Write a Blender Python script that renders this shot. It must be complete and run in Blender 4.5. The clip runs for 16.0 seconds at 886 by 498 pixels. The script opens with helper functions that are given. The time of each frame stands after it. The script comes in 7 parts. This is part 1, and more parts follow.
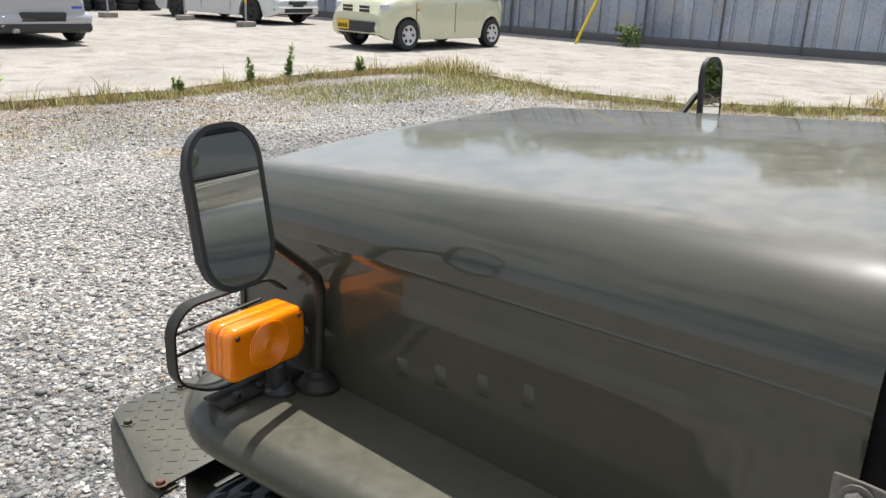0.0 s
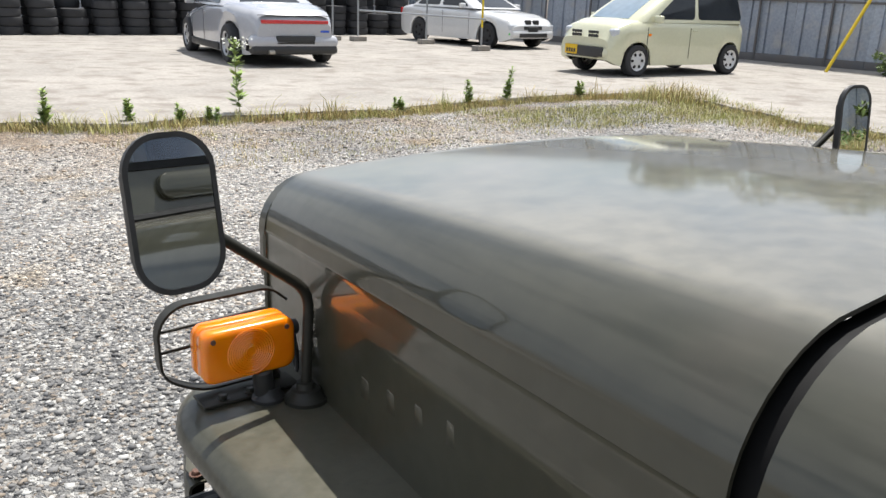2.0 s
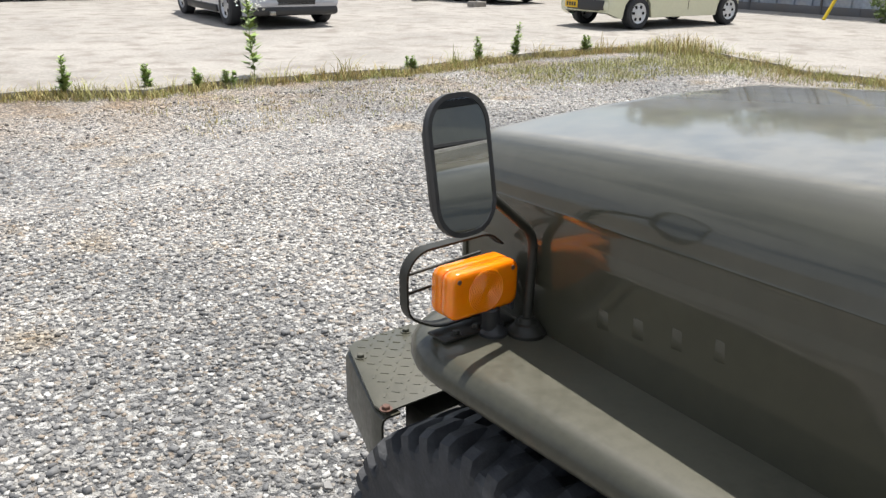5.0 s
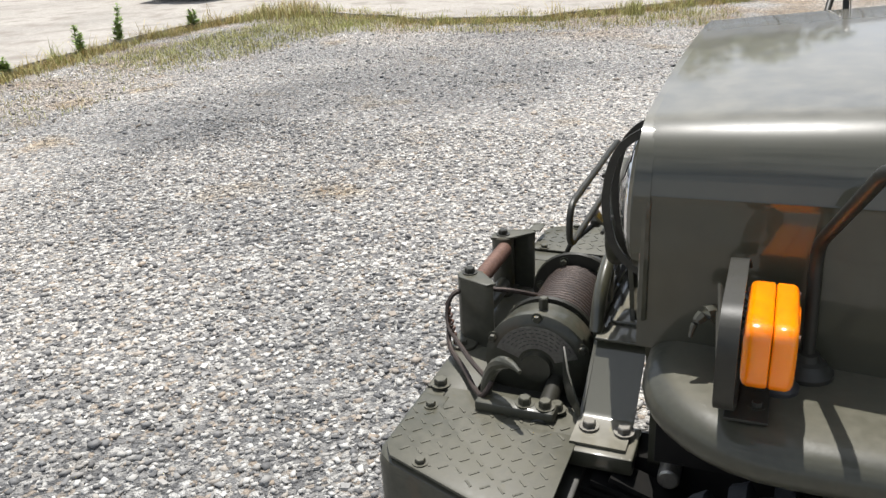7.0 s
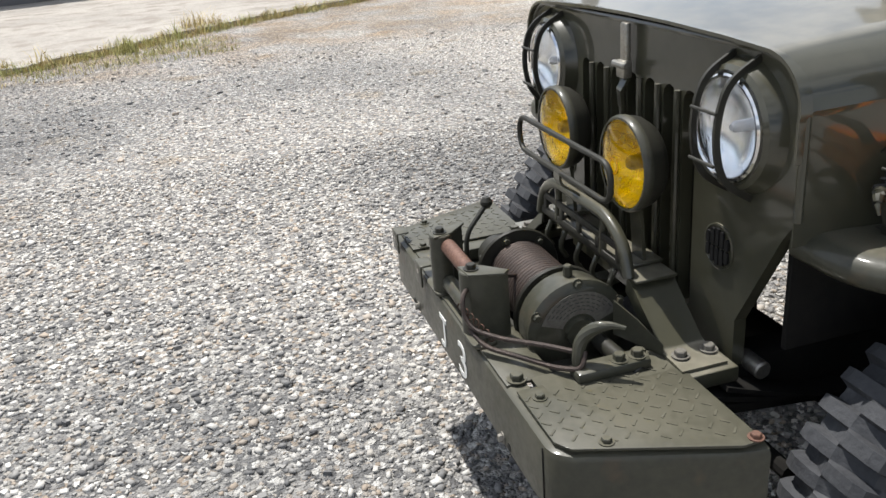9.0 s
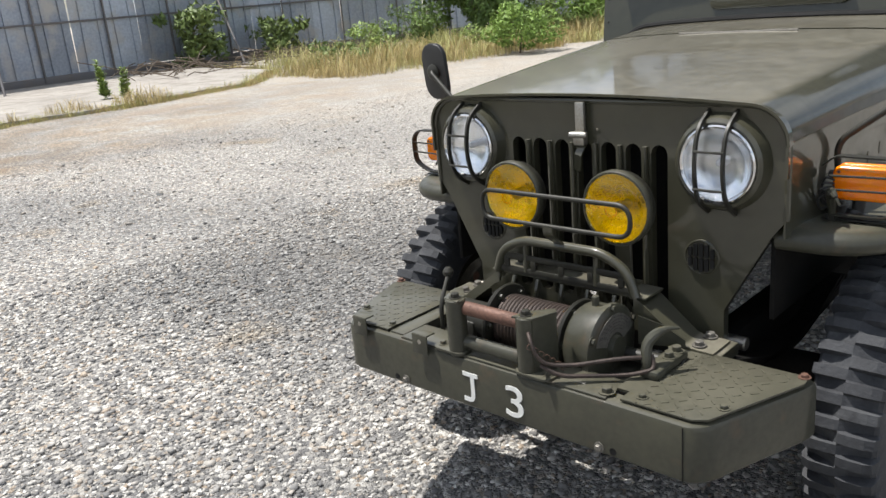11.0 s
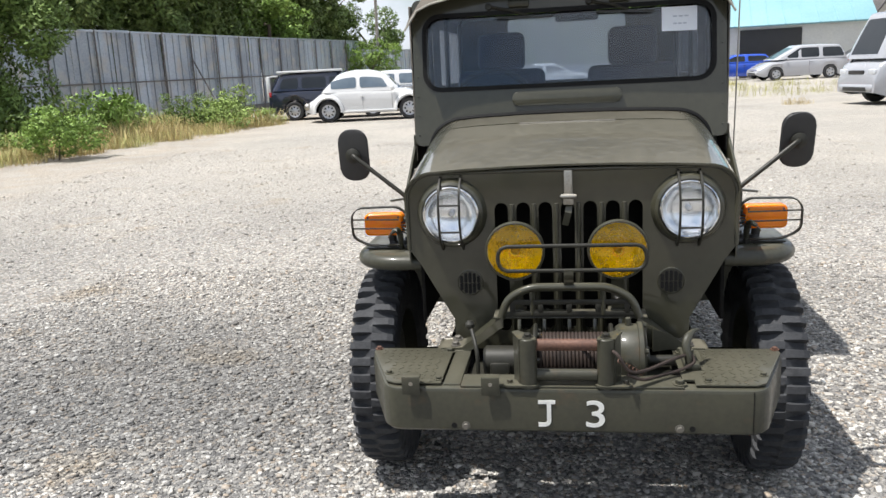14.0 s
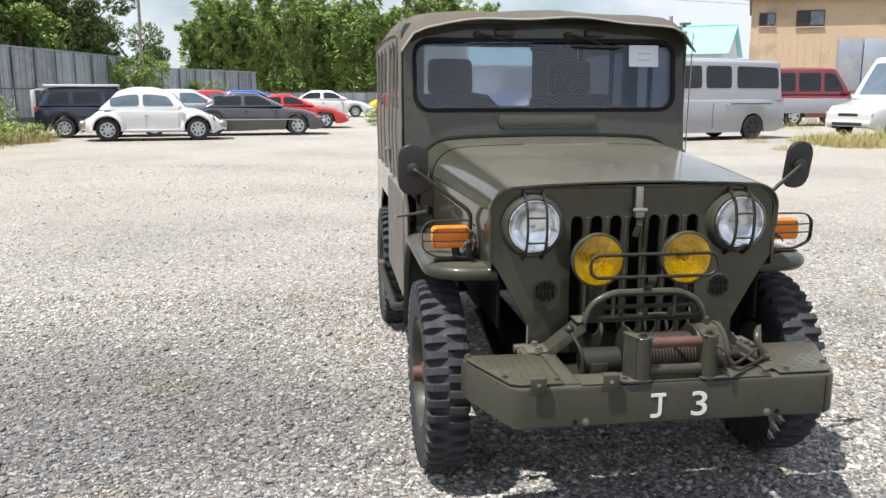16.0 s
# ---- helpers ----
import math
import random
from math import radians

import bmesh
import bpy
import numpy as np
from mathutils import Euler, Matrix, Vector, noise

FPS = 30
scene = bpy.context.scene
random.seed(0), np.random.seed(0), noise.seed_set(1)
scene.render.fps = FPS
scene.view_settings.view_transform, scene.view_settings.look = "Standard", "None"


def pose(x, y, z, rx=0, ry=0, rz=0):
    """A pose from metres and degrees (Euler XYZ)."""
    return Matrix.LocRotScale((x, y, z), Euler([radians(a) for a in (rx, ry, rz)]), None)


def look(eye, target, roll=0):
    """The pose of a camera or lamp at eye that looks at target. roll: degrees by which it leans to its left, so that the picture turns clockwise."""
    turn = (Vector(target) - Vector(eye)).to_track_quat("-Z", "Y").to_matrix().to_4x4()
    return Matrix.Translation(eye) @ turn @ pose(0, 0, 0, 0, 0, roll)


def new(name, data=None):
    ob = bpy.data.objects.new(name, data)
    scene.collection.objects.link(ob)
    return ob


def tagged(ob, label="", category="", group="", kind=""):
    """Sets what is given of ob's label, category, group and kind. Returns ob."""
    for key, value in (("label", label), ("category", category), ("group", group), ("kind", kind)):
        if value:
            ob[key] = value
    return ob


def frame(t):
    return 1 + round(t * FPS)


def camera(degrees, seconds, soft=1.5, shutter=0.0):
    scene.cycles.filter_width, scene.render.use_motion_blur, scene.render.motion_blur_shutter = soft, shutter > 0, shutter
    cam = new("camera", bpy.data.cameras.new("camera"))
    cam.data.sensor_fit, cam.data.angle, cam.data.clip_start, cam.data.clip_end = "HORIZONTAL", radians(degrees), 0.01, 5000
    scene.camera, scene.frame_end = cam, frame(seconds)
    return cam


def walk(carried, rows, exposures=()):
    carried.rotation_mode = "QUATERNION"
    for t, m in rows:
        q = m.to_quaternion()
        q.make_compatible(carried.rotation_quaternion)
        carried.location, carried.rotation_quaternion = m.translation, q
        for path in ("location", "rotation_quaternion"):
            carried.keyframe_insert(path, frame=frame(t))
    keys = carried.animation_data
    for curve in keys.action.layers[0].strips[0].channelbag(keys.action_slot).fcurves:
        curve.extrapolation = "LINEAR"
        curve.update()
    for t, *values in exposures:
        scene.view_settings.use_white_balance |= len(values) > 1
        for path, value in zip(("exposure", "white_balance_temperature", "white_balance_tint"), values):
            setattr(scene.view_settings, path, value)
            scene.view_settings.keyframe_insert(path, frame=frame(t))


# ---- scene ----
cam = camera(56.5, 16.0)
PATH = [
    (0, (1.283, 0.942, 1.353), (-0.262, -0.164, 0.728), 2.6),
    (0.5, (1.185, 1.095, 1.362), (-0.188, -0.205, 0.71), 3.5),
    (1, (1.102, 1.066, 1.358), (-0.19, -0.342, 0.766), 1.2),
    (1.5, (1.056, 1.095, 1.352), (-0.105, -0.42, 0.754), 0.7),
    (2, (1.034, 1.142, 1.354), (-0.136, -0.368, 0.762), 2.1),
    (2.5, (1.051, 1.153, 1.358), (-0.106, -0.367, 0.767), 3.7),
    (3, (1.097, 1.173, 1.353), (-0.025, -0.38, 0.779), 5.3),
    (3.2, (1.117, 1.171, 1.354), (0.038, -0.407, 0.769), 4.7),
    (5.3, (1.382, 0.951, 1.365), (0.171, -0.48, 0.666), -0.6),
    (5.5, (1.372, 0.87, 1.358), (0.092, -0.512, 0.686), -1.0),
    (6, (1.301, 0.613, 1.355), (-0.16, -0.553, 0.643), -2.8),
    (6.5, (1.366, 0.403, 1.333), (-0.181, -0.628, 0.597), -0.8),
    (7, (1.468, 0.147, 1.333), (-0.235, -0.566, 0.564), -3.1),
    (7.5, (1.421, -0.107, 1.308), (-0.375, -0.535, 0.54), -4.9),
    (8, (1.451, -0.358, 1.289), (-0.44, -0.418, 0.642), -2.5),
    (8.5, (1.525, -0.566, 1.295), (-0.307, -0.211, 0.574), -3.9),
    (8.7, (1.502, -0.651, 1.301), (-0.305, -0.238, 0.549), -4.4),
    (10.8, (1.188, -1.618, 1.349), (-0.257, -0.381, 0.731), -6.0),
    (11, (1.136, -1.683, 1.35), (-0.193, -0.311, 0.76), -5.2),
    (11.3, (1.05, -1.876, 1.368), (-0.058, -0.311, 0.801), -4.1),
    (11.5, (1.04, -1.969, 1.389), (-0.057, -0.396, 0.822), -5.3),
    (12, (0.865, -2.116, 1.374), (-0.079, -0.424, 0.877), -4.4),
    (12.5, (0.616, -2.252, 1.375), (-0.184, -0.479, 0.909), -3.2),
    (13, (0.426, -2.473, 1.402), (-0.15, -0.622, 0.91), -2.8),
    (13.5, (0.244, -2.525, 1.381), (-0.181, -0.632, 0.892), -1.8),
    (14, (-0.003, -2.503, 1.388), (-0.298, -0.571, 0.962), -2.9),
    (14.5, (-0.283, -2.607, 1.387), (-0.372, -0.649, 0.991), -0.5),
    (15, (-0.498, -2.651, 1.397), (-0.512, -0.702, 0.947), -1.6),
    (15.5, (-0.768, -2.577, 1.404), (-0.666, -0.629, 0.965), -2.0),
    (16, (-1.04, -2.614, 1.386), (-0.755, -0.671, 1.009), 0.0),
]
walk(cam, [(t, look(eye, target, roll)) for t, eye, target, roll in PATH])
# ---- world, sun, exposure ----
SUN = Vector((-0.38, -0.14, 1.0)).normalized()
world = bpy.data.worlds.new("sky_world")
scene.world = world
world.use_nodes = True
wn, wl = world.node_tree.nodes, world.node_tree.links
wn.clear()
w_out = wn.new("ShaderNodeOutputWorld")
w_bg = wn.new("ShaderNodeBackground")
w_sky = wn.new("ShaderNodeTexSky")
w_sky.sky_type = "NISHITA"
w_sky.sun_disc = False
w_sky.sun_elevation = math.asin(SUN.z)
w_sky.sun_rotation = math.atan2(SUN.x, SUN.y)
w_sky.air_density, w_sky.dust_density = 1.0, 1.4
w_co = wn.new("ShaderNodeTexCoord")
w_map = wn.new("ShaderNodeMapping")
w_map.inputs["Scale"].default_value = (1.0, 1.0, 1.7)
w_noise = wn.new("ShaderNodeTexNoise")
w_noise.inputs["Scale"].default_value = 2.9
w_noise.inputs["Detail"].default_value = 8.0
w_noise.inputs["Roughness"].default_value = 0.58
w_ramp = wn.new("ShaderNodeValToRGB")
w_ramp.color_ramp.elements[0].position = 0.37
w_ramp.color_ramp.elements[1].position = 0.55
w_mix = wn.new("ShaderNodeMixRGB")
w_mix.inputs["Color2"].default_value = (6.5, 6.95, 7.7, 1)
wl.new(w_co.outputs["Generated"], w_map.inputs["Vector"])
wl.new(w_map.outputs["Vector"], w_noise.inputs["Vector"])
wl.new(w_noise.outputs["Fac"], w_ramp.inputs["Fac"])
wl.new(w_ramp.outputs["Color"], w_mix.inputs["Fac"])
wl.new(w_sky.outputs["Color"], w_mix.inputs["Color1"])
wl.new(w_mix.outputs["Color"], w_bg.inputs["Color"])
w_bg.inputs["Strength"].default_value = 0.1
wl.new(w_bg.outputs["Background"], w_out.inputs["Surface"])

sun_data = bpy.data.lights.new("sun", "SUN")
sun_data.energy, sun_data.angle, sun_data.color = 5.0, radians(0.55), (1.0, 0.97, 0.93)
sun = new("sun", sun_data)
sun.matrix_world = look(SUN * 60, (0, 0, 0))
scene.view_settings.exposure = 0.46


# ---- materials ----
def mat(name, c1, c2=None, s1=2.5, s2=45.0, rough=(0.5, 0.65), metal=0.0, bump=0.0, bscale=60.0, spec=0.5,
        coat=0.0, coat_rough=0.025, coat_ior=1.5, island=0.0, obj=0.0, dirt=None, dirt_s=4.0, dirt_at=(0.55, 0.75), dust_and_toplight=None):
    """A procedural paint, metal or mineral: two colours mixed by a coarse and a fine noise, with wear and relief."""
    m = bpy.data.materials.new(name)
    m.use_nodes = True
    n, l = m.node_tree.nodes, m.node_tree.links
    b = n["Principled BSDF"]
    geo = n.new("ShaderNodeNewGeometry")
    n1, n2 = n.new("ShaderNodeTexNoise"), n.new("ShaderNodeTexNoise")
    for q, s in ((n1, s1), (n2, s2)):
        q.inputs["Scale"].default_value, q.inputs["Detail"].default_value = s, 4.0
        l.new(geo.outputs["Position"], q.inputs["Vector"])
    mid = n.new("ShaderNodeMath")
    mid.operation = "ADD"
    l.new(n1.outputs["Fac"], mid.inputs[0])
    l.new(n2.outputs["Fac"], mid.inputs[1])
    fac = n.new("ShaderNodeMapRange")
    fac.inputs["From Min"].default_value, fac.inputs["From Max"].default_value = 0.7, 1.3
    l.new(mid.outputs[0], fac.inputs["Value"])
    mix = n.new("ShaderNodeMixRGB")
    c2 = c2 or tuple(v * 0.75 for v in c1)
    mix.inputs["Color1"].default_value, mix.inputs["Color2"].default_value = (*c1, 1), (*c2, 1)
    l.new(fac.outputs["Result"], mix.inputs["Fac"])
    colour = mix.outputs["Color"]
    if island or obj:
        src = geo.outputs["Random Per Island"]
        if obj:
            src = n.new("ShaderNodeObjectInfo").outputs["Random"]
        hv = n.new("ShaderNodeHueSaturation")
        mr = n.new("ShaderNodeMapRange")
        k = island or obj
        mr.inputs["To Min"].default_value, mr.inputs["To Max"].default_value = 1 - k, 1 + k
        l.new(src, mr.inputs["Value"])
        l.new(mr.outputs["Result"], hv.inputs["Value"])
        l.new(colour, hv.inputs["Color"])
        colour = hv.outputs["Color"]
    if dirt:
        n3 = n.new("ShaderNodeTexNoise")
        n3.inputs["Scale"].default_value, n3.inputs["Detail"].default_value = dirt_s, 7.0
        l.new(geo.outputs["Position"], n3.inputs["Vector"])
        r3 = n.new("ShaderNodeMapRange")
        r3.inputs["From Min"].default_value, r3.inputs["From Max"].default_value = dirt_at
        l.new(n3.outputs["Fac"], r3.inputs["Value"])
        m3 = n.new("ShaderNodeMixRGB")
        m3.inputs["Color2"].default_value = (*dirt, 1)
        l.new(r3.outputs["Result"], m3.inputs["Fac"])
        l.new(colour, m3.inputs["Color1"])
        colour = m3.outputs["Color"]
    if dust_and_toplight:
        # pale dusty tone on level surfaces, which paints in stronger sun from above
        nz, lev, top_mix = n.new("ShaderNodeSeparateXYZ"), n.new("ShaderNodeMapRange"), n.new("ShaderNodeMixRGB")
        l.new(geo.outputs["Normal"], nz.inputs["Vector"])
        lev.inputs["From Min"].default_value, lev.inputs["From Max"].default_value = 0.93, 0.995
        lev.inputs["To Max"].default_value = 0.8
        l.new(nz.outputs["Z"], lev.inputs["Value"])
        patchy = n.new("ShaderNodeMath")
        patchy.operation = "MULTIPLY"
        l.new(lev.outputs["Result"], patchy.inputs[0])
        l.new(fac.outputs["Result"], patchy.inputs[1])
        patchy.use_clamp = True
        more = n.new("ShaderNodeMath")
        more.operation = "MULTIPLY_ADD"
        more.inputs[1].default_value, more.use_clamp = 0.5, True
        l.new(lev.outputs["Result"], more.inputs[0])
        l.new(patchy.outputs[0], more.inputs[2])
        top_mix.inputs["Color2"].default_value = (*dust_and_toplight, 1)
        l.new(more.outputs[0], top_mix.inputs["Fac"])
        l.new(colour, top_mix.inputs["Color1"])
        colour = top_mix.outputs["Color"]
    l.new(colour, b.inputs["Base Color"])
    rr = n.new("ShaderNodeMapRange")
    rr.inputs["To Min"].default_value, rr.inputs["To Max"].default_value = rough
    l.new(fac.outputs["Result"], rr.inputs["Value"])
    l.new(rr.outputs["Result"], b.inputs["Roughness"])
    b.inputs["Metallic"].default_value = metal
    b.inputs["Specular IOR Level"].default_value = spec
    b.inputs["Coat Weight"].default_value = coat
    b.inputs["Coat Roughness"].default_value, b.inputs["Coat IOR"].default_value = coat_rough, coat_ior
    if bump:
        nb, bp = n.new("ShaderNodeTexNoise"), n.new("ShaderNodeBump")
        nb.inputs["Scale"].default_value, nb.inputs["Detail"].default_value = bscale, 5.0
        l.new(geo.outputs["Position"], nb.inputs["Vector"])
        l.new(nb.outputs["Fac"], bp.inputs["Height"])
        bp.inputs["Strength"].default_value, bp.inputs["Distance"].default_value = bump, 0.01
        l.new(bp.outputs["Normal"], b.inputs["Normal"])
    return m


def glass(name, colour=(1, 1, 1), rough=0.02, trans=1.0, ior=1.45):
    m = bpy.data.materials.new(name)
    m.use_nodes = True
    b = m.node_tree.nodes["Principled BSDF"]
    b.inputs["Base Color"].default_value = (*colour, 1)
    b.inputs["Roughness"].default_value = rough
    b.inputs["Transmission Weight"].default_value = trans
    b.inputs["IOR"].default_value = ior
    return m


def pane_mat(name, tint=(0.95, 0.98, 0.98), clear=0.95, ior=1.5):
    """Thin window glass: mostly see-through, with a mirror's gloss at a slant."""
    m = bpy.data.materials.new(name)
    m.use_nodes = True
    n, l = m.node_tree.nodes, m.node_tree.links
    n.clear()
    out, tr, gl, mx, fr = (n.new("ShaderNode" + k) for k in ("OutputMaterial", "BsdfTransparent", "BsdfGlossy", "MixShader", "Fresnel"))
    tr.inputs["Color"].default_value = (*[v * clear for v in tint], 1)
    gl.inputs["Roughness"].default_value = 0.02
    fr.inputs["IOR"].default_value = ior
    l.new(fr.outputs["Fac"], mx.inputs["Fac"])
    l.new(tr.outputs["BSDF"], mx.inputs[1])
    l.new(gl.outputs["BSDF"], mx.inputs[2])
    l.new(mx.outputs["Shader"], out.inputs["Surface"])
    return m


def lens_mat(name, tint, body, haze, through_share=0.5):
    """Moulded glass or plastic: see-through and tinted, partly cloudy, glossy on its face."""
    m = pane_mat(name, tint, 0.98)
    n, l = m.node_tree.nodes, m.node_tree.links
    mx = next(q for q in n if q.bl_idname == "ShaderNodeMixShader")
    tr = next(q for q in n if q.bl_idname == "ShaderNodeBsdfTransparent")
    df, tl, both, part_mix = (n.new("ShaderNode" + k) for k in ("BsdfDiffuse", "BsdfTranslucent", "MixShader", "MixShader"))
    for q in (df, tl):
        q.inputs["Color"].default_value = (*body, 1)
    both.inputs["Fac"].default_value, part_mix.inputs["Fac"].default_value = through_share, haze
    l.new(df.outputs["BSDF"], both.inputs[1])
    l.new(tl.outputs["BSDF"], both.inputs[2])
    l.new(tr.outputs["BSDF"], part_mix.inputs[1])
    l.new(both.outputs["Shader"], part_mix.inputs[2])
    l.new(part_mix.outputs["Shader"], mx.inputs[1])
    return m


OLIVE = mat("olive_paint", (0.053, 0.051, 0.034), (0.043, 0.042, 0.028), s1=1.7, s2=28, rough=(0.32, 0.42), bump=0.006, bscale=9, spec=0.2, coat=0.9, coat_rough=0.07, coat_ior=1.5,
            dirt=(0.068, 0.06, 0.043), dirt_s=5.0, dirt_at=(0.62, 0.82), dust_and_toplight=(0.175, 0.162, 0.124))
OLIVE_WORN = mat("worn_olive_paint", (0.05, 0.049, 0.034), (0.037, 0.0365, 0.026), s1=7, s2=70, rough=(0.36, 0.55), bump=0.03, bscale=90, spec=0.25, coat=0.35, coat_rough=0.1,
                 dirt=(0.075, 0.055, 0.034), dirt_s=14.0, dirt_at=(0.6, 0.78), dust_and_toplight=(0.088, 0.083, 0.06))
OLIVE_DARK = mat("dark_olive_paint", (0.028, 0.027, 0.02), (0.019, 0.018, 0.014), s1=4, s2=50, rough=(0.4, 0.55), bump=0.03, spec=0.35)
CANVAS = mat("canvas", (0.125, 0.11, 0.09), (0.1, 0.088, 0.072), s1=3, s2=300, rough=(0.75, 0.9), bump=0.25, bscale=420, spec=0.2,
             dirt=(0.16, 0.145, 0.12), dirt_s=6, dirt_at=(0.55, 0.8))
# same weave as the roof canvas in a lighter, greyer tone
CANVAS_SIDE = mat("pale_canvas", (0.2, 0.183, 0.16), (0.165, 0.15, 0.132), s1=3, s2=300, rough=(0.75, 0.9), bump=0.25, bscale=420, spec=0.2,
                  dirt=(0.24, 0.22, 0.195), dirt_s=5, dirt_at=(0.5, 0.8))
RUBBER = mat("tyre_rubber", (0.026, 0.027, 0.03), (0.05, 0.052, 0.056), s1=9, s2=90, rough=(0.6, 0.85), bump=0.2, bscale=120, spec=0.3,
             dirt=(0.085, 0.087, 0.09), dirt_s=16, dirt_at=(0.56, 0.8))
BLACK = mat("black_plastic", (0.022, 0.022, 0.022), (0.035, 0.034, 0.033), rough=(0.4, 0.6), bump=0.03)
SEAL = mat("black_seal", (0.01, 0.01, 0.01), rough=(0.55, 0.7), spec=0.2)
STEEL = mat("worn_steel", (0.42, 0.4, 0.36), (0.3, 0.28, 0.24), s1=20, s2=160, rough=(0.3, 0.5), metal=0.9, bump=0.08, bscale=200)
RUST = mat("rusty_steel", (0.15, 0.075, 0.05), (0.085, 0.046, 0.034), s1=22, s2=160, rough=(0.5, 0.75), metal=0.25, bump=0.12, bscale=260)
CABLE = mat("rusty_cable", (0.056, 0.038, 0.03), (0.03, 0.023, 0.02), s1=30, s2=220, rough=(0.5, 0.7), metal=0.35, bump=0.2, bscale=300)
CHROME = mat("chrome", (0.8, 0.8, 0.8), (0.7, 0.7, 0.7), rough=(0.05, 0.12), metal=1.0)
FOG_REFLECTOR = mat("fog_lamp_reflector", (0.95, 0.95, 0.93), (0.9, 0.9, 0.87), s1=20, s2=120, rough=(0.22, 0.34), metal=0.75)
REFLECTOR = mat("lamp_reflector", (0.95, 0.955, 0.96), (0.92, 0.93, 0.94), rough=(0.14, 0.24), metal=1.0)
MIRROR = mat("mirror_silver", (0.88, 0.9, 0.9), (0.86, 0.88, 0.88), rough=(0.0, 0.005), metal=1.0)
LENS = glass("clear_lens", (0.97, 0.985, 1.0), 0.0)
YELLOW_LENS = glass("yellow_lens", (1.0, 0.74, 0.015), 0.0)
VINYL = lens_mat("cloudy_vinyl", (0.9, 0.92, 0.93), (0.95, 0.97, 1.0), 0.35, 0.85)
GREY_BOLT = mat("grey_bolt_steel", (0.2, 0.19, 0.165), (0.13, 0.12, 0.105), s1=20, s2=160, rough=(0.4, 0.6), metal=0.5)
CAR_BULB = mat("bulb_glass", (0.75, 0.76, 0.78), rough=(0.1, 0.2), coat=0.8)
AMBER = mat("amber_plastic", (0.95, 0.27, 0.0), (0.85, 0.2, 0.0), s1=6, s2=30, rough=(0.15, 0.28), coat=0.5)
AMBER.node_tree.nodes["Principled BSDF"].inputs["Subsurface Weight"].default_value = 0.4
AMBER.node_tree.nodes["Principled BSDF"].inputs["Subsurface Radius"].default_value = (0.03, 0.012, 0.003)
WINDOW = pane_mat("windscreen_glass", (0.88, 0.93, 1.0), 0.9, 1.62)
WHITE_PAINT = mat("white_paint", (0.78, 0.78, 0.75), (0.66, 0.66, 0.62), s1=12, s2=90, rough=(0.5, 0.65))
PAPER = mat("paper", (0.82, 0.86, 0.92), (0.78, 0.82, 0.9), rough=(0.8, 0.9))
SEAT = mat("dark_seat_vinyl", (0.02, 0.024, 0.04), (0.014, 0.017, 0.03), rough=(0.5, 0.65))
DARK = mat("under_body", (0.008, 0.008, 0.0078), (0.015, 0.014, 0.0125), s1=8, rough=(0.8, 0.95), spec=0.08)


# ---- mesh tools ----
def mesh_of(name, bm, material, smooth=35):
    me = bpy.data.meshes.new(name)
    bmesh.ops.recalc_face_normals(bm, faces=bm.faces)
    for f in bm.faces:
        f.smooth = True
    lim = radians(smooth)
    for e in bm.edges:
        e.smooth = len(e.link_faces) == 2 and e.calc_face_angle(0) < lim
    bm.to_mesh(me)
    bm.free()
    me.materials.append(material)
    return me


def part(name, bm, material, parent, label="", smooth=35):
    ob = new(name, mesh_of(name, bm, material, smooth))
    ob.parent = parent
    if label:
        tagged(ob, label)
    return ob


def thing(name, label, category, m=None, group="", kind=""):
    ob = new(name)
    ob.empty_display_size = 0.1
    ob.matrix_world = m or Matrix()
    return tagged(ob, label, category, group, kind)


def box(size, at=(0, 0, 0), bevel=0.0, seg=2, rot=(0, 0, 0), bm=None):
    bm = bm or bmesh.new()
    made = bmesh.ops.create_cube(bm, size=1.0, matrix=pose(*at, *rot) @ Matrix.Diagonal((*size, 1)))
    if bevel:
        es = list({e for v in made["verts"] for e in v.link_edges})
        bmesh.ops.bevel(bm, geom=es, offset=bevel, segments=seg, profile=0.5, affect="EDGES")
    return bm


def lathe(profile, seg=32, m=None, bm=None, a0=0.0, a1=360.0):
    """Spins (radius, height) points about z, then sets the result at m."""
    bm = bm or bmesh.new()
    m = m or Matrix()
    full = abs(a1 - a0) >= 360
    rings = []
    for i in range(seg if full else seg + 1):
        a = radians(a0 + (a1 - a0) * i / seg)
        rings.append([bm.verts.new(m @ Vector((r * math.cos(a), r * math.sin(a), h))) for r, h in profile])
    for i in range(len(rings) if full else len(rings) - 1):
        p, q = rings[i], rings[(i + 1) % len(rings)]
        for j in range(len(profile) - 1):
            r0, r1 = profile[j][0], profile[j + 1][0]
            vs = [p[j], q[j], q[j + 1], p[j + 1]]
            if r0 < 1e-6:
                vs = [p[j], q[j + 1], p[j + 1]]
            elif r1 < 1e-6:
                vs = [p[j], q[j], p[j + 1]]
            bm.faces.new(vs)
    bmesh.ops.remove_doubles(bm, verts=bm.verts, dist=1e-6)
    return bm


def cyl(r, p, q, seg=16, bevel=0.0, bm=None, r2=None):
    """A rod from p to q."""
    p, q = Vector(p), Vector(q)
    h = (q - p).length
    m = Matrix.Translation(p) @ (q - p).to_track_quat("Z", "Y").to_matrix().to_4x4()
    r2 = r if r2 is None else r2
    prof = [(0, 0), (r - bevel, 0), (r, bevel), (r2, h - bevel), (r2 - bevel, h), (0, h)] if bevel else [(0, 0), (r, 0), (r2, h), (0, h)]
    return lathe(prof, seg, m, bm)


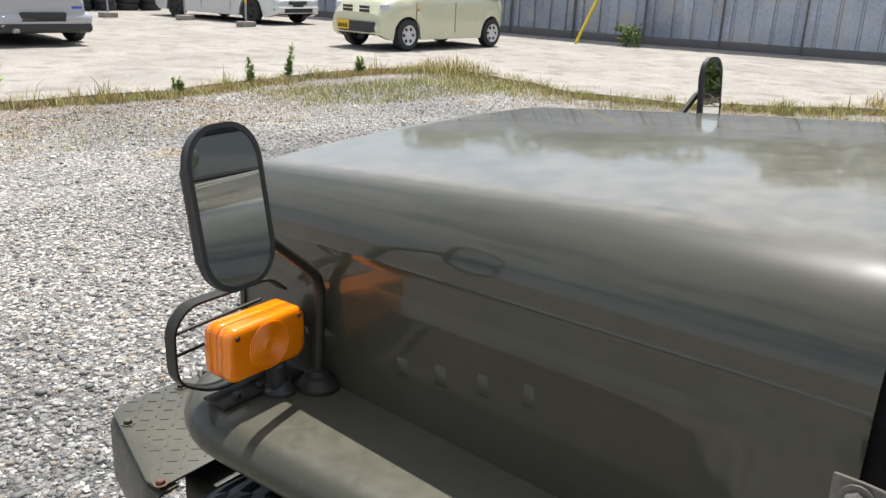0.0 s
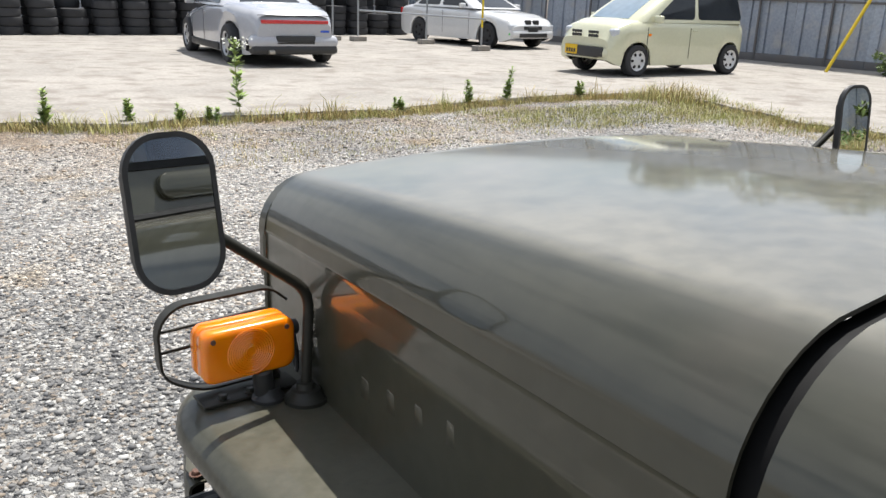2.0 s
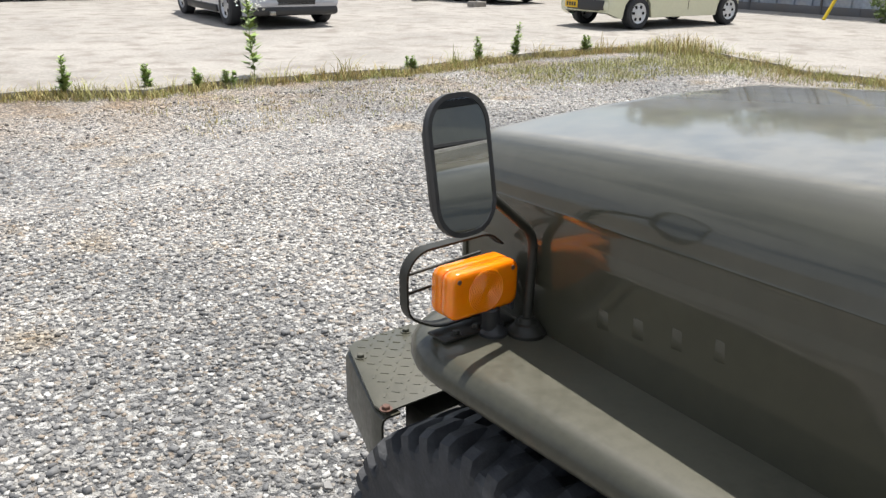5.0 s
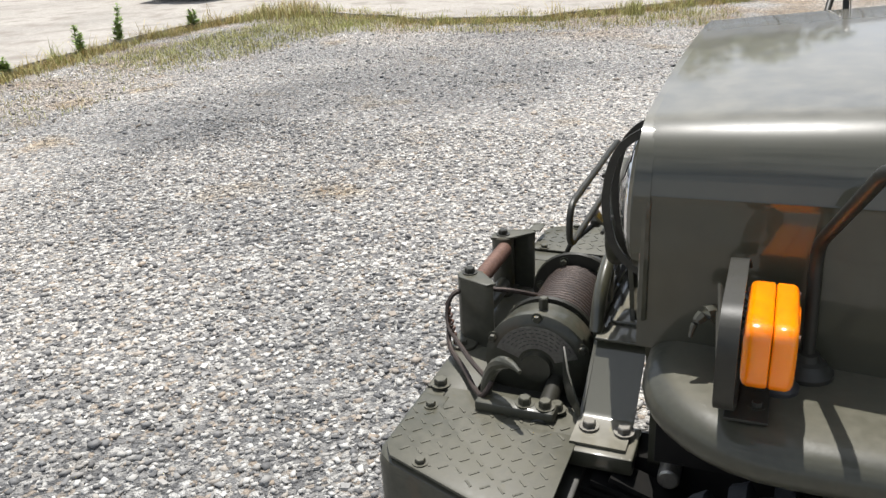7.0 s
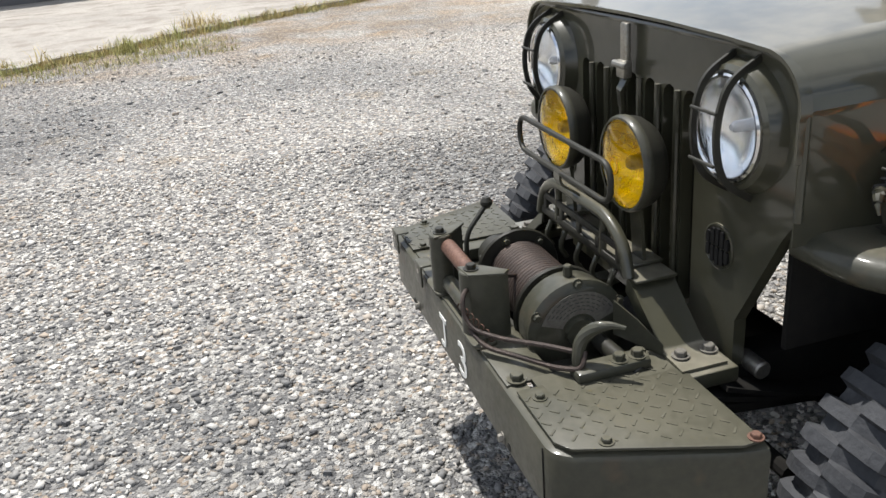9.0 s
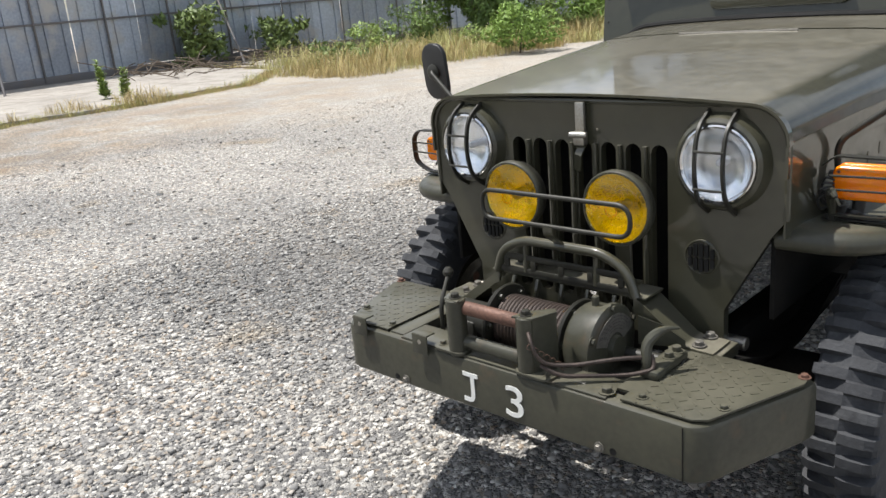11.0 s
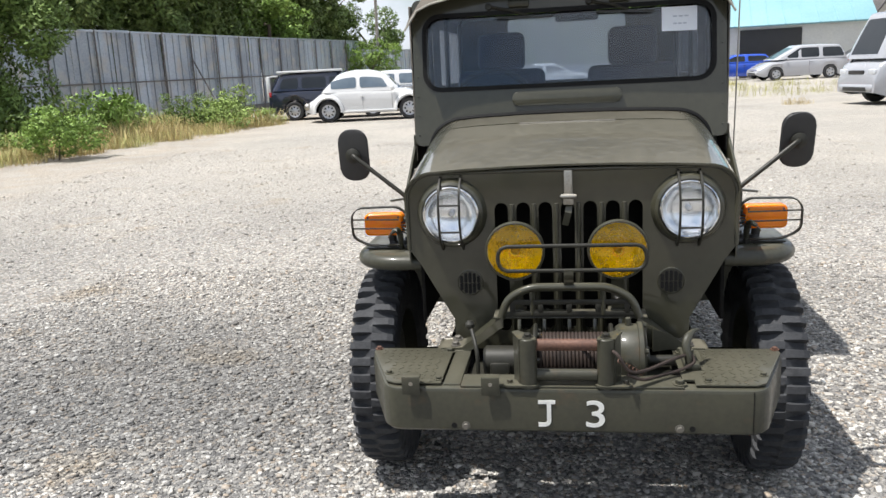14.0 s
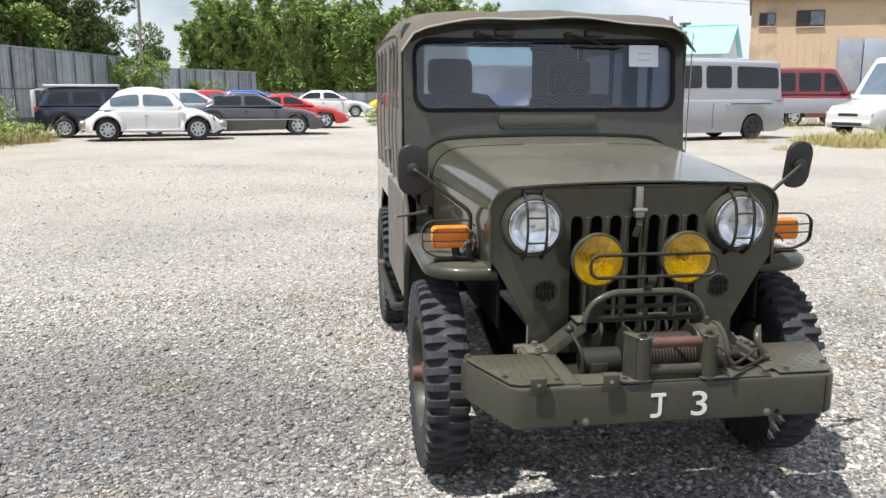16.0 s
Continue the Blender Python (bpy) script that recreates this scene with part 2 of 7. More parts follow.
def fillet(pts, r, n=5, closed=False):
    """Rounds the corners of a polyline."""
    pts = [Vector(p) for p in pts]
    out = []
    for i, p in enumerate(pts):
        if not closed and i in (0, len(pts) - 1):
            out.append(p)
            continue
        a, b = pts[i - 1] - p, pts[(i + 1) % len(pts)] - p
        d = min(r, a.length * 0.49, b.length * 0.49)
        a, b = p + a.normalized() * d, p + b.normalized() * d
        for k in range(n + 1):
            t = k / n
            out.append(a * (1 - t) ** 2 + p * 2 * t * (1 - t) + b * t * t)
    return out


def tube(pts, r, seg=10, closed=False, bm=None, flat=None):
    """Sweeps a round (or flat: width, thickness) bar along points."""
    bm = bm or bmesh.new()
    pts = [Vector(p) for p in pts]
    n = len(pts)
    rings, up = [], None
    for i, p in enumerate(pts):
        a = pts[(i - 1) % n] if closed or i else p
        b = pts[(i + 1) % n] if closed or i < n - 1 else p
        d = (b - a).normalized()
        if up is None:
            up = d.orthogonal().normalized()
            if flat and len(flat) > 2:
                up = (Vector(flat[2]) - d * d.dot(Vector(flat[2]))).normalized()
        up = (up - d * d.dot(up)).normalized()
        side = d.cross(up)
        if flat:
            w, h = flat[0] / 2, flat[1] / 2
            ring = [up * w * sx + side * h * sy for sx, sy in ((1, 1), (-1, 1), (-1, -1), (1, -1))]
        else:
            ring = [up * r * math.cos(2 * math.pi * k / seg) + side * r * math.sin(2 * math.pi * k / seg) for k in range(seg)]
        rings.append([bm.verts.new(p + v) for v in ring])
    k = len(rings[0])
    for i in range(n if closed else n - 1):
        p, q = rings[i], rings[(i + 1) % n]
        for j in range(k):
            bm.faces.new((p[j], p[(j + 1) % k], q[(j + 1) % k], q[j]))
    if not closed:
        bm.faces.new(rings[0][::-1])
        bm.faces.new(rings[-1])
    return bm


def loft(rows, bm=None, caps=False, closed=False):
    """Skins rows of points that have the same count."""
    bm = bm or bmesh.new()
    vs = [[bm.verts.new(p) for p in row] for row in rows]
    k = len(vs[0])
    for a, b in zip(vs, vs[1:]):
        for j in range(k if closed else k - 1):
            bm.faces.new((a[j], a[(j + 1) % k], b[(j + 1) % k], b[j]))
    if caps:
        bm.faces.new(vs[0][::-1])
        bm.faces.new(vs[-1])
    return bm


def thick(bm, t):
    bmesh.ops.recalc_face_normals(bm, faces=bm.faces)
    bmesh.ops.solidify(bm, geom=list(bm.faces), thickness=t)
    return bm


def prism(poly, depth, m=None, bevel=0.0, seg=2, bm=None):
    """Extrudes a flat outline (x, y) by depth along z, set at m."""
    bm = bm or bmesh.new()
    m = m or Matrix()
    a = [bm.verts.new(m @ Vector((x, y, 0))) for x, y in poly]
    b = [bm.verts.new(m @ Vector((x, y, depth))) for x, y in poly]
    n = len(poly)
    top, bot = bm.faces.new(b), bm.faces.new(a[::-1])
    for i in range(n):
        bm.faces.new((a[i], a[(i + 1) % n], b[(i + 1) % n], b[i]))
    if bevel:
        bmesh.ops.bevel(bm, geom=list({e for f in (top, bot) for e in f.edges}), offset=bevel, segments=seg, profile=0.5, affect="EDGES")
    return bm


def rrect(w, h, r, n=5, cx=0.0, cy=0.0):
    """A rectangle's outline with round corners."""
    out = []
    for sx, sy, a0 in ((1, 1, 0), (-1, 1, 90), (-1, -1, 180), (1, -1, 270)):
        for k in range(n + 1):
            a = radians(a0 + 90 * k / n)
            out.append((cx + sx * (w / 2 - r) + r * math.cos(a), cy + sy * (h / 2 - r) + r * math.sin(a)))
    return out


def ring_plate(outer, inner, depth, m=None, bm=None):
    """A plate between two outlines with the same number of points, with thickness."""
    bm = bm or bmesh.new()
    m = m or Matrix()
    rows = [[bm.verts.new(m @ Vector((x, y, z))) for x, y in o] for o, z in ((outer, 0), (outer, depth), (inner, depth), (inner, 0))]
    k = len(outer)
    for i in range(4):
        p, q = rows[i], rows[(i + 1) % 4]
        for j in range(k):
            bm.faces.new((p[j], p[(j + 1) % k], q[(j + 1) % k], q[j]))
    return bm


UPRIGHT = Matrix(((1, 0, 0, 0), (0, 0, -1, 0), (0, 1, 0, 0), (0, 0, 0, 1)))  # outline x, y -> world x, z; depth towards -y


def facing(x, y, z):
    return Matrix.Translation((x, y, z)) @ UPRIGHT


def pillow(w, h, r, steps, x, z):
    """A rounded block along y: its outline at each (y, inset) of steps, closed at both ends."""
    return loft([[(x + px, y, z + pz) for px, pz in rrect(w - 2 * inset, h - 2 * inset, r, 6)] for y, inset in steps], caps=True, closed=True)


def bolt(r=0.009, h=0.008):
    bm = lathe([(0, 0), (r * 1.5, 0), (r * 1.5, 0.002), (0, 0.002)], 14)
    return lathe([(r, 0.002), (r, h), (r * 0.85, h + 0.0015), (0, h + 0.0015)], 6, bm=bm)


def text_bm(s, size, depth):
    cu = bpy.data.curves.new("letter", "FONT")
    cu.body, cu.size, cu.extrude, cu.align_x = s, size, depth, "CENTER"
    cu.offset = size * 0.004
    ob = bpy.data.objects.new("letter", cu)
    scene.collection.objects.link(ob)
    me = bpy.data.meshes.new_from_object(ob.evaluated_get(bpy.context.evaluated_depsgraph_get()))
    bpy.data.objects.remove(ob)
    bm = bmesh.new()
    bm.from_mesh(me)
    bpy.data.meshes.remove(me)
    return bm
# ---- the jeep ----
jeep = thing("jeep", "olive drab soft-top jeep with a front winch, parked on gravel", "jeep", pose(0.004, 0, 0, 0, 0, -0.35))


def hood_half(y):
    return 0.505 + 0.085 * y


def hood_top(y):
    return 1.078 + 0.088 * y - 0.012 * y * y


def hood_section(y, z0=0.79, inset=0.0, n=9):
    """One bonnet section, from one sill over the top to the other: a flat side with a pressed bead, a fold, and a rolled shoulder."""
    w, t = hood_half(y) - inset, hood_top(y) - inset
    rv, rh = 0.078 + 0.042 * y, 0.088 + 0.05 * y
    fold, bead = t - rv, 0.945 + 0.034 * y
    swell = 0.0035 * max(0.0, min(1.0, (y - 0.3) / 0.06, (0.8 - y) / 0.04))
    w -= 0.003
    pts = [(w - 0.003, z0), (w - 0.003, z0 + 0.07), (w - 0.002, bead - 0.02), (w - 0.001 + swell, bead - 0.006), (w - 0.001 + swell, bead + 0.005), (w - 0.001, bead + 0.017), (w - 0.001, bead + 0.022),
           (w - 0.001, fold - 0.014), (w - 0.001, fold - 0.009), (w + 0.001, fold - 0.003)]
    for k in range(n + 1):
        a = radians(90 * k / n)
        pts.append((w - rh + rh * math.cos(a), t - rv + rv * math.sin(a)))
    pts += [(w * 0.62, t + 0.006), (w * 0.3, t + 0.011), (0.02, t + 0.0125)]
    return [(x, y, z) for x, z in pts] + [(-x, y, z) for x, z in reversed(pts)]


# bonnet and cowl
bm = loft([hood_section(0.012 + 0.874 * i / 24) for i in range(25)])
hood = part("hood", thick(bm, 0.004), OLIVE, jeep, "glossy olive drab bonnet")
bm = loft([hood_section(y, inset=0.014) for y in (0.875, 0.916)])
part("hood_seal", thick(bm, 0.004), SEAL, jeep)
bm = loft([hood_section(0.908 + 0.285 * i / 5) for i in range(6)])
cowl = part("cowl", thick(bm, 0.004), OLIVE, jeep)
bm = tube([(x, y + 0.006, z + 0.004) for x, y, z in hood_section(1.16)[10:-10]], 0.012, 8)
part("cowl_seal", bm, SEAL, jeep)
bm = tube([(x * 1.0, 0.012, z - 0.003) for x, y, z in hood_section(0.012)[2:-2]], 0.0, flat=(0.02, 0.006, (0, 1, 0)))
part("hood_lip", bm, OLIVE, hood)
# raised bead along the middle of the bonnet and a hinge at its rear
bm = tube([(-0.19, 0.868, hood_top(0.868) + 0.012), (0.19, 0.868, hood_top(0.868) + 0.012)], 0.0045, 8)
part("hinge", bm, GREY_BOLT, hood, "piano hinge with worn bare steel")
for sx in (-1, 1):
    # pressed maker's lettering as plain raised bars
    for k in range(4):
        y = 0.36 + 0.066 * k
        x = sx * (hood_half(y) - 0.0072)
        bm = box((0.0036, 0.03, 0.028), (x, y, 0.878 + 0.012 * k), 0.0006)
        part("pressed_bar", bm, OLIVE, hood)
    # bonnet side catches near the cowl
    bm = box((0.008, 0.036, 0.056), (sx * 0.589, 0.942, 1.012), 0.002)
    box((0.006, 0.04, 0.004), (sx * 0.588, 0.942, 1.044), 0.001, bm=bm)
    bm.verts.ensure_lookup_table()
    catch = part("hood_catch", bm, OLIVE_WORN, jeep, "steel bonnet catch bolted to the cowl")
    b = part("bolt", bolt(0.0085, 0.012), GREY_BOLT, catch)
    b.matrix_basis = pose(sx * 0.592, 0.94, 1.018, 0, sx * 90, 0)
    strap = fillet([(sx * 0.596, 0.985, 0.955), (sx * 0.618, 0.95, 0.965), (sx * 0.622, 0.905, 0.978), (sx * 0.615, 0.872, 0.975)], 0.02, 4)
    part("catch_hook", tube(strap, 0, flat=(0.026, 0.005, (0, 0, 1))), GREY_BOLT, catch, "worn bare steel hook")
    b = part("bolt", bolt(0.009, 0.009), GREY_BOLT, catch)
    b.matrix_basis = pose(sx * 0.625, 0.892, 0.977, 0, sx * 90, 0)
    bm = tube(fillet([(sx * 0.602, 0.915, 0.872), (sx * 0.66, 0.9, 0.862), (sx * 0.742, 0.868, 0.856)], 0.03, 3), 0, flat=(0.022, 0.009, (0, 1, 0)))
    part("catch_lever", bm, STEEL, catch, "bright bare steel lever")
    part("lever_pivot", cyl(0.012, (sx * 0.6, 0.914, 0.85), (sx * 0.6, 0.914, 0.895), 12, 0.002), OLIVE_DARK, catch)

# grille with seven slots and two round vents
GY = 0.03
outline = []
for k in range(7):
    a = radians(90 * k / 6)
    outline.append((0.414 + 0.086 * math.cos(a), 0.992 + 0.081 * math.sin(a)))
outline = [(0.365, 0.5), (0.365, 0.6), (0.47, 0.79), (0.5, 0.83)] + outline
outline = outline + [(-x, z) for x, z in reversed(outline)]
slots = [(-0.204 + 0.068 * k) for k in range(7)]


def grille_mesh():
    """The pressed panel: strips between the slots, closed above and below them."""
    bm = bmesh.new()
    d, sw, z0, z1 = 0.024, 0.021, 0.56, 0.975
    at = facing(0, GY + 0.012, 0)
    xs = [-0.26] + [s + k * sw for s in slots for k in (-1, 1)] + [0.26]
    for a, b in zip(xs[::2], xs[1::2]):
        prism([(a, z0), (b, z0), (b, z1), (a, z1)], d, at, bm=bm)
    for s in slots:
        n = 6
        for up in (0, 1):
            arc = [(s + sw * math.cos(math.pi * k / n), (z1 if up else z0) + (sw if up else -sw) * (math.sin(math.pi * k / n) - 1)) for k in range(n + 1)]
            lid = [(s - sw, z1 + 0.0), (s + sw, z1 + 0.0)] if up else [(s - sw, z0), (s + sw, z0)]
            poly = [lid[1]] + arc + [lid[0]]
            prism(poly, d, at, bm=bm)
    half = [(x, z) for x, z in outline if x >= 0]
    side = [(0.26, 0.5)] + half[:1] + half[1:-1] + [half[-1], (0.26, 1.073)]
    for sx in (1, -1):
        prism([(sx * x, z) for x, z in side], d, at, bm=bm)
    prism([(-0.26, z1), (0.26, z1), (0.26, 1.073), (-0.26, 1.073)], d, at, bm=bm)
    prism([(-0.26, 0.5), (0.26, 0.5), (0.26, z0), (-0.26, z0)], d, at, bm=bm)
    bmesh.ops.remove_doubles(bm, verts=bm.verts, dist=1e-5)
    return bm


grille = part("grille", grille_mesh(), OLIVE, jeep, "olive pressed-steel grille with seven slots", 25)
rim = fillet([(x, GY - 0.012, z) for x, z in outline[3:-3]], 0.02, 2)
part("grille_edge", tube(rim, 0.007, 8), OLIVE, grille)
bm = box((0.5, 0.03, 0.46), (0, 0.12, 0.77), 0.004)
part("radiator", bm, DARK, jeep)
for s in slots[:-1]:
    bm = tube(fillet([(s + 0.034, GY - 0.014, 0.56), (s + 0.034, GY - 0.017, 0.6), (s + 0.034, GY - 0.017, 0.97)], 0.03), 0.0065, 8)
    part("grille_rib", bm, OLIVE, grille)
for sx in (-1, 1):
    at = facing(sx * 0.31, GY - 0.012, 0.72)
    bm = lathe([(0.043, 0), (0.043, 0.002), (0.04, 0.003), (0.038, 0.001), (0, 0.001)], 28, at)
    vent = part("horn_vent", bm, OLIVE, grille)
    for k in range(-2, 3):
        hh = math.sqrt(0.036 ** 2 - (k * 0.0135) ** 2) * 2
        for up in (-1, 1):
            bm = prism(rrect(0.0096, hh * 0.46, 0.003, 3, k * 0.0135, up * hh * 0.25), 0.0045, at @ Matrix.Translation((0, 0, 0.0015)))
            part("slot", bm, SEAL, vent)
    # headlight: bucket, bright ring, reflector, ribbed lens and a wire guard
    hx, hz = sx * 0.358, 0.947
    at = facing(hx, GY - 0.012, hz)
    lamp_at = at @ Matrix.Diagonal((0.87, 0.87, 0.95, 1))
    lamp = part("headlight", lathe([(0.128, -0.002), (0.121, 0.01), (0.115, 0.028), (0.106, 0.034), (0.1, 0.03), (0.1, -0.005), (0, -0.005)], 40, lamp_at), OLIVE, jeep, "round headlight with a wire guard")
    part("lamp_ring", lathe([(0.102, 0.026), (0.1, 0.036), (0.096, 0.039), (0.09, 0.036)], 40, lamp_at), CHROME, lamp, "thin chrome ring")
    part("reflector", lathe([(0.091, 0.038), (0.086, 0.03), (0.075, 0.019), (0.055, 0.0095), (0.03, 0.004), (0, 0.0025)], 36, lamp_at), REFLECTOR, lamp)
    part("bulb", lathe([(0.011, 0.003), (0.011, 0.016), (0.006, 0.024), (0, 0.025)], 16, lamp_at), CAR_BULB, lamp)
    bm = bmesh.new()
    n = 28
    rows = []
    for j in range(n + 1):
        row = []
        for i in range(n + 1):
            u, v = -1 + 2 * i / n, -1 + 2 * j / n
            q = math.hypot(u, v)
            k = max(abs(u), abs(v)) / q if q else 0
            u2, v2 = u * k * 0.09, v * k * 0.09
            rr = math.hypot(u2, v2) / 0.09
            row.append(lamp_at @ Vector((u2, v2, 0.036 + 0.022 * (1 - rr * rr) + 0.0018 * (i % 2) * (v2 < 0.03))))
        rows.append(row)
    loft(rows, bm)
    part("lens", thick(bm, 0.003), LENS, lamp, "ribbed clear glass lens", 60)
    for gx in (-0.032, 0.032):
        pts = [(hx + gx, GY - 0.012, hz + 0.112), (hx + gx, GY - 0.07, hz + 0.08), (hx + gx, GY - 0.088, hz), (hx + gx, GY - 0.07, hz - 0.078), (hx + gx, GY - 0.014, hz - 0.114)]
        part("guard_bar", tube(fillet(pts, 0.06), 0, flat=(0.006, 0.011, (1, 0, 0))), BLACK if sx > 2 else OLIVE_DARK, lamp)
    for gz in (-0.048, 0.035):
        part("guard_wire", cyl(0.003, (hx - 0.034, GY - 0.087, hz + gz), (hx + 0.034, GY - 0.087, hz + gz), 8), OLIVE_DARK, lamp)

# bonnet latch
bm = box((0.026, 0.012, 0.105), (0.003, -0.0, 1.02), 0.004)
box((0.032, 0.02, 0.035), (0.003, -0.003, 0.985), 0.004, bm=bm)
latch = part("hood_latch", bm, STEEL, jeep, "worn bare steel bonnet latch")
part("latch_tongue", tube([(0.006, 0.004, 0.97), (0.002, -0.012, 0.945), (-0.008, -0.002, 0.905)], 0, flat=(0.02, 0.006, (1, 0, 0))), OLIVE, latch)
part("latch_pin", cyl(0.007, (-0.022, -0.012, 0.994), (0.028, -0.012, 0.994), 10, 0.002), STEEL, latch)

# wings, flat on top with a rolled front corner, closed down behind the wheel
for sx in (-1, 1):
    rows = []
    for i in range(-3, 23):
        nx, ny, xi, yi, z = 1.0, 0.0, 0.47, 0.0, 0.805
        if i < 0:
            xo, y, nx, ny, yi = 0.545 + 0.025 * i, 0.03, 0.0, -1.0, 0.155 + 0.008 * (i + 3)
        elif i <= 9:
            a = radians(10 * i)
            xo, y, nx, ny, yi = 0.545 + 0.165 * math.sin(a), 0.03 + 0.17 * (1 - math.cos(a)), math.sin(a), -math.cos(a), 0.18 + 0.0022 * i
        elif i <= 15:
            y, xo = 0.2 + 0.52 * (i - 9) / 6, 0.71
            yi = y
        else:
            t = (i - 15) / 7
            y, xo, z = 0.72 + 0.17 * math.sin(t * 1.57), 0.71, 0.805 - 0.4 * (1 - math.cos(t * 1.57))
            yi = y
        # the top, its rolled edge and the lip turned in below
        sec = [(xi, yi, z)]
        for inset, drop in ((0.07, 0.003), (0.035, 0.002), (0.02, -0.002), (0.009, -0.008), (0.002, -0.017), (0.0, -0.029), (0.003, -0.039), (0.01, -0.047), (0.022, -0.05)):
            sec.append((xo - nx * inset, y - ny * inset, z + drop))
        rows.append([(sx * p[0], p[1], p[2]) for p in sec])
    bm = loft(rows)
    thick(bm, 0.004)
    fender = part("fender", bm, OLIVE_WORN, jeep, "flat olive front wing, scuffed, with a sunlit tone on top", 50)
    # near-black instead of olive: the arch's deep shade is put in its colour
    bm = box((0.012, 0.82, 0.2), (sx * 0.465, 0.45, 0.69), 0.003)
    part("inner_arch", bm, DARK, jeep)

    # indicator lamp in its guard
    sxm = sx * 0.61
    ind = part("indicator", pillow(0.132, 0.074, 0.016, ((0.172, 0.0015), (0.17, 0.0), (0.152, 0.0), (0.148, 0.0015), (0.1455, 0.005), (0.1445, 0.01)), sxm, 0.889), AMBER, jeep, "orange plastic indicator lamp", 50)
    part("rear_lens", pillow(0.132, 0.074, 0.016, ((0.173, 0.0015), (0.175, 0.0), (0.19, 0.0), (0.194, 0.0015), (0.1965, 0.005), (0.1972, 0.01)), sxm, 0.889), AMBER, ind, "", 50)
    for qx in (-0.052, 0.052):
        for yy, out in ((0.1968, 0.0015), (0.1448, -0.0015)):
            part("screw", cyl(0.0036, (sxm + qx, yy, 0.914), (sxm + qx, yy + out, 0.914), 10), RUST, ind)
    bm = bmesh.new()
    for k in range(9):
        lathe([(0.006 + 0.0032 * k, 0), (0.0072 + 0.0032 * k, 0.001), (0.0084 + 0.0032 * k, 0)], 24, pose(sxm, 0.1971, 0.889, -90, 0, 0), bm=bm)
    tagged(part("lens_ring", bm, AMBER, ind), kind="stuff")
    loop = [(sx * 0.55, 0.135, 0.822), (sx * 0.66, 0.135, 0.822), (sx * 0.712, 0.132, 0.85), (sx * 0.714, 0.132, 0.925), (sx * 0.69, 0.132, 0.95), (sx * 0.555, 0.132, 0.952), (sx * 0.53, 0.135, 0.93)]
    guard = part("indicator_guard", tube(fillet(loop, 0.022), 0, flat=(0.02, 0.0035, (0, 1, 0))), OLIVE_DARK, jeep, "dark steel strap guard around the indicator")
    for gz in (0.882, 0.912):
        part("guard_wire", cyl(0.0025, (sx * 0.55, 0.112, gz), (sx * 0.713, 0.126, gz), 8), OLIVE_DARK, guard)
    part("guard_foot", box((0.14, 0.045, 0.004), (sx * 0.6, 0.155, 0.812), 0.001), OLIVE_DARK, guard)
    for qx in (0.6, 0.64):
        b = part("bolt", bolt(0.006, 0.006), OLIVE_DARK, guard)
        b.location = (sx * qx, 0.165, 0.813)
    part("stalk", cyl(0.014, (sx * 0.585, 0.185, 0.8), (sx * 0.592, 0.187, 0.855), 14, 0.003), BLACK, ind)
    part("boot", lathe([(0.023, 0), (0.023, 0.005), (0.018, 0.01), (0.016, 0.02), (0, 0.02)], 20, pose(sx * 0.583, 0.185, 0.807)), BLACK, ind)
    # forged claw on the wing beside the indicator, with a twist of wires behind it
    way = fillet([(sx * 0.552, 0.138, 0.812), (sx * 0.55, 0.13, 0.856), (sx * 0.556, 0.104, 0.884), (sx * 0.574, 0.088, 0.87), (sx * 0.582, 0.086, 0.856)], 0.022, 4)
    rows = []
    for i, p in enumerate(way):
        d = (way[min(i + 1, len(way) - 1)] - way[max(i - 1, 0)]).normalized()
        u = d.orthogonal().normalized()
        v, q = d.cross(u), i / (len(way) - 1)
        rr = 0.008 + 0.0035 * math.sin(math.pi * min(1.0, q * 1.3)) - 0.0055 * q * q
        rows.append([p + (u * math.cos(k * math.pi / 4) + v * math.sin(k * math.pi / 4)) * rr for k in range(8)])
    claw = part("claw_hook", loft(rows, caps=True, closed=True), OLIVE_WORN, jeep, "forged claw hook bolted to the wing")
    part("claw_nut", lathe([(0.011, 0), (0.011, 0.012), (0.006, 0.016), (0, 0.016)], 6, pose(sx * 0.552, 0.138, 0.808)), OLIVE_DARK, claw)
    for k in range(5):
        pts = [(sx * 0.552, 0.15, 0.892 - 0.006 * k), (sx * (0.535 - 0.004 * k), 0.135 - 0.01 * (k % 3), 0.905 - 0.012 * k), (sx * 0.522, 0.15 + 0.008 * (k % 2), 0.88 - 0.014 * k), (sx * 0.53, 0.17, 0.83)]
        part("lamp_wire", tube(fillet(pts, 0.02, 4), 0.0026, 6), BLACK, ind)
    part("lamp_gland", cyl(0.011, (sx * 0.556, 0.17, 0.9), (sx * 0.53, 0.172, 0.9), 12, 0.002), BLACK, ind)

    # wing mirror on a bent arm
    base = part("mirror_base", lathe([(0.03, 0), (0.03, 0.006), (0.024, 0.01), (0.02, 0.018), (0.014, 0.02), (0.012, 0.028), (0, 0.03)], 24, pose(sx * 0.54, 0.215, 0.806)), OLIVE_DARK, jeep, "mirror on a bent steel arm")
    base.name = "wing_mirror"
    arm = fillet([(sx * 0.54, 0.215, 0.82), (sx * 0.53, 0.21, 0.965), (sx * 0.722, 0.244, 1.112), (sx * 0.732, 0.266, 1.114)], 0.03)
    part("arm", tube(arm, 0.0075, 12), OLIVE_DARK, base)
    mm = pose(sx * 0.728, 0.27, 1.112, 10 if sx > 0 else 5, 0, 6 if sx > 0 else -5) @ UPRIGHT
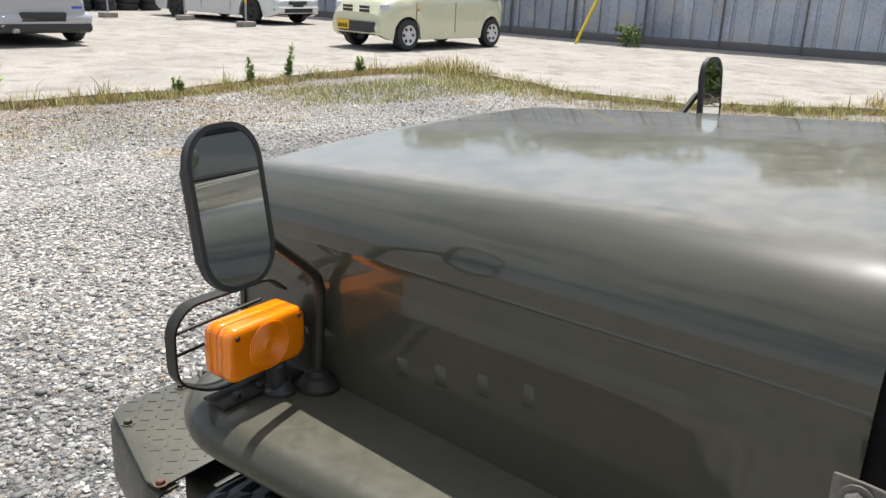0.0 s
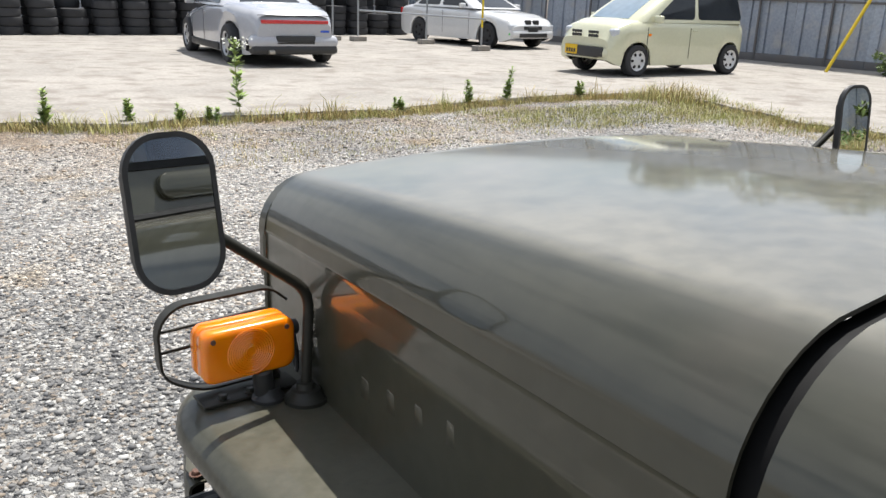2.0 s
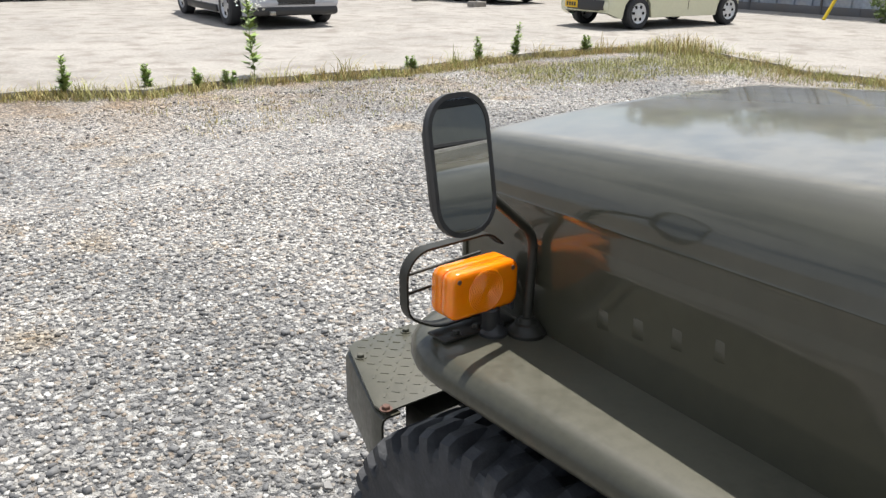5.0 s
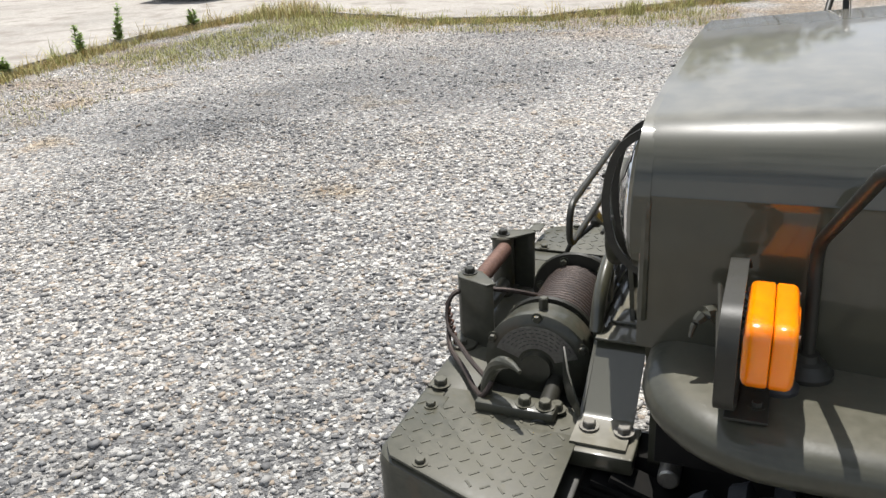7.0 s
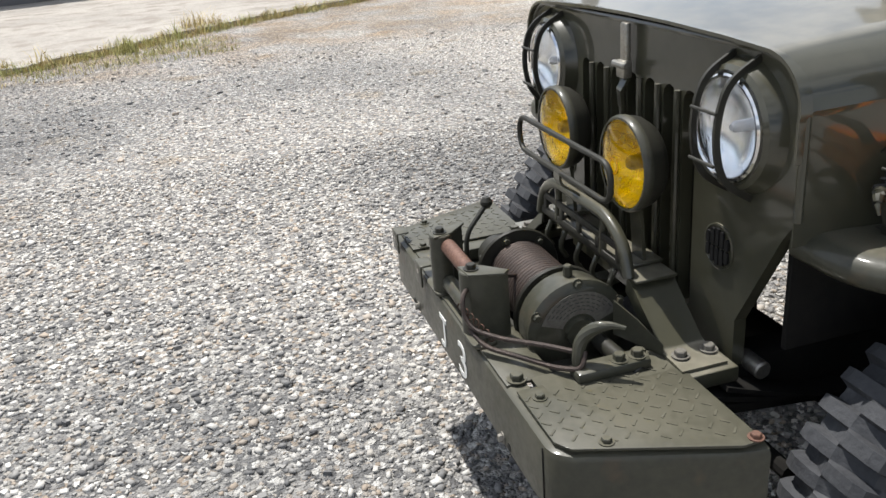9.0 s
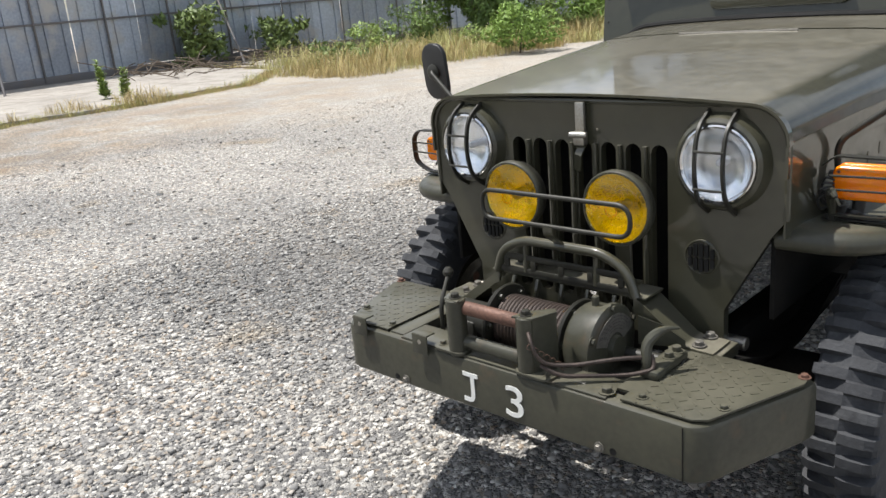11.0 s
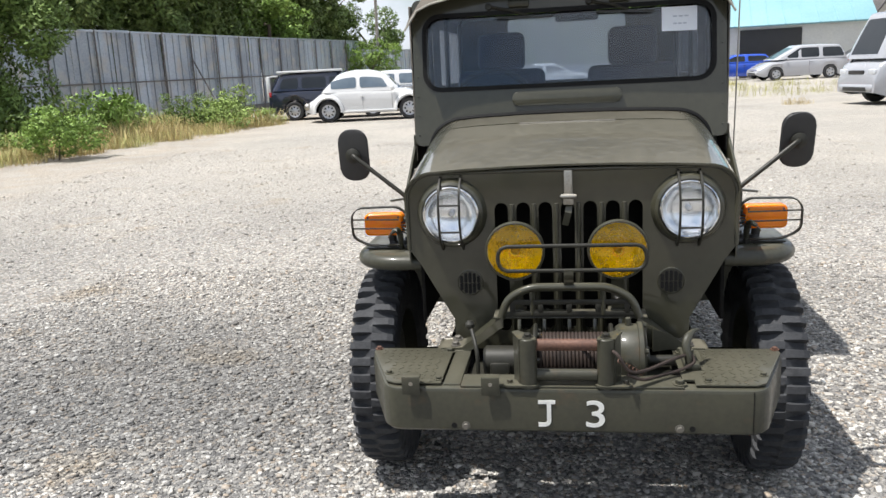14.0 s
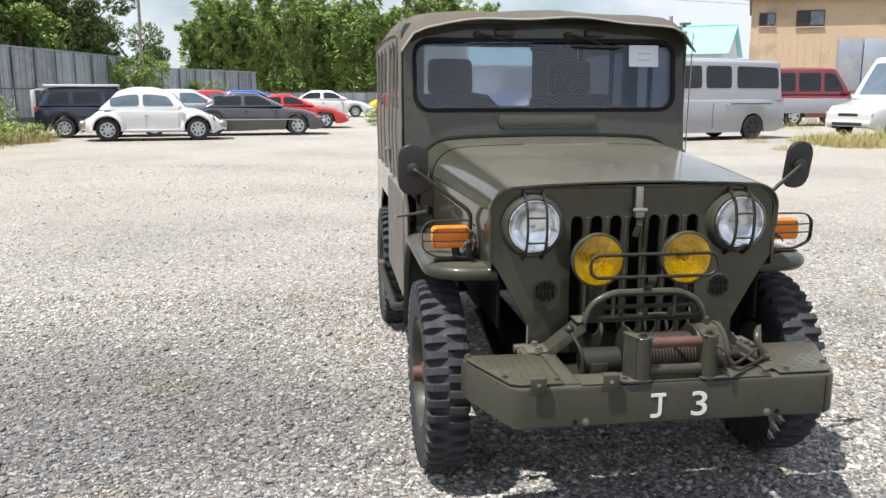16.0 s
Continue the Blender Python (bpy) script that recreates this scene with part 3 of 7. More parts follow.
    shell = prism(rrect(0.104, 0.176, 0.042, 8), 0.008, mm @ Matrix.Translation((0, 0, -0.004)), 0.004, 3)
    part("shell", shell, BLACK, base, "black plastic mirror shell")
    part("socket", lathe([(0.026, 0.008), (0.026, 0.012), (0.014, 0.02), (0, 0.022)], 20, mm), OLIVE_DARK, base)
    part("bezel", ring_plate(rrect(0.106, 0.178, 0.043, 8), rrect(0.094, 0.166, 0.038, 8), 0.006, mm @ Matrix.Translation((0, 0, -0.0095))), BLACK, base)
    part("mirror_glass", prism(rrect(0.093, 0.165, 0.037, 8), 0.002, mm @ Matrix.Translation((0, 0, -0.0085))), MIRROR, base, "mirror glass", 20)

# bumper: a folded channel with swept ends
BZ0, BZ1 = 0.402, 0.53


def bumper_path(z, inset=0.0):
    return [(-0.612 + inset, -0.085, z), (-0.608 + inset, -0.12, z), (-0.52 + inset, -0.365 + inset, z), (-0.49, -0.393 + inset, z), (0.49, -0.393 + inset, z),
            (0.52 - inset, -0.365 + inset, z), (0.608 - inset, -0.12, z), (0.612 - inset, -0.085, z)]


def skin(bm_rows):
    return thick(loft(bm_rows), 0.005)


rows = []
for z, i in ((BZ0, 0.03), (BZ0, 0.008), (BZ0 + 0.008, 0.0), (BZ1 - 0.014, 0.0), (BZ1 - 0.004, 0.004), (BZ1, 0.014), (BZ1, 0.045)):
    rows.append(fillet(bumper_path(z, i), 0.03, 4))
bumper = part("bumper", skin(rows), OLIVE_WORN, jeep, "folded olive steel front bumper with J 3 painted in white")
for s, x, wide in (("J", -0.066, 0.046), ("3", 0.066, 0.05)):
    if s == "J":
        stem = fillet([(x + 0.008, -0.3945, 0.495), (x + 0.008, -0.3945, 0.427), (x - 0.021, -0.3945, 0.427)], 0.017, 6)
        bm = tube(stem, 0, flat=(0.0115, 0.0012, (1, 0, 0)))
        box((0.046, 0.0014, 0.0105), (x + 0.002, -0.3945, 0.4925), bm=bm)
    else:
        bm = text_bm(s, 0.1, 0.0006)
        xs, ys = [v.co.x for v in bm.verts], [v.co.y for v in bm.verts]
        fit_box = Matrix.Diagonal((wide / (max(xs) - min(xs)), 0.077 / (max(ys) - min(ys)), 1, 1)) @ Matrix.Translation((-(max(xs) + min(xs)) / 2, -min(ys), 0))
        bm.transform(facing(x, -0.3945, 0.421) @ fit_box)
    part("letter", bm, WHITE_PAINT, bumper, "white painted " + s)
for sx in (-1, 1):
    b = part("bolt", bolt(0.008, 0.008), GREY_BOLT, bumper)
    b.matrix_basis = facing(sx * 0.287, -0.393, 0.42)
    part("hole", lathe([(0.008, 0), (0.008, 0.0008), (0, 0.0008)], 16, facing(sx * 0.32, -0.3932, 0.42)), SEAL, bumper)
for x in (-0.435, -0.215):
    bm = box((0.05, 0.004, 0.05), (x, -0.402, 0.538), 0.001)
    box((0.05, 0.03, 0.004), (x, -0.388, 0.5625), 0.001, bm=bm)
    tab = part("mounting_tab", bm, OLIVE_WORN, bumper)
    part("hole", lathe([(0.006, 0), (0.006, 0.0006), (0, 0.0006)], 12, facing(x, -0.4042, 0.545)), STEEL, tab)
part("bumper_seam", box((0.0015, 0.002, 0.118), (0.475, -0.3935, 0.466)), SEAL, bumper)
bm = box((0.6, 0.09, 0.006), (0, -0.34, 0.531), 0.002)
part("top_flange", bm, OLIVE_WORN, bumper)
bm = box((1.0, 0.09, 0.07), (0, -0.12, 0.46), 0.004)
part("cross_member", bm, OLIVE_DARK, jeep)
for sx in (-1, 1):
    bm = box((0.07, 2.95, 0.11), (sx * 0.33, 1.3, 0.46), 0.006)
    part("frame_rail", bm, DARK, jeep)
    # chequer plate on each bumper end, with raised bars
    poly = [(0.375, -0.09), (0.6, -0.09), (0.602, -0.125), (0.512, -0.36), (0.485, -0.378), (0.33, -0.378), (0.33, -0.33), (0.375, -0.33)]
    if sx < 0:
        poly = [(0.355, -0.09), (0.6, -0.09), (0.602, -0.125), (0.512, -0.36), (0.485, -0.378), (0.355, -0.378)]
    poly = [(sx * x, y) for x, y in poly]
    plate = part("tread_plate", prism(poly, 0.005, pose(0, 0, 0.534), 0.001), OLIVE_WORN, jeep, "olive chequer plate on the bumper")
    if sx > 0:
        bm = prism([(0.3, -0.09), (0.39, -0.09), (0.39, -0.34), (0.3, -0.34)], 0.005, pose(0, 0, 0.5335))
        part("plate_tongue", bm, OLIVE_WORN, plate)
    bm = bmesh.new()
    for i in range(13):
        for j in range(13):
            u, v = 0.31 + 0.0255 * i, -0.37 + 0.0255 * j
            edge = 0.6 - 0.09 * max(0.0, (-0.12 - v) / 0.24)
            if u > edge - 0.018 or v > -0.1 or u < (0.365 if sx < 0 else 0.345):
                continue
            turn = 45 if (i + j) % 2 else -45
            box((0.0165, 0.0038, 0.0012), (sx * u, v, 0.5394), rot=(0, 0, turn), bm=bm)
    tread = part("tread_pattern", bm, OLIVE_WORN, plate)
    tagged(tread, kind="stuff")
    spots = [(0.592, -0.098), (0.516, -0.305), (0.365, -0.35)] + ([(0.29, -0.362)] if sx > 0 else [(0.365, -0.11)])
    for k, (x, y) in enumerate(spots):
        b = part("bolt", bolt(0.0085 if k != 3 else 0.012, 0.007 if k != 3 else 0.011), RUST if k == 0 else OLIVE_WORN, plate)
        b.location = (sx * x, y, 0.539 if k != 3 else 0.535)
bm = box((0.05, 0.28, 0.03), (-0.325, -0.235, 0.52), 0.003)
part("bumper_rib", bm, OLIVE_WORN, jeep)

# winch: drum with cable, flanges, gear case, motor and fairlead
WY, WZ = -0.205, 0.556
AX = pose(0, WY, WZ, 0, 90, 0)
winch = part("winch", box((0.62, 0.2, 0.012), (-0.02, -0.22, 0.497), 0.003), OLIVE_DARK, jeep, "cable winch with a rusty drum behind the bumper")
part("drum", lathe([(0.06, -0.1), (0.06, 0.13)], 28, AX), CABLE, winch)
pts = []
turns = 19
for k in range(turns * 20 + 1):
    a = 2 * math.pi * k / 20
    pts.append((-0.088 + 0.2 * k / (turns * 20), WY + 0.066 * math.cos(a), WZ + 0.066 * math.sin(a)))
part("cable_coil", tube(pts, 0.0056, 6), CABLE, winch, "coiled rusty steel cable", 60)
for x0 in (-0.098, 0.118):
    bm = lathe([(0.03, -0.005), (0.093, -0.005), (0.096, 0), (0.093, 0.005), (0.03, 0.005)], 40, AX @ Matrix.Translation((0, 0, x0)))
    flange = part("drum_flange", bm, OLIVE_DARK, winch)
    for k in range(6):
        a = radians(60 * k + 20)
        b = part("bolt", bolt(0.007, 0.007), OLIVE_WORN, flange)
        b.matrix_basis = AX @ Matrix.Translation((0.078 * math.cos(a), 0.078 * math.sin(a), x0 + 0.005))
case = part("gear_case", lathe([(0.05, 0.128), (0.086, 0.13), (0.094, 0.142), (0.094, 0.19), (0.1, 0.192), (0.1, 0.204), (0.094, 0.208), (0.088, 0.21), (0.084, 0.212), (0.03, 0.213), (0.028, 0.224), (0, 0.224)], 44, AX), OLIVE_WORN, winch, "round cast gear case with a data plate")
arc = [(0.08 * math.sin(radians(a)), 0.08 * math.cos(radians(a))) for a in range(-70, 71, 7)] + [(0.036 * math.sin(radians(a)), 0.036 * math.cos(radians(a))) for a in range(70, -71, -7)]
plate_m = Matrix.Translation((0.2125, WY, WZ)) @ Matrix(((0, 0, 1, 0), (1, 0, 0, 0), (0, 1, 0, 0), (0, 0, 0, 1)))
dplate = part("data_plate", prism(arc, 0.0015, plate_m), GREY_BOLT, case, "worn fan-shaped data plate")
for k in range(5):
    for a in range(-55 + 3 * k, 56 - 3 * k, 11):
        r = 0.074 - 0.0072 * k
        bm = box((0.0006, r * 0.13, 0.0012), (0, 0, 0))
        o = part("print_bar", bm, BLACK, dplate)
        o.matrix_basis = plate_m @ pose(r * math.sin(radians(a)), r * math.cos(radians(a)), 0.0018, 0, 0, -a) @ pose(0, 0, 0, 0, 90, 90)
for a in (-62, 0, 62):
    b = part("bolt", bolt(0.008, 0.009), OLIVE_WORN, case)
    b.matrix_basis = plate_m @ Matrix.Translation((0.094 * math.sin(radians(a)), 0.094 * math.cos(radians(a)), -0.006))
    b.scale = (0.9, 0.9, 0.9)
part("filler_plug", cyl(0.009, (0.165, WY, WZ + 0.09), (0.165, WY, WZ + 0.116), 6, 0.002), OLIVE_WORN, case)
bm = box((0.075, 0.13, 0.1), (0.17, WY, WZ - 0.06), 0.012)
part("gear_foot", bm, OLIVE_DARK, winch)
bm = cyl(0.045, (-0.25, WY, WZ - 0.015), (-0.12, WY, WZ - 0.015), 24, 0.008)
box((0.06, 0.1, 0.09), (-0.2, WY, WZ - 0.05), 0.008, bm=bm)
part("clutch_housing", bm, OLIVE_DARK, winch)
part("drive_shaft", cyl(0.016, (0.2, -0.17, 0.53), (0.36, -0.16, 0.53), 14, 0.002), OLIVE_DARK, winch)
# fairlead: two posts with swept cheeks and two rollers
for sx, x0 in ((-1, -0.112), (1, 0.096)):
    bm = cyl(0.024, (x0, -0.372, 0.528), (x0, -0.372, 0.668), 20, 0.002)
    post = part("fairlead_post", bm, OLIVE_WORN, winch)
    cheek = [(x0 - 0.024 * sx, -0.392), (x0 + 0.024 * sx, -0.386), (x0 + sx * 0.046, -0.322), (x0 + sx * 0.032, -0.308), (x0 - 0.012 * sx, -0.35)]
    part("cheek_cap", prism(cheek, 0.006, pose(0, 0, 0.664), 0.0015), OLIVE_WORN, post)
    pl = [(x0 + sx * 0.024, -0.382, 0.0), (x0 + sx * 0.042, -0.33, 0.0), (x0 + sx * 0.038, -0.312, 0)]
    bm = loft([[(p[0], p[1], z) for p in pl] for z in (0.53, 0.6, 0.664)])
    part("cheek", thick(bm, 0.006), OLIVE_WORN, post)
    b = part("bolt", bolt(0.01, 0.01), OLIVE_DARK, post)
    b.location = (x0, -0.372, 0.67)
    part("post_foot", prism(rrect(0.1, 0.05, 0.02, 4, x0 + sx * 0.02, -0.372), 0.007, pose(0, 0, 0.533), 0.001), OLIVE_WORN, post)
    b = part("bolt", bolt(0.008, 0.008), OLIVE_WORN, post)
    b.location = (x0 + sx * 0.052, -0.372, 0.539)
part("upper_roller", cyl(0.0165, (-0.09, -0.362, 0.645), (0.074, -0.362, 0.645), 20, 0.002), RUST, winch, "rusty upper roller")
part("lower_roller", cyl(0.0165, (-0.09, -0.366, 0.562), (0.074, -0.366, 0.562), 20, 0.002), OLIVE_WORN, winch, "worn olive lower roller")
# cable end: out over the post, then slack to the hook
slack = fillet([(0.02, -0.25, 0.6), (0.06, -0.3, 0.625), (0.075, -0.34, 0.63), (0.125, -0.405, 0.64), (0.15, -0.405, 0.58), (0.2, -0.36, 0.57), (0.285, -0.3, 0.585), (0.325, -0.255, 0.58)], 0.05, 6)
loose = part("cable", tube(slack, 0.0048, 8), CABLE, winch, "slack rusty cable")
slack = fillet([(0.15, -0.4, 0.575), (0.19, -0.385, 0.553), (0.25, -0.33, 0.548), (0.31, -0.29, 0.55), (0.345, -0.262, 0.56), (0.33, -0.25, 0.585)], 0.05, 6)
part("cable_loop", tube(slack, 0.0048, 8), CABLE, winch)
bm = bmesh.new()
for k in range(7):
    p = Vector((0.13, -0.408, 0.615)).lerp(Vector((0.19, -0.37, 0.568)), k / 6)
    lathe([(0.0058, -0.0025), (0.0068, 0), (0.0058, 0.0025)], 10, Matrix.Translation(p) @ pose(0, 0, 0, 60, 0, 40), bm=bm)
part("cable_whipping", bm, RUST, winch)
hook_pts = [(0.327, -0.262, 0.545), (0.325, -0.262, 0.575), (0.318, -0.252, 0.605), (0.328, -0.232, 0.626), (0.345, -0.208, 0.634), (0.362, -0.19, 0.632)]
bm = bmesh.new()
hp = fillet(hook_pts, 0.03, 4)
rads = [0.0095 + 0.0025 * math.sin(math.pi * i / (len(hp) - 1)) - 0.006 * max(0, (i / (len(hp) - 1) - 0.6) / 0.4) for i in range(len(hp))]
rows = []
for i, p in enumerate(hp):
    d = (hp[min(i + 1, len(hp) - 1)] - hp[max(i - 1, 0)]).normalized()
    u = Vector((0.5, -0.85, 0)).cross(d).normalized()
    v = d.cross(u)
    rows.append([p + (u * math.cos(k * math.pi / 5) + v * math.sin(k * math.pi / 5)) * rads[i] for k in range(10)])
loft(rows, bm, caps=True, closed=True)
part("tow_hook", bm, OLIVE_WORN, jeep, "forged tow hook")
bm = box((0.045, 0.14, 0.022), (0.335, -0.205, 0.548), 0.008)
hb = part("hook_bar", bm, OLIVE_WORN, jeep)
for y in (-0.19, -0.155):
    b = part("bolt", bolt(0.011, 0.012), OLIVE_WORN, hb)
    b.location = (0.338, y, 0.558)
b = part("bolt", bolt(0.011, 0.012), OLIVE_WORN, hb)
b.location = (0.32, -0.14, 0.545)
bm = loft([[(0.24, -0.15, 0.55), (0.24, -0.15, 0.62)], [(0.29, -0.13, 0.55), (0.29, -0.13, 0.6)], [(0.33, -0.1, 0.54), (0.33, -0.1, 0.56)]])
part("guard_plate", thick(bm, 0.003), OLIVE_WORN, winch)
lev = part("clutch_lever", tube(fillet([(-0.262, -0.27, 0.5), (-0.262, -0.27, 0.59), (-0.285, -0.21, 0.645)], 0.03), 0.006, 10), OLIVE_DARK, winch, "clutch lever with a round knob")
part("knob", lathe([(0.0, -0.015), (0.008, -0.013), (0.0145, -0.004), (0.0145, 0.004), (0.008, 0.013), (0, 0.015)], 18, pose(-0.288, -0.206, 0.652)), OLIVE_DARK, lev)

# fog lamp carrier: two sloping legs, a slotted plate, and a hoop
carrier = part("lamp_carrier", box((0.46, 0.085, 0.006), (0, -0.055, 0.638), 0.002), OLIVE, jeep, "welded olive bracket that carries the fog lamps")
for sx in (-1, 1):
    bm = loft([[(sx * x, y, z) for y in (-0.1, -0.012)] for x, z in ((0.395, 0.543), (0.33, 0.545), (0.315, 0.55), (0.215, 0.632), (0.2, 0.64))])
    part("leg", thick(bm, 0.006), OLIVE, carrier)
    bm = loft([[(sx * x, -0.1, z), (sx * x, -0.104, z - 0.03)] for x, z in ((0.395, 0.543), (0.33, 0.545), (0.215, 0.632), (0.2, 0.64))])
    part("leg_flange", thick(bm, 0.005), OLIVE, carrier)
    bm = box((0.09, 0.11, 0.03), (sx * 0.365, -0.053, 0.522), 0.004)
    part("leg_block", bm, OLIVE, carrier)
    for y in (-0.078, -0.022):
        b = part("bolt", bolt(0.011, 0.01), GREY_BOLT, carrier, "brass-coloured bolt" if y < -0.05 else "")
        b.location = (sx * 0.352, y, 0.546)
    part("shackle_end", cyl(0.017, (sx * 0.345, 0.055, 0.51), (sx * 0.405, 0.055, 0.51), 14, 0.003), STEEL, jeep)
bm = box((0.36, 0.006, 0.016), (0, -0.103, 0.689), 0.002)
box((0.4, 0.006, 0.018), (0, -0.103, 0.652), 0.002, bm=bm)
for x in (-0.17, -0.085, 0.0, 0.085, 0.17):
    box((0.016, 0.006, 0.03), (x, -0.103, 0.67), 0.001, bm=bm)
part("front_plate", bm, OLIVE_DARK, carrier, "dark slotted plate")
for x in (-0.15, -0.075, 0.0, 0.075, 0.15):
    bm = tube(fillet([(x, -0.1, 0.635), (x, -0.115, 0.6), (x + 0.004, -0.1, 0.575)], 0.02), 0.006, 8)
    part("carrier_rod", bm, OLIVE, carrier)
hoop = fillet([(-0.205, -0.1, 0.64), (-0.185, -0.1, 0.7), (-0.12, -0.1, 0.735), (0.12, -0.1, 0.735), (0.185, -0.1, 0.7), (0.205, -0.1, 0.64)], 0.05, 6)
part("hoop", tube(hoop, 0.0125, 12), OLIVE, carrier, "bent tube hoop")
for x in (-0.11, 0.1):
    part("hoop_strut", cyl(0.008, (x, -0.1, 0.65), (x, -0.098, 0.735), 10), OLIVE, carrier)
for sx, fx in ((-1, -0.159), (1, 0.146)):
    at = facing(fx, -0.052, 0.842)
    fog = part("fog_lamp", lathe([(0, -0.036), (0.04, -0.034), (0.07, -0.024), (0.084, -0.006), (0.088, 0.01), (0.09, 0.016), (0.086, 0.018)], 40, at), OLIVE_DARK, jeep, "round fog lamp with a yellow lens")
    part("lamp_rim", lathe([(0.088, 0.012), (0.0905, 0.018), (0.0905, 0.028), (0.087, 0.033), (0.083, 0.033)], 40, at), OLIVE_WORN, fog)
    part("reflector", lathe([(0.083, 0.03), (0.074, 0.012), (0.055, -0.008), (0.03, -0.02), (0, -0.022)], 32, at), FOG_REFLECTOR, fog)
    part("bulb_cap", lathe([(0.014, -0.021), (0.014, 0.012), (0.01, 0.018), (0, 0.019)], 20, at), STEEL, fog)
    bm = bmesh.new()
    rows = []
    n = 26
    for j in range(n + 1):
        row = []
        for i in range(n + 1):
            u, v = -1 + 2 * i / n, -1 + 2 * j / n
            q = math.hypot(u, v)
            k = max(abs(u), abs(v)) / q if q else 0
            u2, v2 = u * k * 0.082, v * k * 0.082
            rr = math.hypot(u2, v2) / 0.082
            row.append(at @ Vector((u2, v2, 0.03 + 0.016 * (1 - rr * rr) + 0.0014 * (i % 2))))
        rows.append(row)
    loft(rows, bm)
    part("lens", thick(bm, 0.003), YELLOW_LENS, fog, "ribbed yellow glass lens", 60)
    part("lens_boss", ring_plate(*[[(r * math.cos(2 * math.pi * k / 24), r * math.sin(2 * math.pi * k / 24)) for k in range(24)] for r in (0.017, 0.0125)], 0.003, at @ Matrix.Translation((0, 0, 0.0465))), YELLOW_LENS, fog)
    part("bracket", tube([(fx, -0.055, 0.765), (fx, -0.05, 0.72), (fx, -0.045, 0.645)], 0, flat=(0.04, 0.008, (1, 0, 0))), OLIVE, fog)
    part("bracket_foot", box((0.06, 0.07, 0.008), (fx, -0.045, 0.646), 0.003), OLIVE, fog)
loop = fillet([(-0.205, -0.145, 0.871), (0.222, -0.145, 0.871), (0.222, -0.145, 0.797), (-0.205, -0.145, 0.797)], 0.037, 7, closed=True)
fg = part("fog_guard", tube(loop, 0.0058, 10, closed=True), OLIVE_DARK, jeep, "slim oval rail in front of the fog lamps")
part("guard_post", tube(fillet([(0.0, -0.148, 0.8), (0.0, -0.148, 0.775), (0.0, -0.105, 0.745), (0, -0.1, 0.725)], 0.02), 0, flat=(0.028, 0.005, (1, 0, 0))), OLIVE, fg)

# wheels: tyre with shoulder lugs, rim and hub
def wheel(parent, at, out):
    w = thing("wheel", "", "")
    w.parent = parent
    for key in ("label", "category"):
        if key in w:
            del w[key]
    w.matrix_basis = Matrix.Translation(at) @ pose(0, 0, 0, 0, 90 * out, 0) @ Matrix.Diagonal((0.955, 0.955, 1, 1))
    W = 0.072
    wall = [(0.205, 0.78), (0.225, 0.95), (0.28, 1.04), (0.312, 1.03)]
    lug = [(0.318, 1.05), (0.338, 1.06), (0.358, 0.99), (0.366, 0.74), (0.367, 0.24)]
    gap = [(0.318, 1.01), (0.328, 0.99), (0.338, 0.88), (0.342, 0.6), (0.35, 0.3)]
    nl = 40
    rows = []
    for k in range(nl * 2):
        for e, o in ((0.04, 0), (0.47, 1)):
            for q in ((e, 0), (e + 0.82, 1)) if o == 0 else ():
                a = 2 * math.pi * (k + q[0]) / (nl * 2)
                low, high = (lug, gap) if k % 2 else (gap, lug)
                half = wall + low
                other = wall + high
                prof = [(r, -h * W) for r, h in half] + [(0.364, 0.0)] + [(r, h * W) for r, h in reversed(other)]
                rows.append([(r * math.cos(a), r * math.sin(a), h) for r, h in prof])
    rows.append(rows[0])
    bm = loft(rows)
    bmesh.ops.remove_doubles(bm, verts=bm.verts, dist=1e-6)
    part("tyre", bm, RUBBER, w, "black off-road tyre with chunky lugs", 22)
    rim = part("rim", lathe([(0.212, -0.06), (0.216, 0.055), (0.205, 0.066), (0.195, 0.05), (0.185, 0.0), (0.15, -0.02), (0.12, -0.01), (0.09, 0.004), (0.06, 0.006), (0, 0.006)], 40), OLIVE_WORN, w)
    part("hub", lathe([(0.045, 0.004), (0.045, 0.05), (0.032, 0.056), (0.03, 0.085), (0.022, 0.09), (0, 0.09)], 24), RUST, rim)
    for k in range(5):
        b = part("wheel_nut", bolt(0.011, 0.016), RUST, rim)
        b.matrix_basis = pose(0.075 * math.cos(radians(72 * k)), 0.075 * math.sin(radians(72 * k)), 0.004)
    return w


for y in (0.3, 2.3):
    for sx in (-1, 1):
        wheel(jeep, (sx * 0.644, y, 0.349), sx)
    part("axle", cyl(0.045, (-0.56, y, 0.36), (0.56, y, 0.36), 16), DARK, jeep)
    bm = lathe([(0, -0.09), (0.07, -0.07), (0.11, 0), (0.07, 0.07), (0, 0.09)], 20, pose(-0.1, y, 0.36, 90, 0, 0))
    part("differential", bm, DARK, jeep)
for sx in (-1, 1):
    for k in range(4):
        pts = [(sx * 0.4, 0.3 - 0.42 + 0.03 * k, 0.47 + 0.012 * k), (sx * 0.4, 0.3, 0.425 - 0.012 * k), (sx * 0.4, 0.3 + 0.42 - 0.03 * k, 0.47 + 0.012 * k)]
        part("leaf_spring", tube(fillet(pts, 0.3, 6), 0, flat=(0.05, 0.009, (1, 0, 0))), DARK, jeep)
part("tie_rod", cyl(0.016, (-0.5, 0.05, 0.36), (0.5, 0.05, 0.36), 10), DARK, jeep)
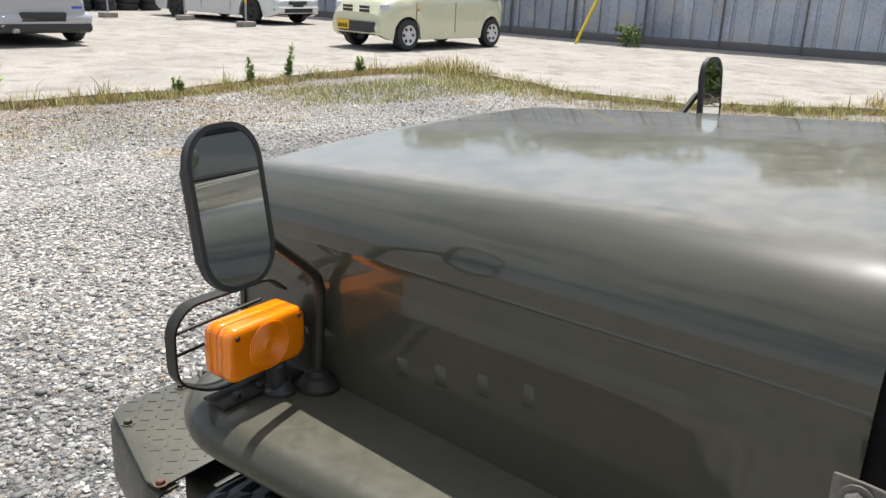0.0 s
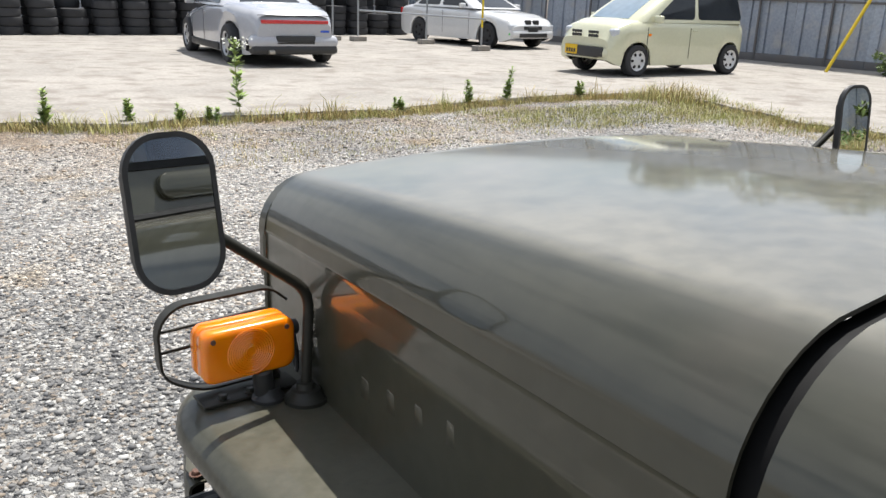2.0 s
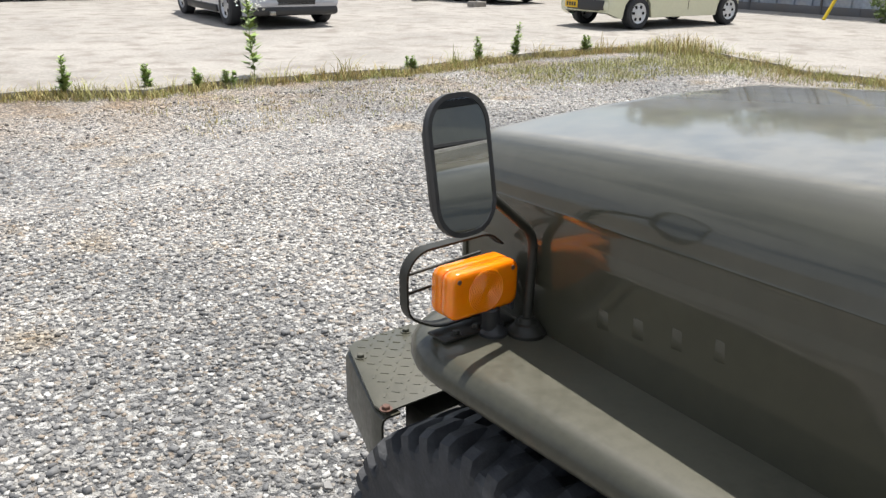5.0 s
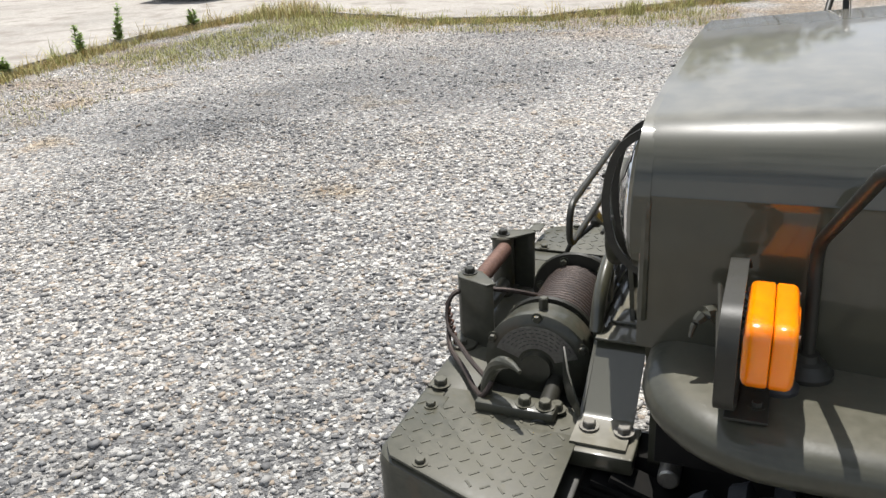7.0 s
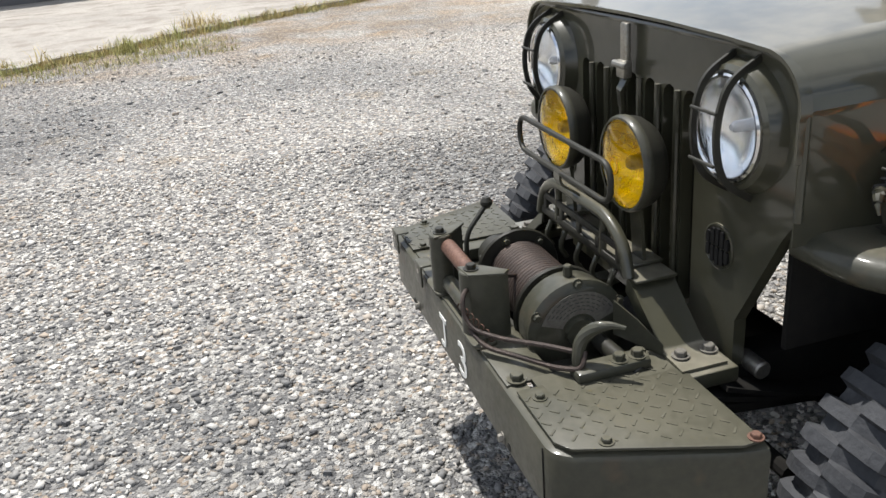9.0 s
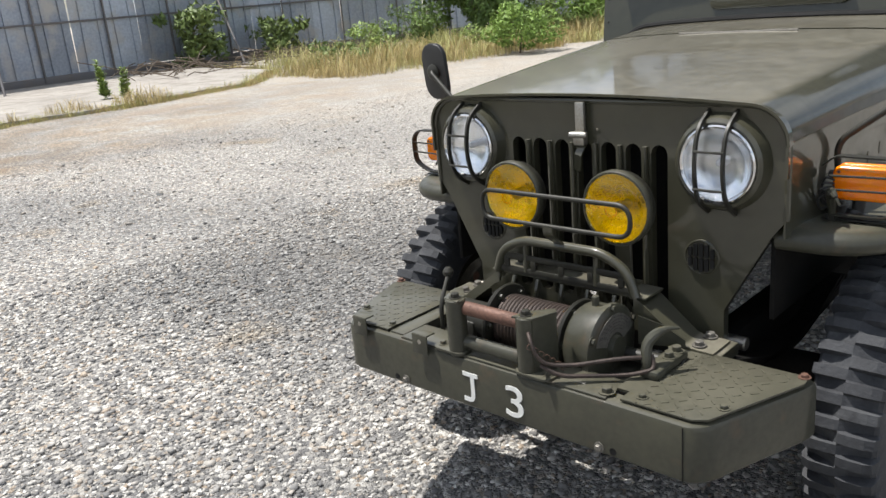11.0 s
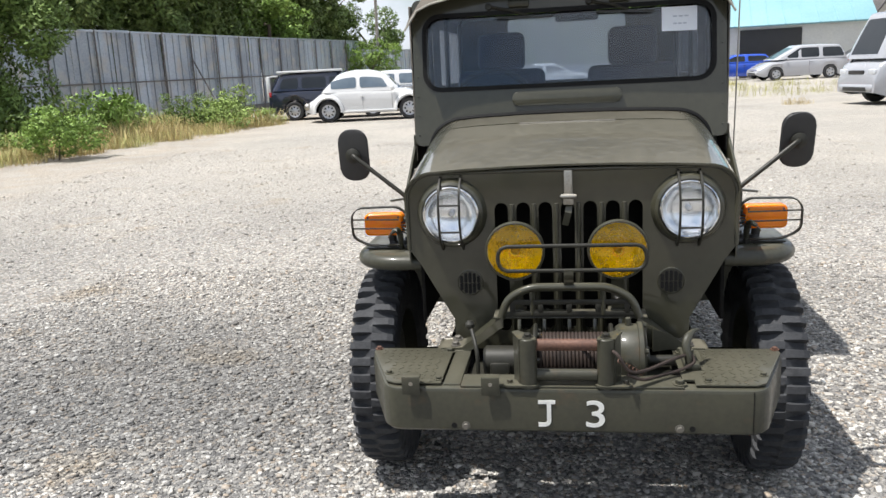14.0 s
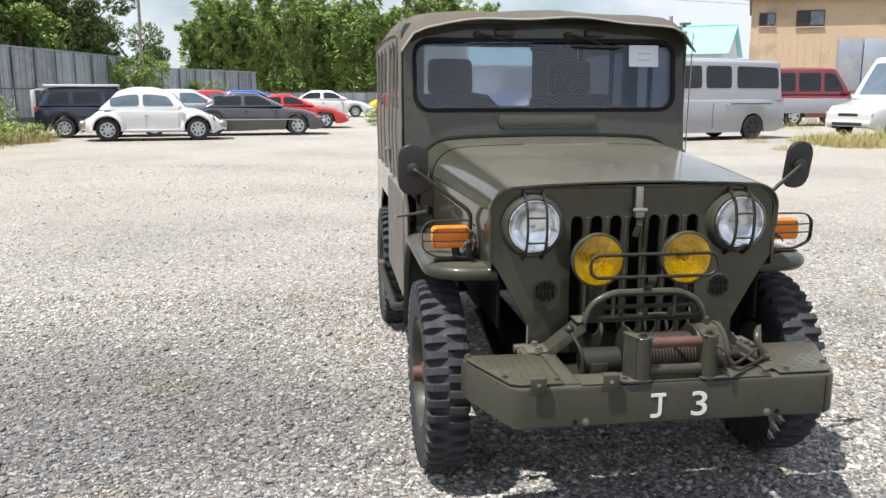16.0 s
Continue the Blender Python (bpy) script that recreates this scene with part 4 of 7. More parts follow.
# dry grass caught under the front
bm = bmesh.new()
rnd = random.Random(5)
for k in range(26):
    p = Vector((0.40 + rnd.uniform(-0.015, 0.015), -0.05 + rnd.uniform(-0.02, 0.02), 0.41))
    q = p + Vector((rnd.uniform(-0.03, 0.07), rnd.uniform(-0.06, 0.02), -rnd.uniform(0.05, 0.12)))
    tube([p, (p + q) / 2 + Vector((rnd.uniform(-0.02, 0.02), 0, 0)), q], 0.003, 4, bm=bm)
STRAW = mat("dry_straw", (0.26, 0.15, 0.08), (0.17, 0.1, 0.055), rough=(0.7, 0.9))
part("grass_tuft", bm, STRAW, jeep, "dry grass caught under the bumper")

# body tub, floor and dashboard
for sx in (-1, 1):
    side = [(0.9, 0.44), (2.0, 0.44), (2.0, 0.5), (1.86, 0.56), (1.8, 0.72), (1.9, 0.8), (2.5, 0.8), (2.62, 0.7), (2.66, 0.5), (2.98, 0.5), (2.98, 0.98), (1.2, 0.98), (1.2, 1.06), (0.9, 0.86)]
    m = Matrix(((0, 0, sx, sx * 0.69), (1, 0, 0, 0), (0, 1, 0, 0), (0, 0, 0, 1)))
    part("body_side", prism(side, -0.012, m, 0.003), OLIVE, jeep)
    part("cowl_side", loft([[(sx * 0.585, 0.882, z), (sx * 0.69, 1.0, z)] for z in (0.45, 0.8)]), OLIVE, jeep)
    # step rail along the sill
    rail = fillet([(sx * 0.69, 1.0, 0.43), (sx * 0.735, 1.08, 0.4), (sx * 0.735, 1.95, 0.4), (sx * 0.69, 2.02, 0.43)], 0.06)
    part("side_step", tube(rail, 0.019, 10), OLIVE_DARK, jeep)
part("floor_pan", box((1.36, 2.0, 0.012), (0, 1.95, 0.5), 0.003), OLIVE_DARK, jeep)
part("firewall", box((1.1, 0.012, 0.6), (0, 1.1, 0.78), 0.003), OLIVE_DARK, jeep)
part("tailgate", box((1.36, 0.012, 0.48), (0, 2.975, 0.74), 0.003), OLIVE, jeep)
part("dashboard", box((1.3, 0.1, 0.16), (0, 1.3, 1.02), 0.02), OLIVE_DARK, jeep)

# windscreen frame, glass, wipers and air flap
WT = 7.0
ws = pose(0, 1.2, 1.05, -WT, 0, 0) @ UPRIGHT
wframe = part("windscreen_frame", ring_plate([(x, z) for x, z in rrect(1.345, 0.64, 0.03, 6, 0, 0.32)], rrect(1.245, 0.325, 0.075, 6, 0, 0.405), 0.035, ws), OLIVE, jeep, "upright olive windscreen frame", 25)
part("glass_seal", ring_plate(rrect(1.26, 0.34, 0.08, 6, 0, 0.405), rrect(1.222, 0.302, 0.066, 6, 0, 0.405), 0.008, ws @ Matrix.Translation((0, 0, 0.032))), SEAL, wframe, "", 25)
pane = part("windscreen", prism(rrect(1.24, 0.32, 0.07, 6, 0, 0.405), 0.004, ws @ Matrix.Translation((0, 0, 0.012))), WINDOW, wframe, "clear flat windscreen", 20)
pane.visible_shadow = False
part("air_flap", prism(rrect(0.47, 0.062, 0.026, 5, 0.0, 0.19), 0.018, ws @ Matrix.Translation((0, 0, 0.034)), 0.005), OLIVE, wframe)
for sx in (-1, 1):
    for k in range(7):
        b = part("rivet", lathe([(0.005, 0), (0.004, 0.003), (0, 0.004)], 8, ws @ Matrix.Translation((sx * 0.655, 0.05 + 0.085 * k, 0.035))), OLIVE, wframe)
    part("frame_clamp", box((0.05, 0.03, 0.05), (sx * 0.66, 1.19, 1.08), 0.006), OLIVE_WORN, wframe)
for wx in (-0.33, 0.1):
    bm = cyl(0.014, ws @ Vector((wx, 0.592, 0.03)), ws @ Vector((wx, 0.592, 0.055)), 12, 0.002)
    tube([ws @ Vector((wx, 0.592, 0.05)), ws @ Vector((wx + 0.1, 0.57, 0.052)), ws @ Vector((wx + 0.17, 0.545, 0.046))], 0.0055, 8, bm=bm)
    wiper = part("wiper", bm, OLIVE_DARK, wframe)
    bm = box((0.24, 0.012, 0.008), (0, 0, 0), 0.002)
    bm.transform(ws @ pose(wx + 0.15, 0.54, 0.045, 0, 0, -2) @ UPRIGHT.inverted())
    part("wiper_blade", bm, BLACK, wiper)
    part("wiper_motor", box((0.09, 0.04, 0.03), ws @ Vector((wx + 0.13, 0.598, 0.045)), 0.008), OLIVE_WORN, wframe)
bm = prism(rrect(0.19, 0.045, 0.015), 0.02, pose(0.05, 1.36, 1.59) @ UPRIGHT, 0.004)
part("inner_mirror", bm, BLACK, wframe)
sheet = part("paper_sheet", prism([(-0.073, -0.05), (0.073, -0.052), (0.073, 0.05), (-0.073, 0.05)], 0.001, ws @ Matrix.Translation((0.48, 0.5, 0.02))), PAPER, wframe, "white paper sheet inside the windscreen")
for k, (w_, z_) in enumerate(((0.07, 0.52), (0.06, 0.49))):
    for j in range(3):
        part("print_bar", box((w_ / 4, 0.0006, 0.006), ws @ Vector((0.462 + j * w_ / 3, z_ - 0.01, 0.022)), rot=(-WT, 0, 0)), mat("faint_print", (0.55, 0.6, 0.7), rough=(0.8, 0.9)) if k + j == 0 else bpy.data.materials["faint_print"], sheet)

# canvas top with a visor, side panels with clear windows, and a rear curtain
rows = []
for i in range(15):
    t = i / 14
    y = 1.13 + 1.9 * t
    lift = 0.04 * math.sin(min(1, t * 4) * 1.57) + 0.02 * math.sin(t * math.pi)
    row = []
    for j in range(25):
        u = -1 + 2 * j / 24
        au = abs(u)
        x = 0.69 * (u * 1.0)
        z = 1.69 + lift + 0.035 * (1 - au ** 2) - 0.085 * max(0, (au - 0.86) / 0.14) ** 2
        if i == 0:
            z -= 0.012 + 0.03 * au ** 3
        z += 0.006 * math.sin(9 * u + 5 * t) * (1 - t)
        row.append((x, y, z))
    rows.append(row)
top = part("canvas_roof", thick(loft(rows), 0.006), CANVAS, jeep, "faded olive canvas roof with a front visor")
part("visor_hem", tube([(x, y - 0.002, z - 0.004) for x, y, z in rows[0]], 0.005, 6), mat("pale_hem", (0.4, 0.38, 0.33), rough=(0.8, 0.9)), top)
for sx in (-1, 1):
    m = Matrix(((0, 0, sx, sx * 0.685), (1, 0, 0, 0), (0, 1, 0, 0), (0, 0, 0, 1)))
    for a, b, holes in ((1.22, 1.95, 1), (1.955, 2.98, 1)):
        cy = (a + b) / 2
        outer = rrect(b - a, 0.78, 0.01, 5, cy, 1.275)
        inner = rrect((b - a) - 0.24, 0.3, 0.03, 5, cy, 1.45)
        pan = part("side_curtain", ring_plate(outer, inner, -0.006, m), CANVAS_SIDE, jeep, "olive canvas side curtain with a clear window", 25)
        win = part("curtain_window", prism(rrect((b - a) - 0.23, 0.31, 0.03, 5, cy, 1.45), -0.002, m @ Matrix.Translation((0, 0, -0.002))), VINYL, pan)
        win.visible_shadow = False
        for k in range(3):
            yy = a + (b - a) * (0.2 + 0.3 * k)
            bm = tube([(sx * 0.689, yy, 1.62), (sx * 0.696, yy + 0.03, 1.2), (sx * 0.69, yy + 0.02, 0.95)], 0.0045, 6)
            part("canvas_fold", bm, CANVAS_SIDE, pan)
    part("door_handle", box((0.03, 0.1, 0.02), (sx * 0.7, 1.85, 1.08), 0.006), STEEL, jeep)
    lower = rrect(0.9, 0.48, 0.04, 5, 1.5, 0.69)
    part("canvas_door", prism(lower, 0.006, m @ Matrix.Translation((0, 0, 0.004))), CANVAS_SIDE, jeep, "canvas lower door panel")
m = pose(0, 2.985, 1.33) @ UPRIGHT
rear = part("rear_curtain", ring_plate(rrect(1.37, 0.74, 0.03, 5), rrect(0.74, 0.4, 0.04, 5, 0.0, 0.155), 0.006, m), CANVAS, jeep, "canvas rear curtain with a clear window", 25)
win = part("rear_window", prism(rrect(0.76, 0.42, 0.04, 5, 0.0, 0.155), 0.002, m @ Matrix.Translation((0, 0, 0.002))), VINYL, rear)
win.visible_shadow = False
# roof bows inside
for y in (1.6, 2.2, 2.8):
    part("roof_bow", tube(fillet([(-0.66, y, 0.98), (-0.66, y, 1.68), (0.66, y, 1.68), (0.66, y, 0.98)], 0.06), 0.014, 8), OLIVE_DARK, jeep)
# seats and steering wheel (right-hand drive)
for sx in (-1, 1):
    bm = box((0.46, 0.1, 0.5), (sx * 0.34, 1.95, 1.12), 0.04, 3, rot=(-8, 0, 0))
    seat = part("seat", bm, SEAT, jeep, "dark vinyl front seat")
    part("cushion", box((0.46, 0.46, 0.14), (sx * 0.34, 1.72, 0.86), 0.04, 3), SEAT, seat)
    part("headrest", box((0.25, 0.09, 0.2), (sx * 0.34, 2.0, 1.46), 0.04, 3, rot=(-8, 0, 0)), SEAT, seat)
    part("seat_base", box((0.4, 0.4, 0.3), (sx * 0.34, 1.74, 0.65), 0.01), OLIVE_DARK, seat)
sw = pose(-0.34, 1.5, 1.2, -62, 0, 0)
ringp = [sw @ Vector((0.19 * math.cos(2 * math.pi * k / 36), 0.19 * math.sin(2 * math.pi * k / 36), 0)) for k in range(36)]
steer = part("steering_wheel", tube(ringp, 0.0125, 10, closed=True), BLACK, jeep)
bm = lathe([(0, -0.02), (0.035, -0.02), (0.035, 0.012), (0, 0.016)], 20, sw)
for a in (90, 210, 330):
    cyl(0.009, sw @ Vector((0, 0, 0)), sw @ Vector((0.19 * math.cos(radians(a)), 0.19 * math.sin(radians(a)), 0)), 8, bm=bm)
cyl(0.018, sw @ Vector((0, 0, 0)), (-0.34, 1.2, 0.9), 12, bm=bm)
part("steering_hub", bm, BLACK, steer)
part("aerial", tube([(0.715, 1.25, 0.95), (0.722, 1.25, 1.3), (0.728, 1.25, 1.66)], 0.003, 6), STEEL, jeep)
# ---- ground ----
STONES = ((0.0, (0.112, 0.108, 0.105)), (0.18, (0.192, 0.187, 0.18)), (0.42, (0.295, 0.281, 0.262)), (0.62, (0.4, 0.38, 0.347)), (0.72, (0.37, 0.295, 0.222)), (0.79, (0.49, 0.464, 0.418)), (1.0, (0.7, 0.672, 0.618)))


def stone_colour(n, l, geo, value):
    """Stone colours picked by a random value, dulled over wide damp-looking patches and browned by soil in others."""
    ramp = n.new("ShaderNodeValToRGB")
    els = ramp.color_ramp.elements
    for i, (p, c) in enumerate(STONES):
        e = els[0] if i == 0 else els[-1] if i == len(STONES) - 1 else els.new(p)
        e.position, e.color = p, (*c, 1)
    l.new(value, ramp.inputs["Fac"])
    colour = ramp.outputs["Color"]
    wob = n.new("ShaderNodeTexNoise")
    wob.inputs["Scale"].default_value, wob.inputs["Detail"].default_value = 1.6, 5.0
    l.new(geo.outputs["Position"], wob.inputs["Vector"])
    for cx, cy, rx, ry in ((-5.2, -2.6, 2.2, 1.2), (-3.6, -3.7, 1.3, 0.7), (-2.0, 0.9, 1.5, 1.0)):
        off, size, far, damp, mul = (n.new("ShaderNode" + k) for k in ("VectorMath", "VectorMath", "VectorMath", "MapRange", "MixRGB"))
        off.operation, size.operation, far.operation = "SUBTRACT", "MULTIPLY", "LENGTH"
        off.inputs[1].default_value, size.inputs[1].default_value = (cx, cy, 0), (1 / rx, 1 / ry, 0)
        l.new(geo.outputs["Position"], off.inputs[0])
        l.new(off.outputs["Vector"], size.inputs[0])
        l.new(size.outputs["Vector"], far.inputs[0])
        rim = n.new("ShaderNodeMath")
        rim.operation = "ADD"
        l.new(far.outputs["Value"], rim.inputs[0])
        l.new(wob.outputs["Fac"], rim.inputs[1])
        damp.inputs["From Min"].default_value, damp.inputs["From Max"].default_value = 1.75, 1.0
        l.new(rim.outputs[0], damp.inputs["Value"])
        mul.blend_type, mul.inputs["Color2"].default_value = "MULTIPLY", (0.68, 0.69, 0.705, 1)
        l.new(damp.outputs["Result"], mul.inputs["Fac"])
        l.new(colour, mul.inputs["Color1"])
        colour = mul.outputs["Color"]
    # brown soil worked into the gravel beside the slab
    xyz = n.new("ShaderNodeSeparateXYZ")
    l.new(geo.outputs["Position"], xyz.inputs["Vector"])
    near = []
    for axis, a, b in (("Y", -4.6, -6.9), ("X", -6.4, -8.6)):
        q = n.new("ShaderNodeMapRange")
        q.inputs["From Min"].default_value, q.inputs["From Max"].default_value = a, b
        l.new(xyz.outputs[axis], q.inputs["Value"])
        near.append(q.outputs["Result"])
    most, worn, soil = n.new("ShaderNodeMath"), n.new("ShaderNodeMath"), n.new("ShaderNodeMixRGB")
    most.operation, worn.operation = "MAXIMUM", "MULTIPLY"
    l.new(near[0], most.inputs[0])
    l.new(near[1], most.inputs[1])
    span = n.new("ShaderNodeMapRange")
    span.inputs["From Min"].default_value, span.inputs["From Max"].default_value = 0.36, 0.6
    l.new(wob.outputs["Fac"], span.inputs["Value"])
    l.new(most.outputs[0], worn.inputs[0])
    l.new(span.outputs["Result"], worn.inputs[1])
    soil.blend_type, soil.inputs["Color2"].default_value = "MULTIPLY", (0.86, 0.7, 0.54, 1)
    l.new(worn.outputs[0], soil.inputs["Fac"])
    l.new(colour, soil.inputs["Color1"])
    colour = soil.outputs["Color"]
    for scale, lo, hi, c in ((0.42, 0.44, 0.6, (0.72, 0.735, 0.755)), (1.3, 0.6, 0.72, (0.9, 0.78, 0.62))):
        q = n.new("ShaderNodeTexNoise")
        q.inputs["Scale"].default_value, q.inputs["Detail"].default_value = scale, 5.0
        l.new(geo.outputs["Position"], q.inputs["Vector"])
        r = n.new("ShaderNodeMapRange")
        r.inputs["From Min"].default_value, r.inputs["From Max"].default_value = lo, hi
        l.new(q.outputs["Fac"], r.inputs["Value"])
        mul = n.new("ShaderNodeMixRGB")
        mul.blend_type = "MULTIPLY"
        mul.inputs["Color2"].default_value = (*c, 1)
        l.new(r.outputs["Result"], mul.inputs["Fac"])
        l.new(colour, mul.inputs["Color1"])
        colour = mul.outputs["Color"]
    return colour


def dusty(n, l, geo, colour):
    """Dry sandy dust over the back of the yard."""
    xyz = n.new("ShaderNodeSeparateXYZ")
    l.new(geo.outputs["Position"], xyz.inputs["Vector"])
    dn = n.new("ShaderNodeTexNoise")
    dn.inputs["Scale"].default_value, dn.inputs["Detail"].default_value = 0.35, 6.0
    l.new(geo.outputs["Position"], dn.inputs["Vector"])
    far = n.new("ShaderNodeMapRange")
    far.inputs["From Min"].default_value, far.inputs["From Max"].default_value = -0.5, 8.5
    l.new(xyz.outputs["Y"], far.inputs["Value"])
    dust_and_toplight = n.new("ShaderNodeMath")
    dust_and_toplight.operation = "MULTIPLY"
    lift = n.new("ShaderNodeMapRange")
    lift.inputs["To Min"].default_value, lift.inputs["To Max"].default_value = 0.15, 0.85
    l.new(dn.outputs["Fac"], lift.inputs["Value"])
    l.new(far.outputs["Result"], dust_and_toplight.inputs[0])
    l.new(lift.outputs["Result"], dust_and_toplight.inputs[1])
    sand = n.new("ShaderNodeMixRGB")
    sand.inputs["Color2"].default_value = (0.53, 0.485, 0.415, 1)
    l.new(dust_and_toplight.outputs[0], sand.inputs["Fac"])
    l.new(colour, sand.inputs["Color1"])
    return sand.outputs["Color"]


def gravel_mat():
    m = bpy.data.materials.new("gravel_bed")
    m.use_nodes = True
    n, l = m.node_tree.nodes, m.node_tree.links
    b = n["Principled BSDF"]
    geo = n.new("ShaderNodeNewGeometry")
    v1, v2 = n.new("ShaderNodeTexVoronoi"), n.new("ShaderNodeTexVoronoi")
    v1.inputs["Scale"].default_value, v2.inputs["Scale"].default_value = 58, 130
    for q in (v1, v2):
        l.new(geo.outputs["Position"], q.inputs["Vector"])
    sep = n.new("ShaderNodeSeparateColor")
    l.new(v1.outputs["Color"], sep.inputs["Color"])
    colour = stone_colour(n, l, geo, sep.outputs["Red"])
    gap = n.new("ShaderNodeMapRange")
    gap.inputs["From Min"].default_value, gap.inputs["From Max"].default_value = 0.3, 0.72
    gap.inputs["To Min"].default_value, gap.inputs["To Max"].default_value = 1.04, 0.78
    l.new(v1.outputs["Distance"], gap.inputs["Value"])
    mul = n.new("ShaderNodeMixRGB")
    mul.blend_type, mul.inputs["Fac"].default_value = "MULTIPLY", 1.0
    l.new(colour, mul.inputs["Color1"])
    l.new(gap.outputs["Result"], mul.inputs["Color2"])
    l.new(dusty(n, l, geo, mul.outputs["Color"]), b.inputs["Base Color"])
    b.inputs["Roughness"].default_value = 0.9
    add = n.new("ShaderNodeMath")
    add.operation = "ADD"
    l.new(v1.outputs["Distance"], add.inputs[0])
    l.new(v2.outputs["Distance"], add.inputs[1])
    bp = n.new("ShaderNodeBump")
    bp.inputs["Strength"].default_value, bp.inputs["Distance"].default_value = 1.0, 0.01
    bp.invert = True
    l.new(add.outputs[0], bp.inputs["Height"])
    l.new(bp.outputs["Normal"], b.inputs["Normal"])
    return m


def pebble_mat():
    m = bpy.data.materials.new("pebble_stone")
    m.use_nodes = True
    n, l = m.node_tree.nodes, m.node_tree.links
    b = n["Principled BSDF"]
    geo = n.new("ShaderNodeNewGeometry")
    l.new(dusty(n, l, geo, stone_colour(n, l, geo, geo.outputs["Random Per Island"])), b.inputs["Base Color"])
    b.inputs["Roughness"].default_value = 0.82
    return m


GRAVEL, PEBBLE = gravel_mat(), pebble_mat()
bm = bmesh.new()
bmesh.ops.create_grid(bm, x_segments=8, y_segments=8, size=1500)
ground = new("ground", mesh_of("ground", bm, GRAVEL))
tagged(ground, "pale grey gravel yard", "ground", kind="structure")

# worn concrete apron along the back and side of the yard
CONCRETE = mat("worn_concrete", (0.37, 0.343, 0.304), (0.25, 0.232, 0.207), s1=0.7, s2=22, rough=(0.8, 0.95), bump=0.9, bscale=11, spec=0.2,
               dirt=(0.23, 0.205, 0.178), dirt_s=2.6, dirt_at=(0.5, 0.66))
EDGE = [(16, -8.2), (4, -7.9), (-0.4, -7.45), (-1.33, -6.95), (-2.35, -7.1), (-4.3, -6.8), (-5.8, -7.02), (-7.5, -7.15), (-9.1, -6.65), (-8.7, -5.2), (-8.1, -3.9), (-8.45, -2.6),
        (-10.0, -0.7), (-11.3, 1.0), (-12.3, 2.9), (-12.1, 4.5), (-12.4, 7.3), (-14.5, 9.5), (-20.5, 10.5)]
rnd = random.Random(2)
edge = []
for (ax, ay), (bx, by) in zip(EDGE, EDGE[1:]):
    k = max(2, int(math.hypot(bx - ax, by - ay) / 0.35))
    edge += [(ax + (bx - ax) * i / k + rnd.uniform(-0.07, 0.07), ay + (by - ay) * i / k + rnd.uniform(-0.07, 0.07)) for i in range(k)]
pad = prism(edge + [(-20.5, 10.5), (-20.8, -27), (16, -27)], 0.06, pose(0, 0, 0.0), 0.012, 1)
pavement = new("pavement", mesh_of("pavement", pad, CONCRETE))
tagged(pavement, "pale worn concrete apron with dusty stains", "pavement", kind="structure")

# loose stones: thick round the jeep, thinner further off
rng = np.random.default_rng(4)


def nugget():
    """The corners and triangles of a stone: a cube that is pulled round."""
    v = np.array([(x, y, z) for x in (-1, 1) for y in (-1, 1) for z in (-1, 1)]) * 0.66
    quads = ((0, 1, 3, 2), (4, 6, 7, 5), (0, 4, 5, 1), (2, 3, 7, 6), (0, 2, 6, 4), (1, 5, 7, 3))
    return v, np.array([t for a, b, c, d in quads for t in ((a, b, c), (a, c, d))])


def stones(name, n, spread, size, label):
    v, f = nugget()
    p = spread(n)
    n = len(p)
    s = size(n)[:, None] * np.stack([rng.uniform(0.75, 1.25, n), rng.uniform(0.55, 0.95, n), rng.uniform(0.3, 0.62, n)], 1)
    a, t = rng.uniform(0, 2 * np.pi, n), rng.uniform(-0.5, 0.5, n)
    pts = v[None] * s[:, None, :]
    pts *= 1 + rng.uniform(-0.36, 0.3, (n, len(v)))[:, :, None]
    ct, st = np.cos(t)[:, None], np.sin(t)[:, None]
    y, z = pts[:, :, 1] * ct - pts[:, :, 2] * st, pts[:, :, 1] * st + pts[:, :, 2] * ct
    ca, sa = np.cos(a)[:, None], np.sin(a)[:, None]
    x2, y2 = pts[:, :, 0] * ca - y * sa, pts[:, :, 0] * sa + y * ca
    out = np.stack([x2 + p[:, 0:1], y2 + p[:, 1:2], z + (s[:, 2] * rng.uniform(0.05, 0.6, n))[:, None]], 2).reshape(-1, 3)
    fac = (f[None] + (np.arange(n) * len(v))[:, None, None]).reshape(-1, 3)
    me = bpy.data.meshes.new(name)
    me.vertices.add(len(out))
    me.vertices.foreach_set("co", out.astype(np.float32).ravel())
    me.loops.add(fac.size)
    me.loops.foreach_set("vertex_index", fac.astype(np.int32).ravel())
    me.polygons.add(len(fac))
    me.polygons.foreach_set("loop_start", np.arange(0, fac.size, 3, dtype=np.int32))
    me.polygons.foreach_set("use_smooth", np.repeat(rng.uniform(0, 1, n) < 0.82, len(f)))
    me.update(calc_edges=True)
    me.materials.append(PEBBLE)
    return tagged(new(name, me), label, "gravel", kind="stuff")


def in_box(x0, x1, y0, y1):
    return lambda n: np.stack([rng.uniform(x0, x1, n), rng.uniform(y0, y1, n)], 1)


def ring_round(n):
    p = np.stack([rng.uniform(-7.6, 4.2, n), -6.4 + 20.0 * rng.uniform(0, 1, n) ** 1.5], 1)
    near = (p[:, 0] > -3.4) & (p[:, 0] < 2.3) & (p[:, 1] > -3.6) & (p[:, 1] < 3.2)
    return p[~near]


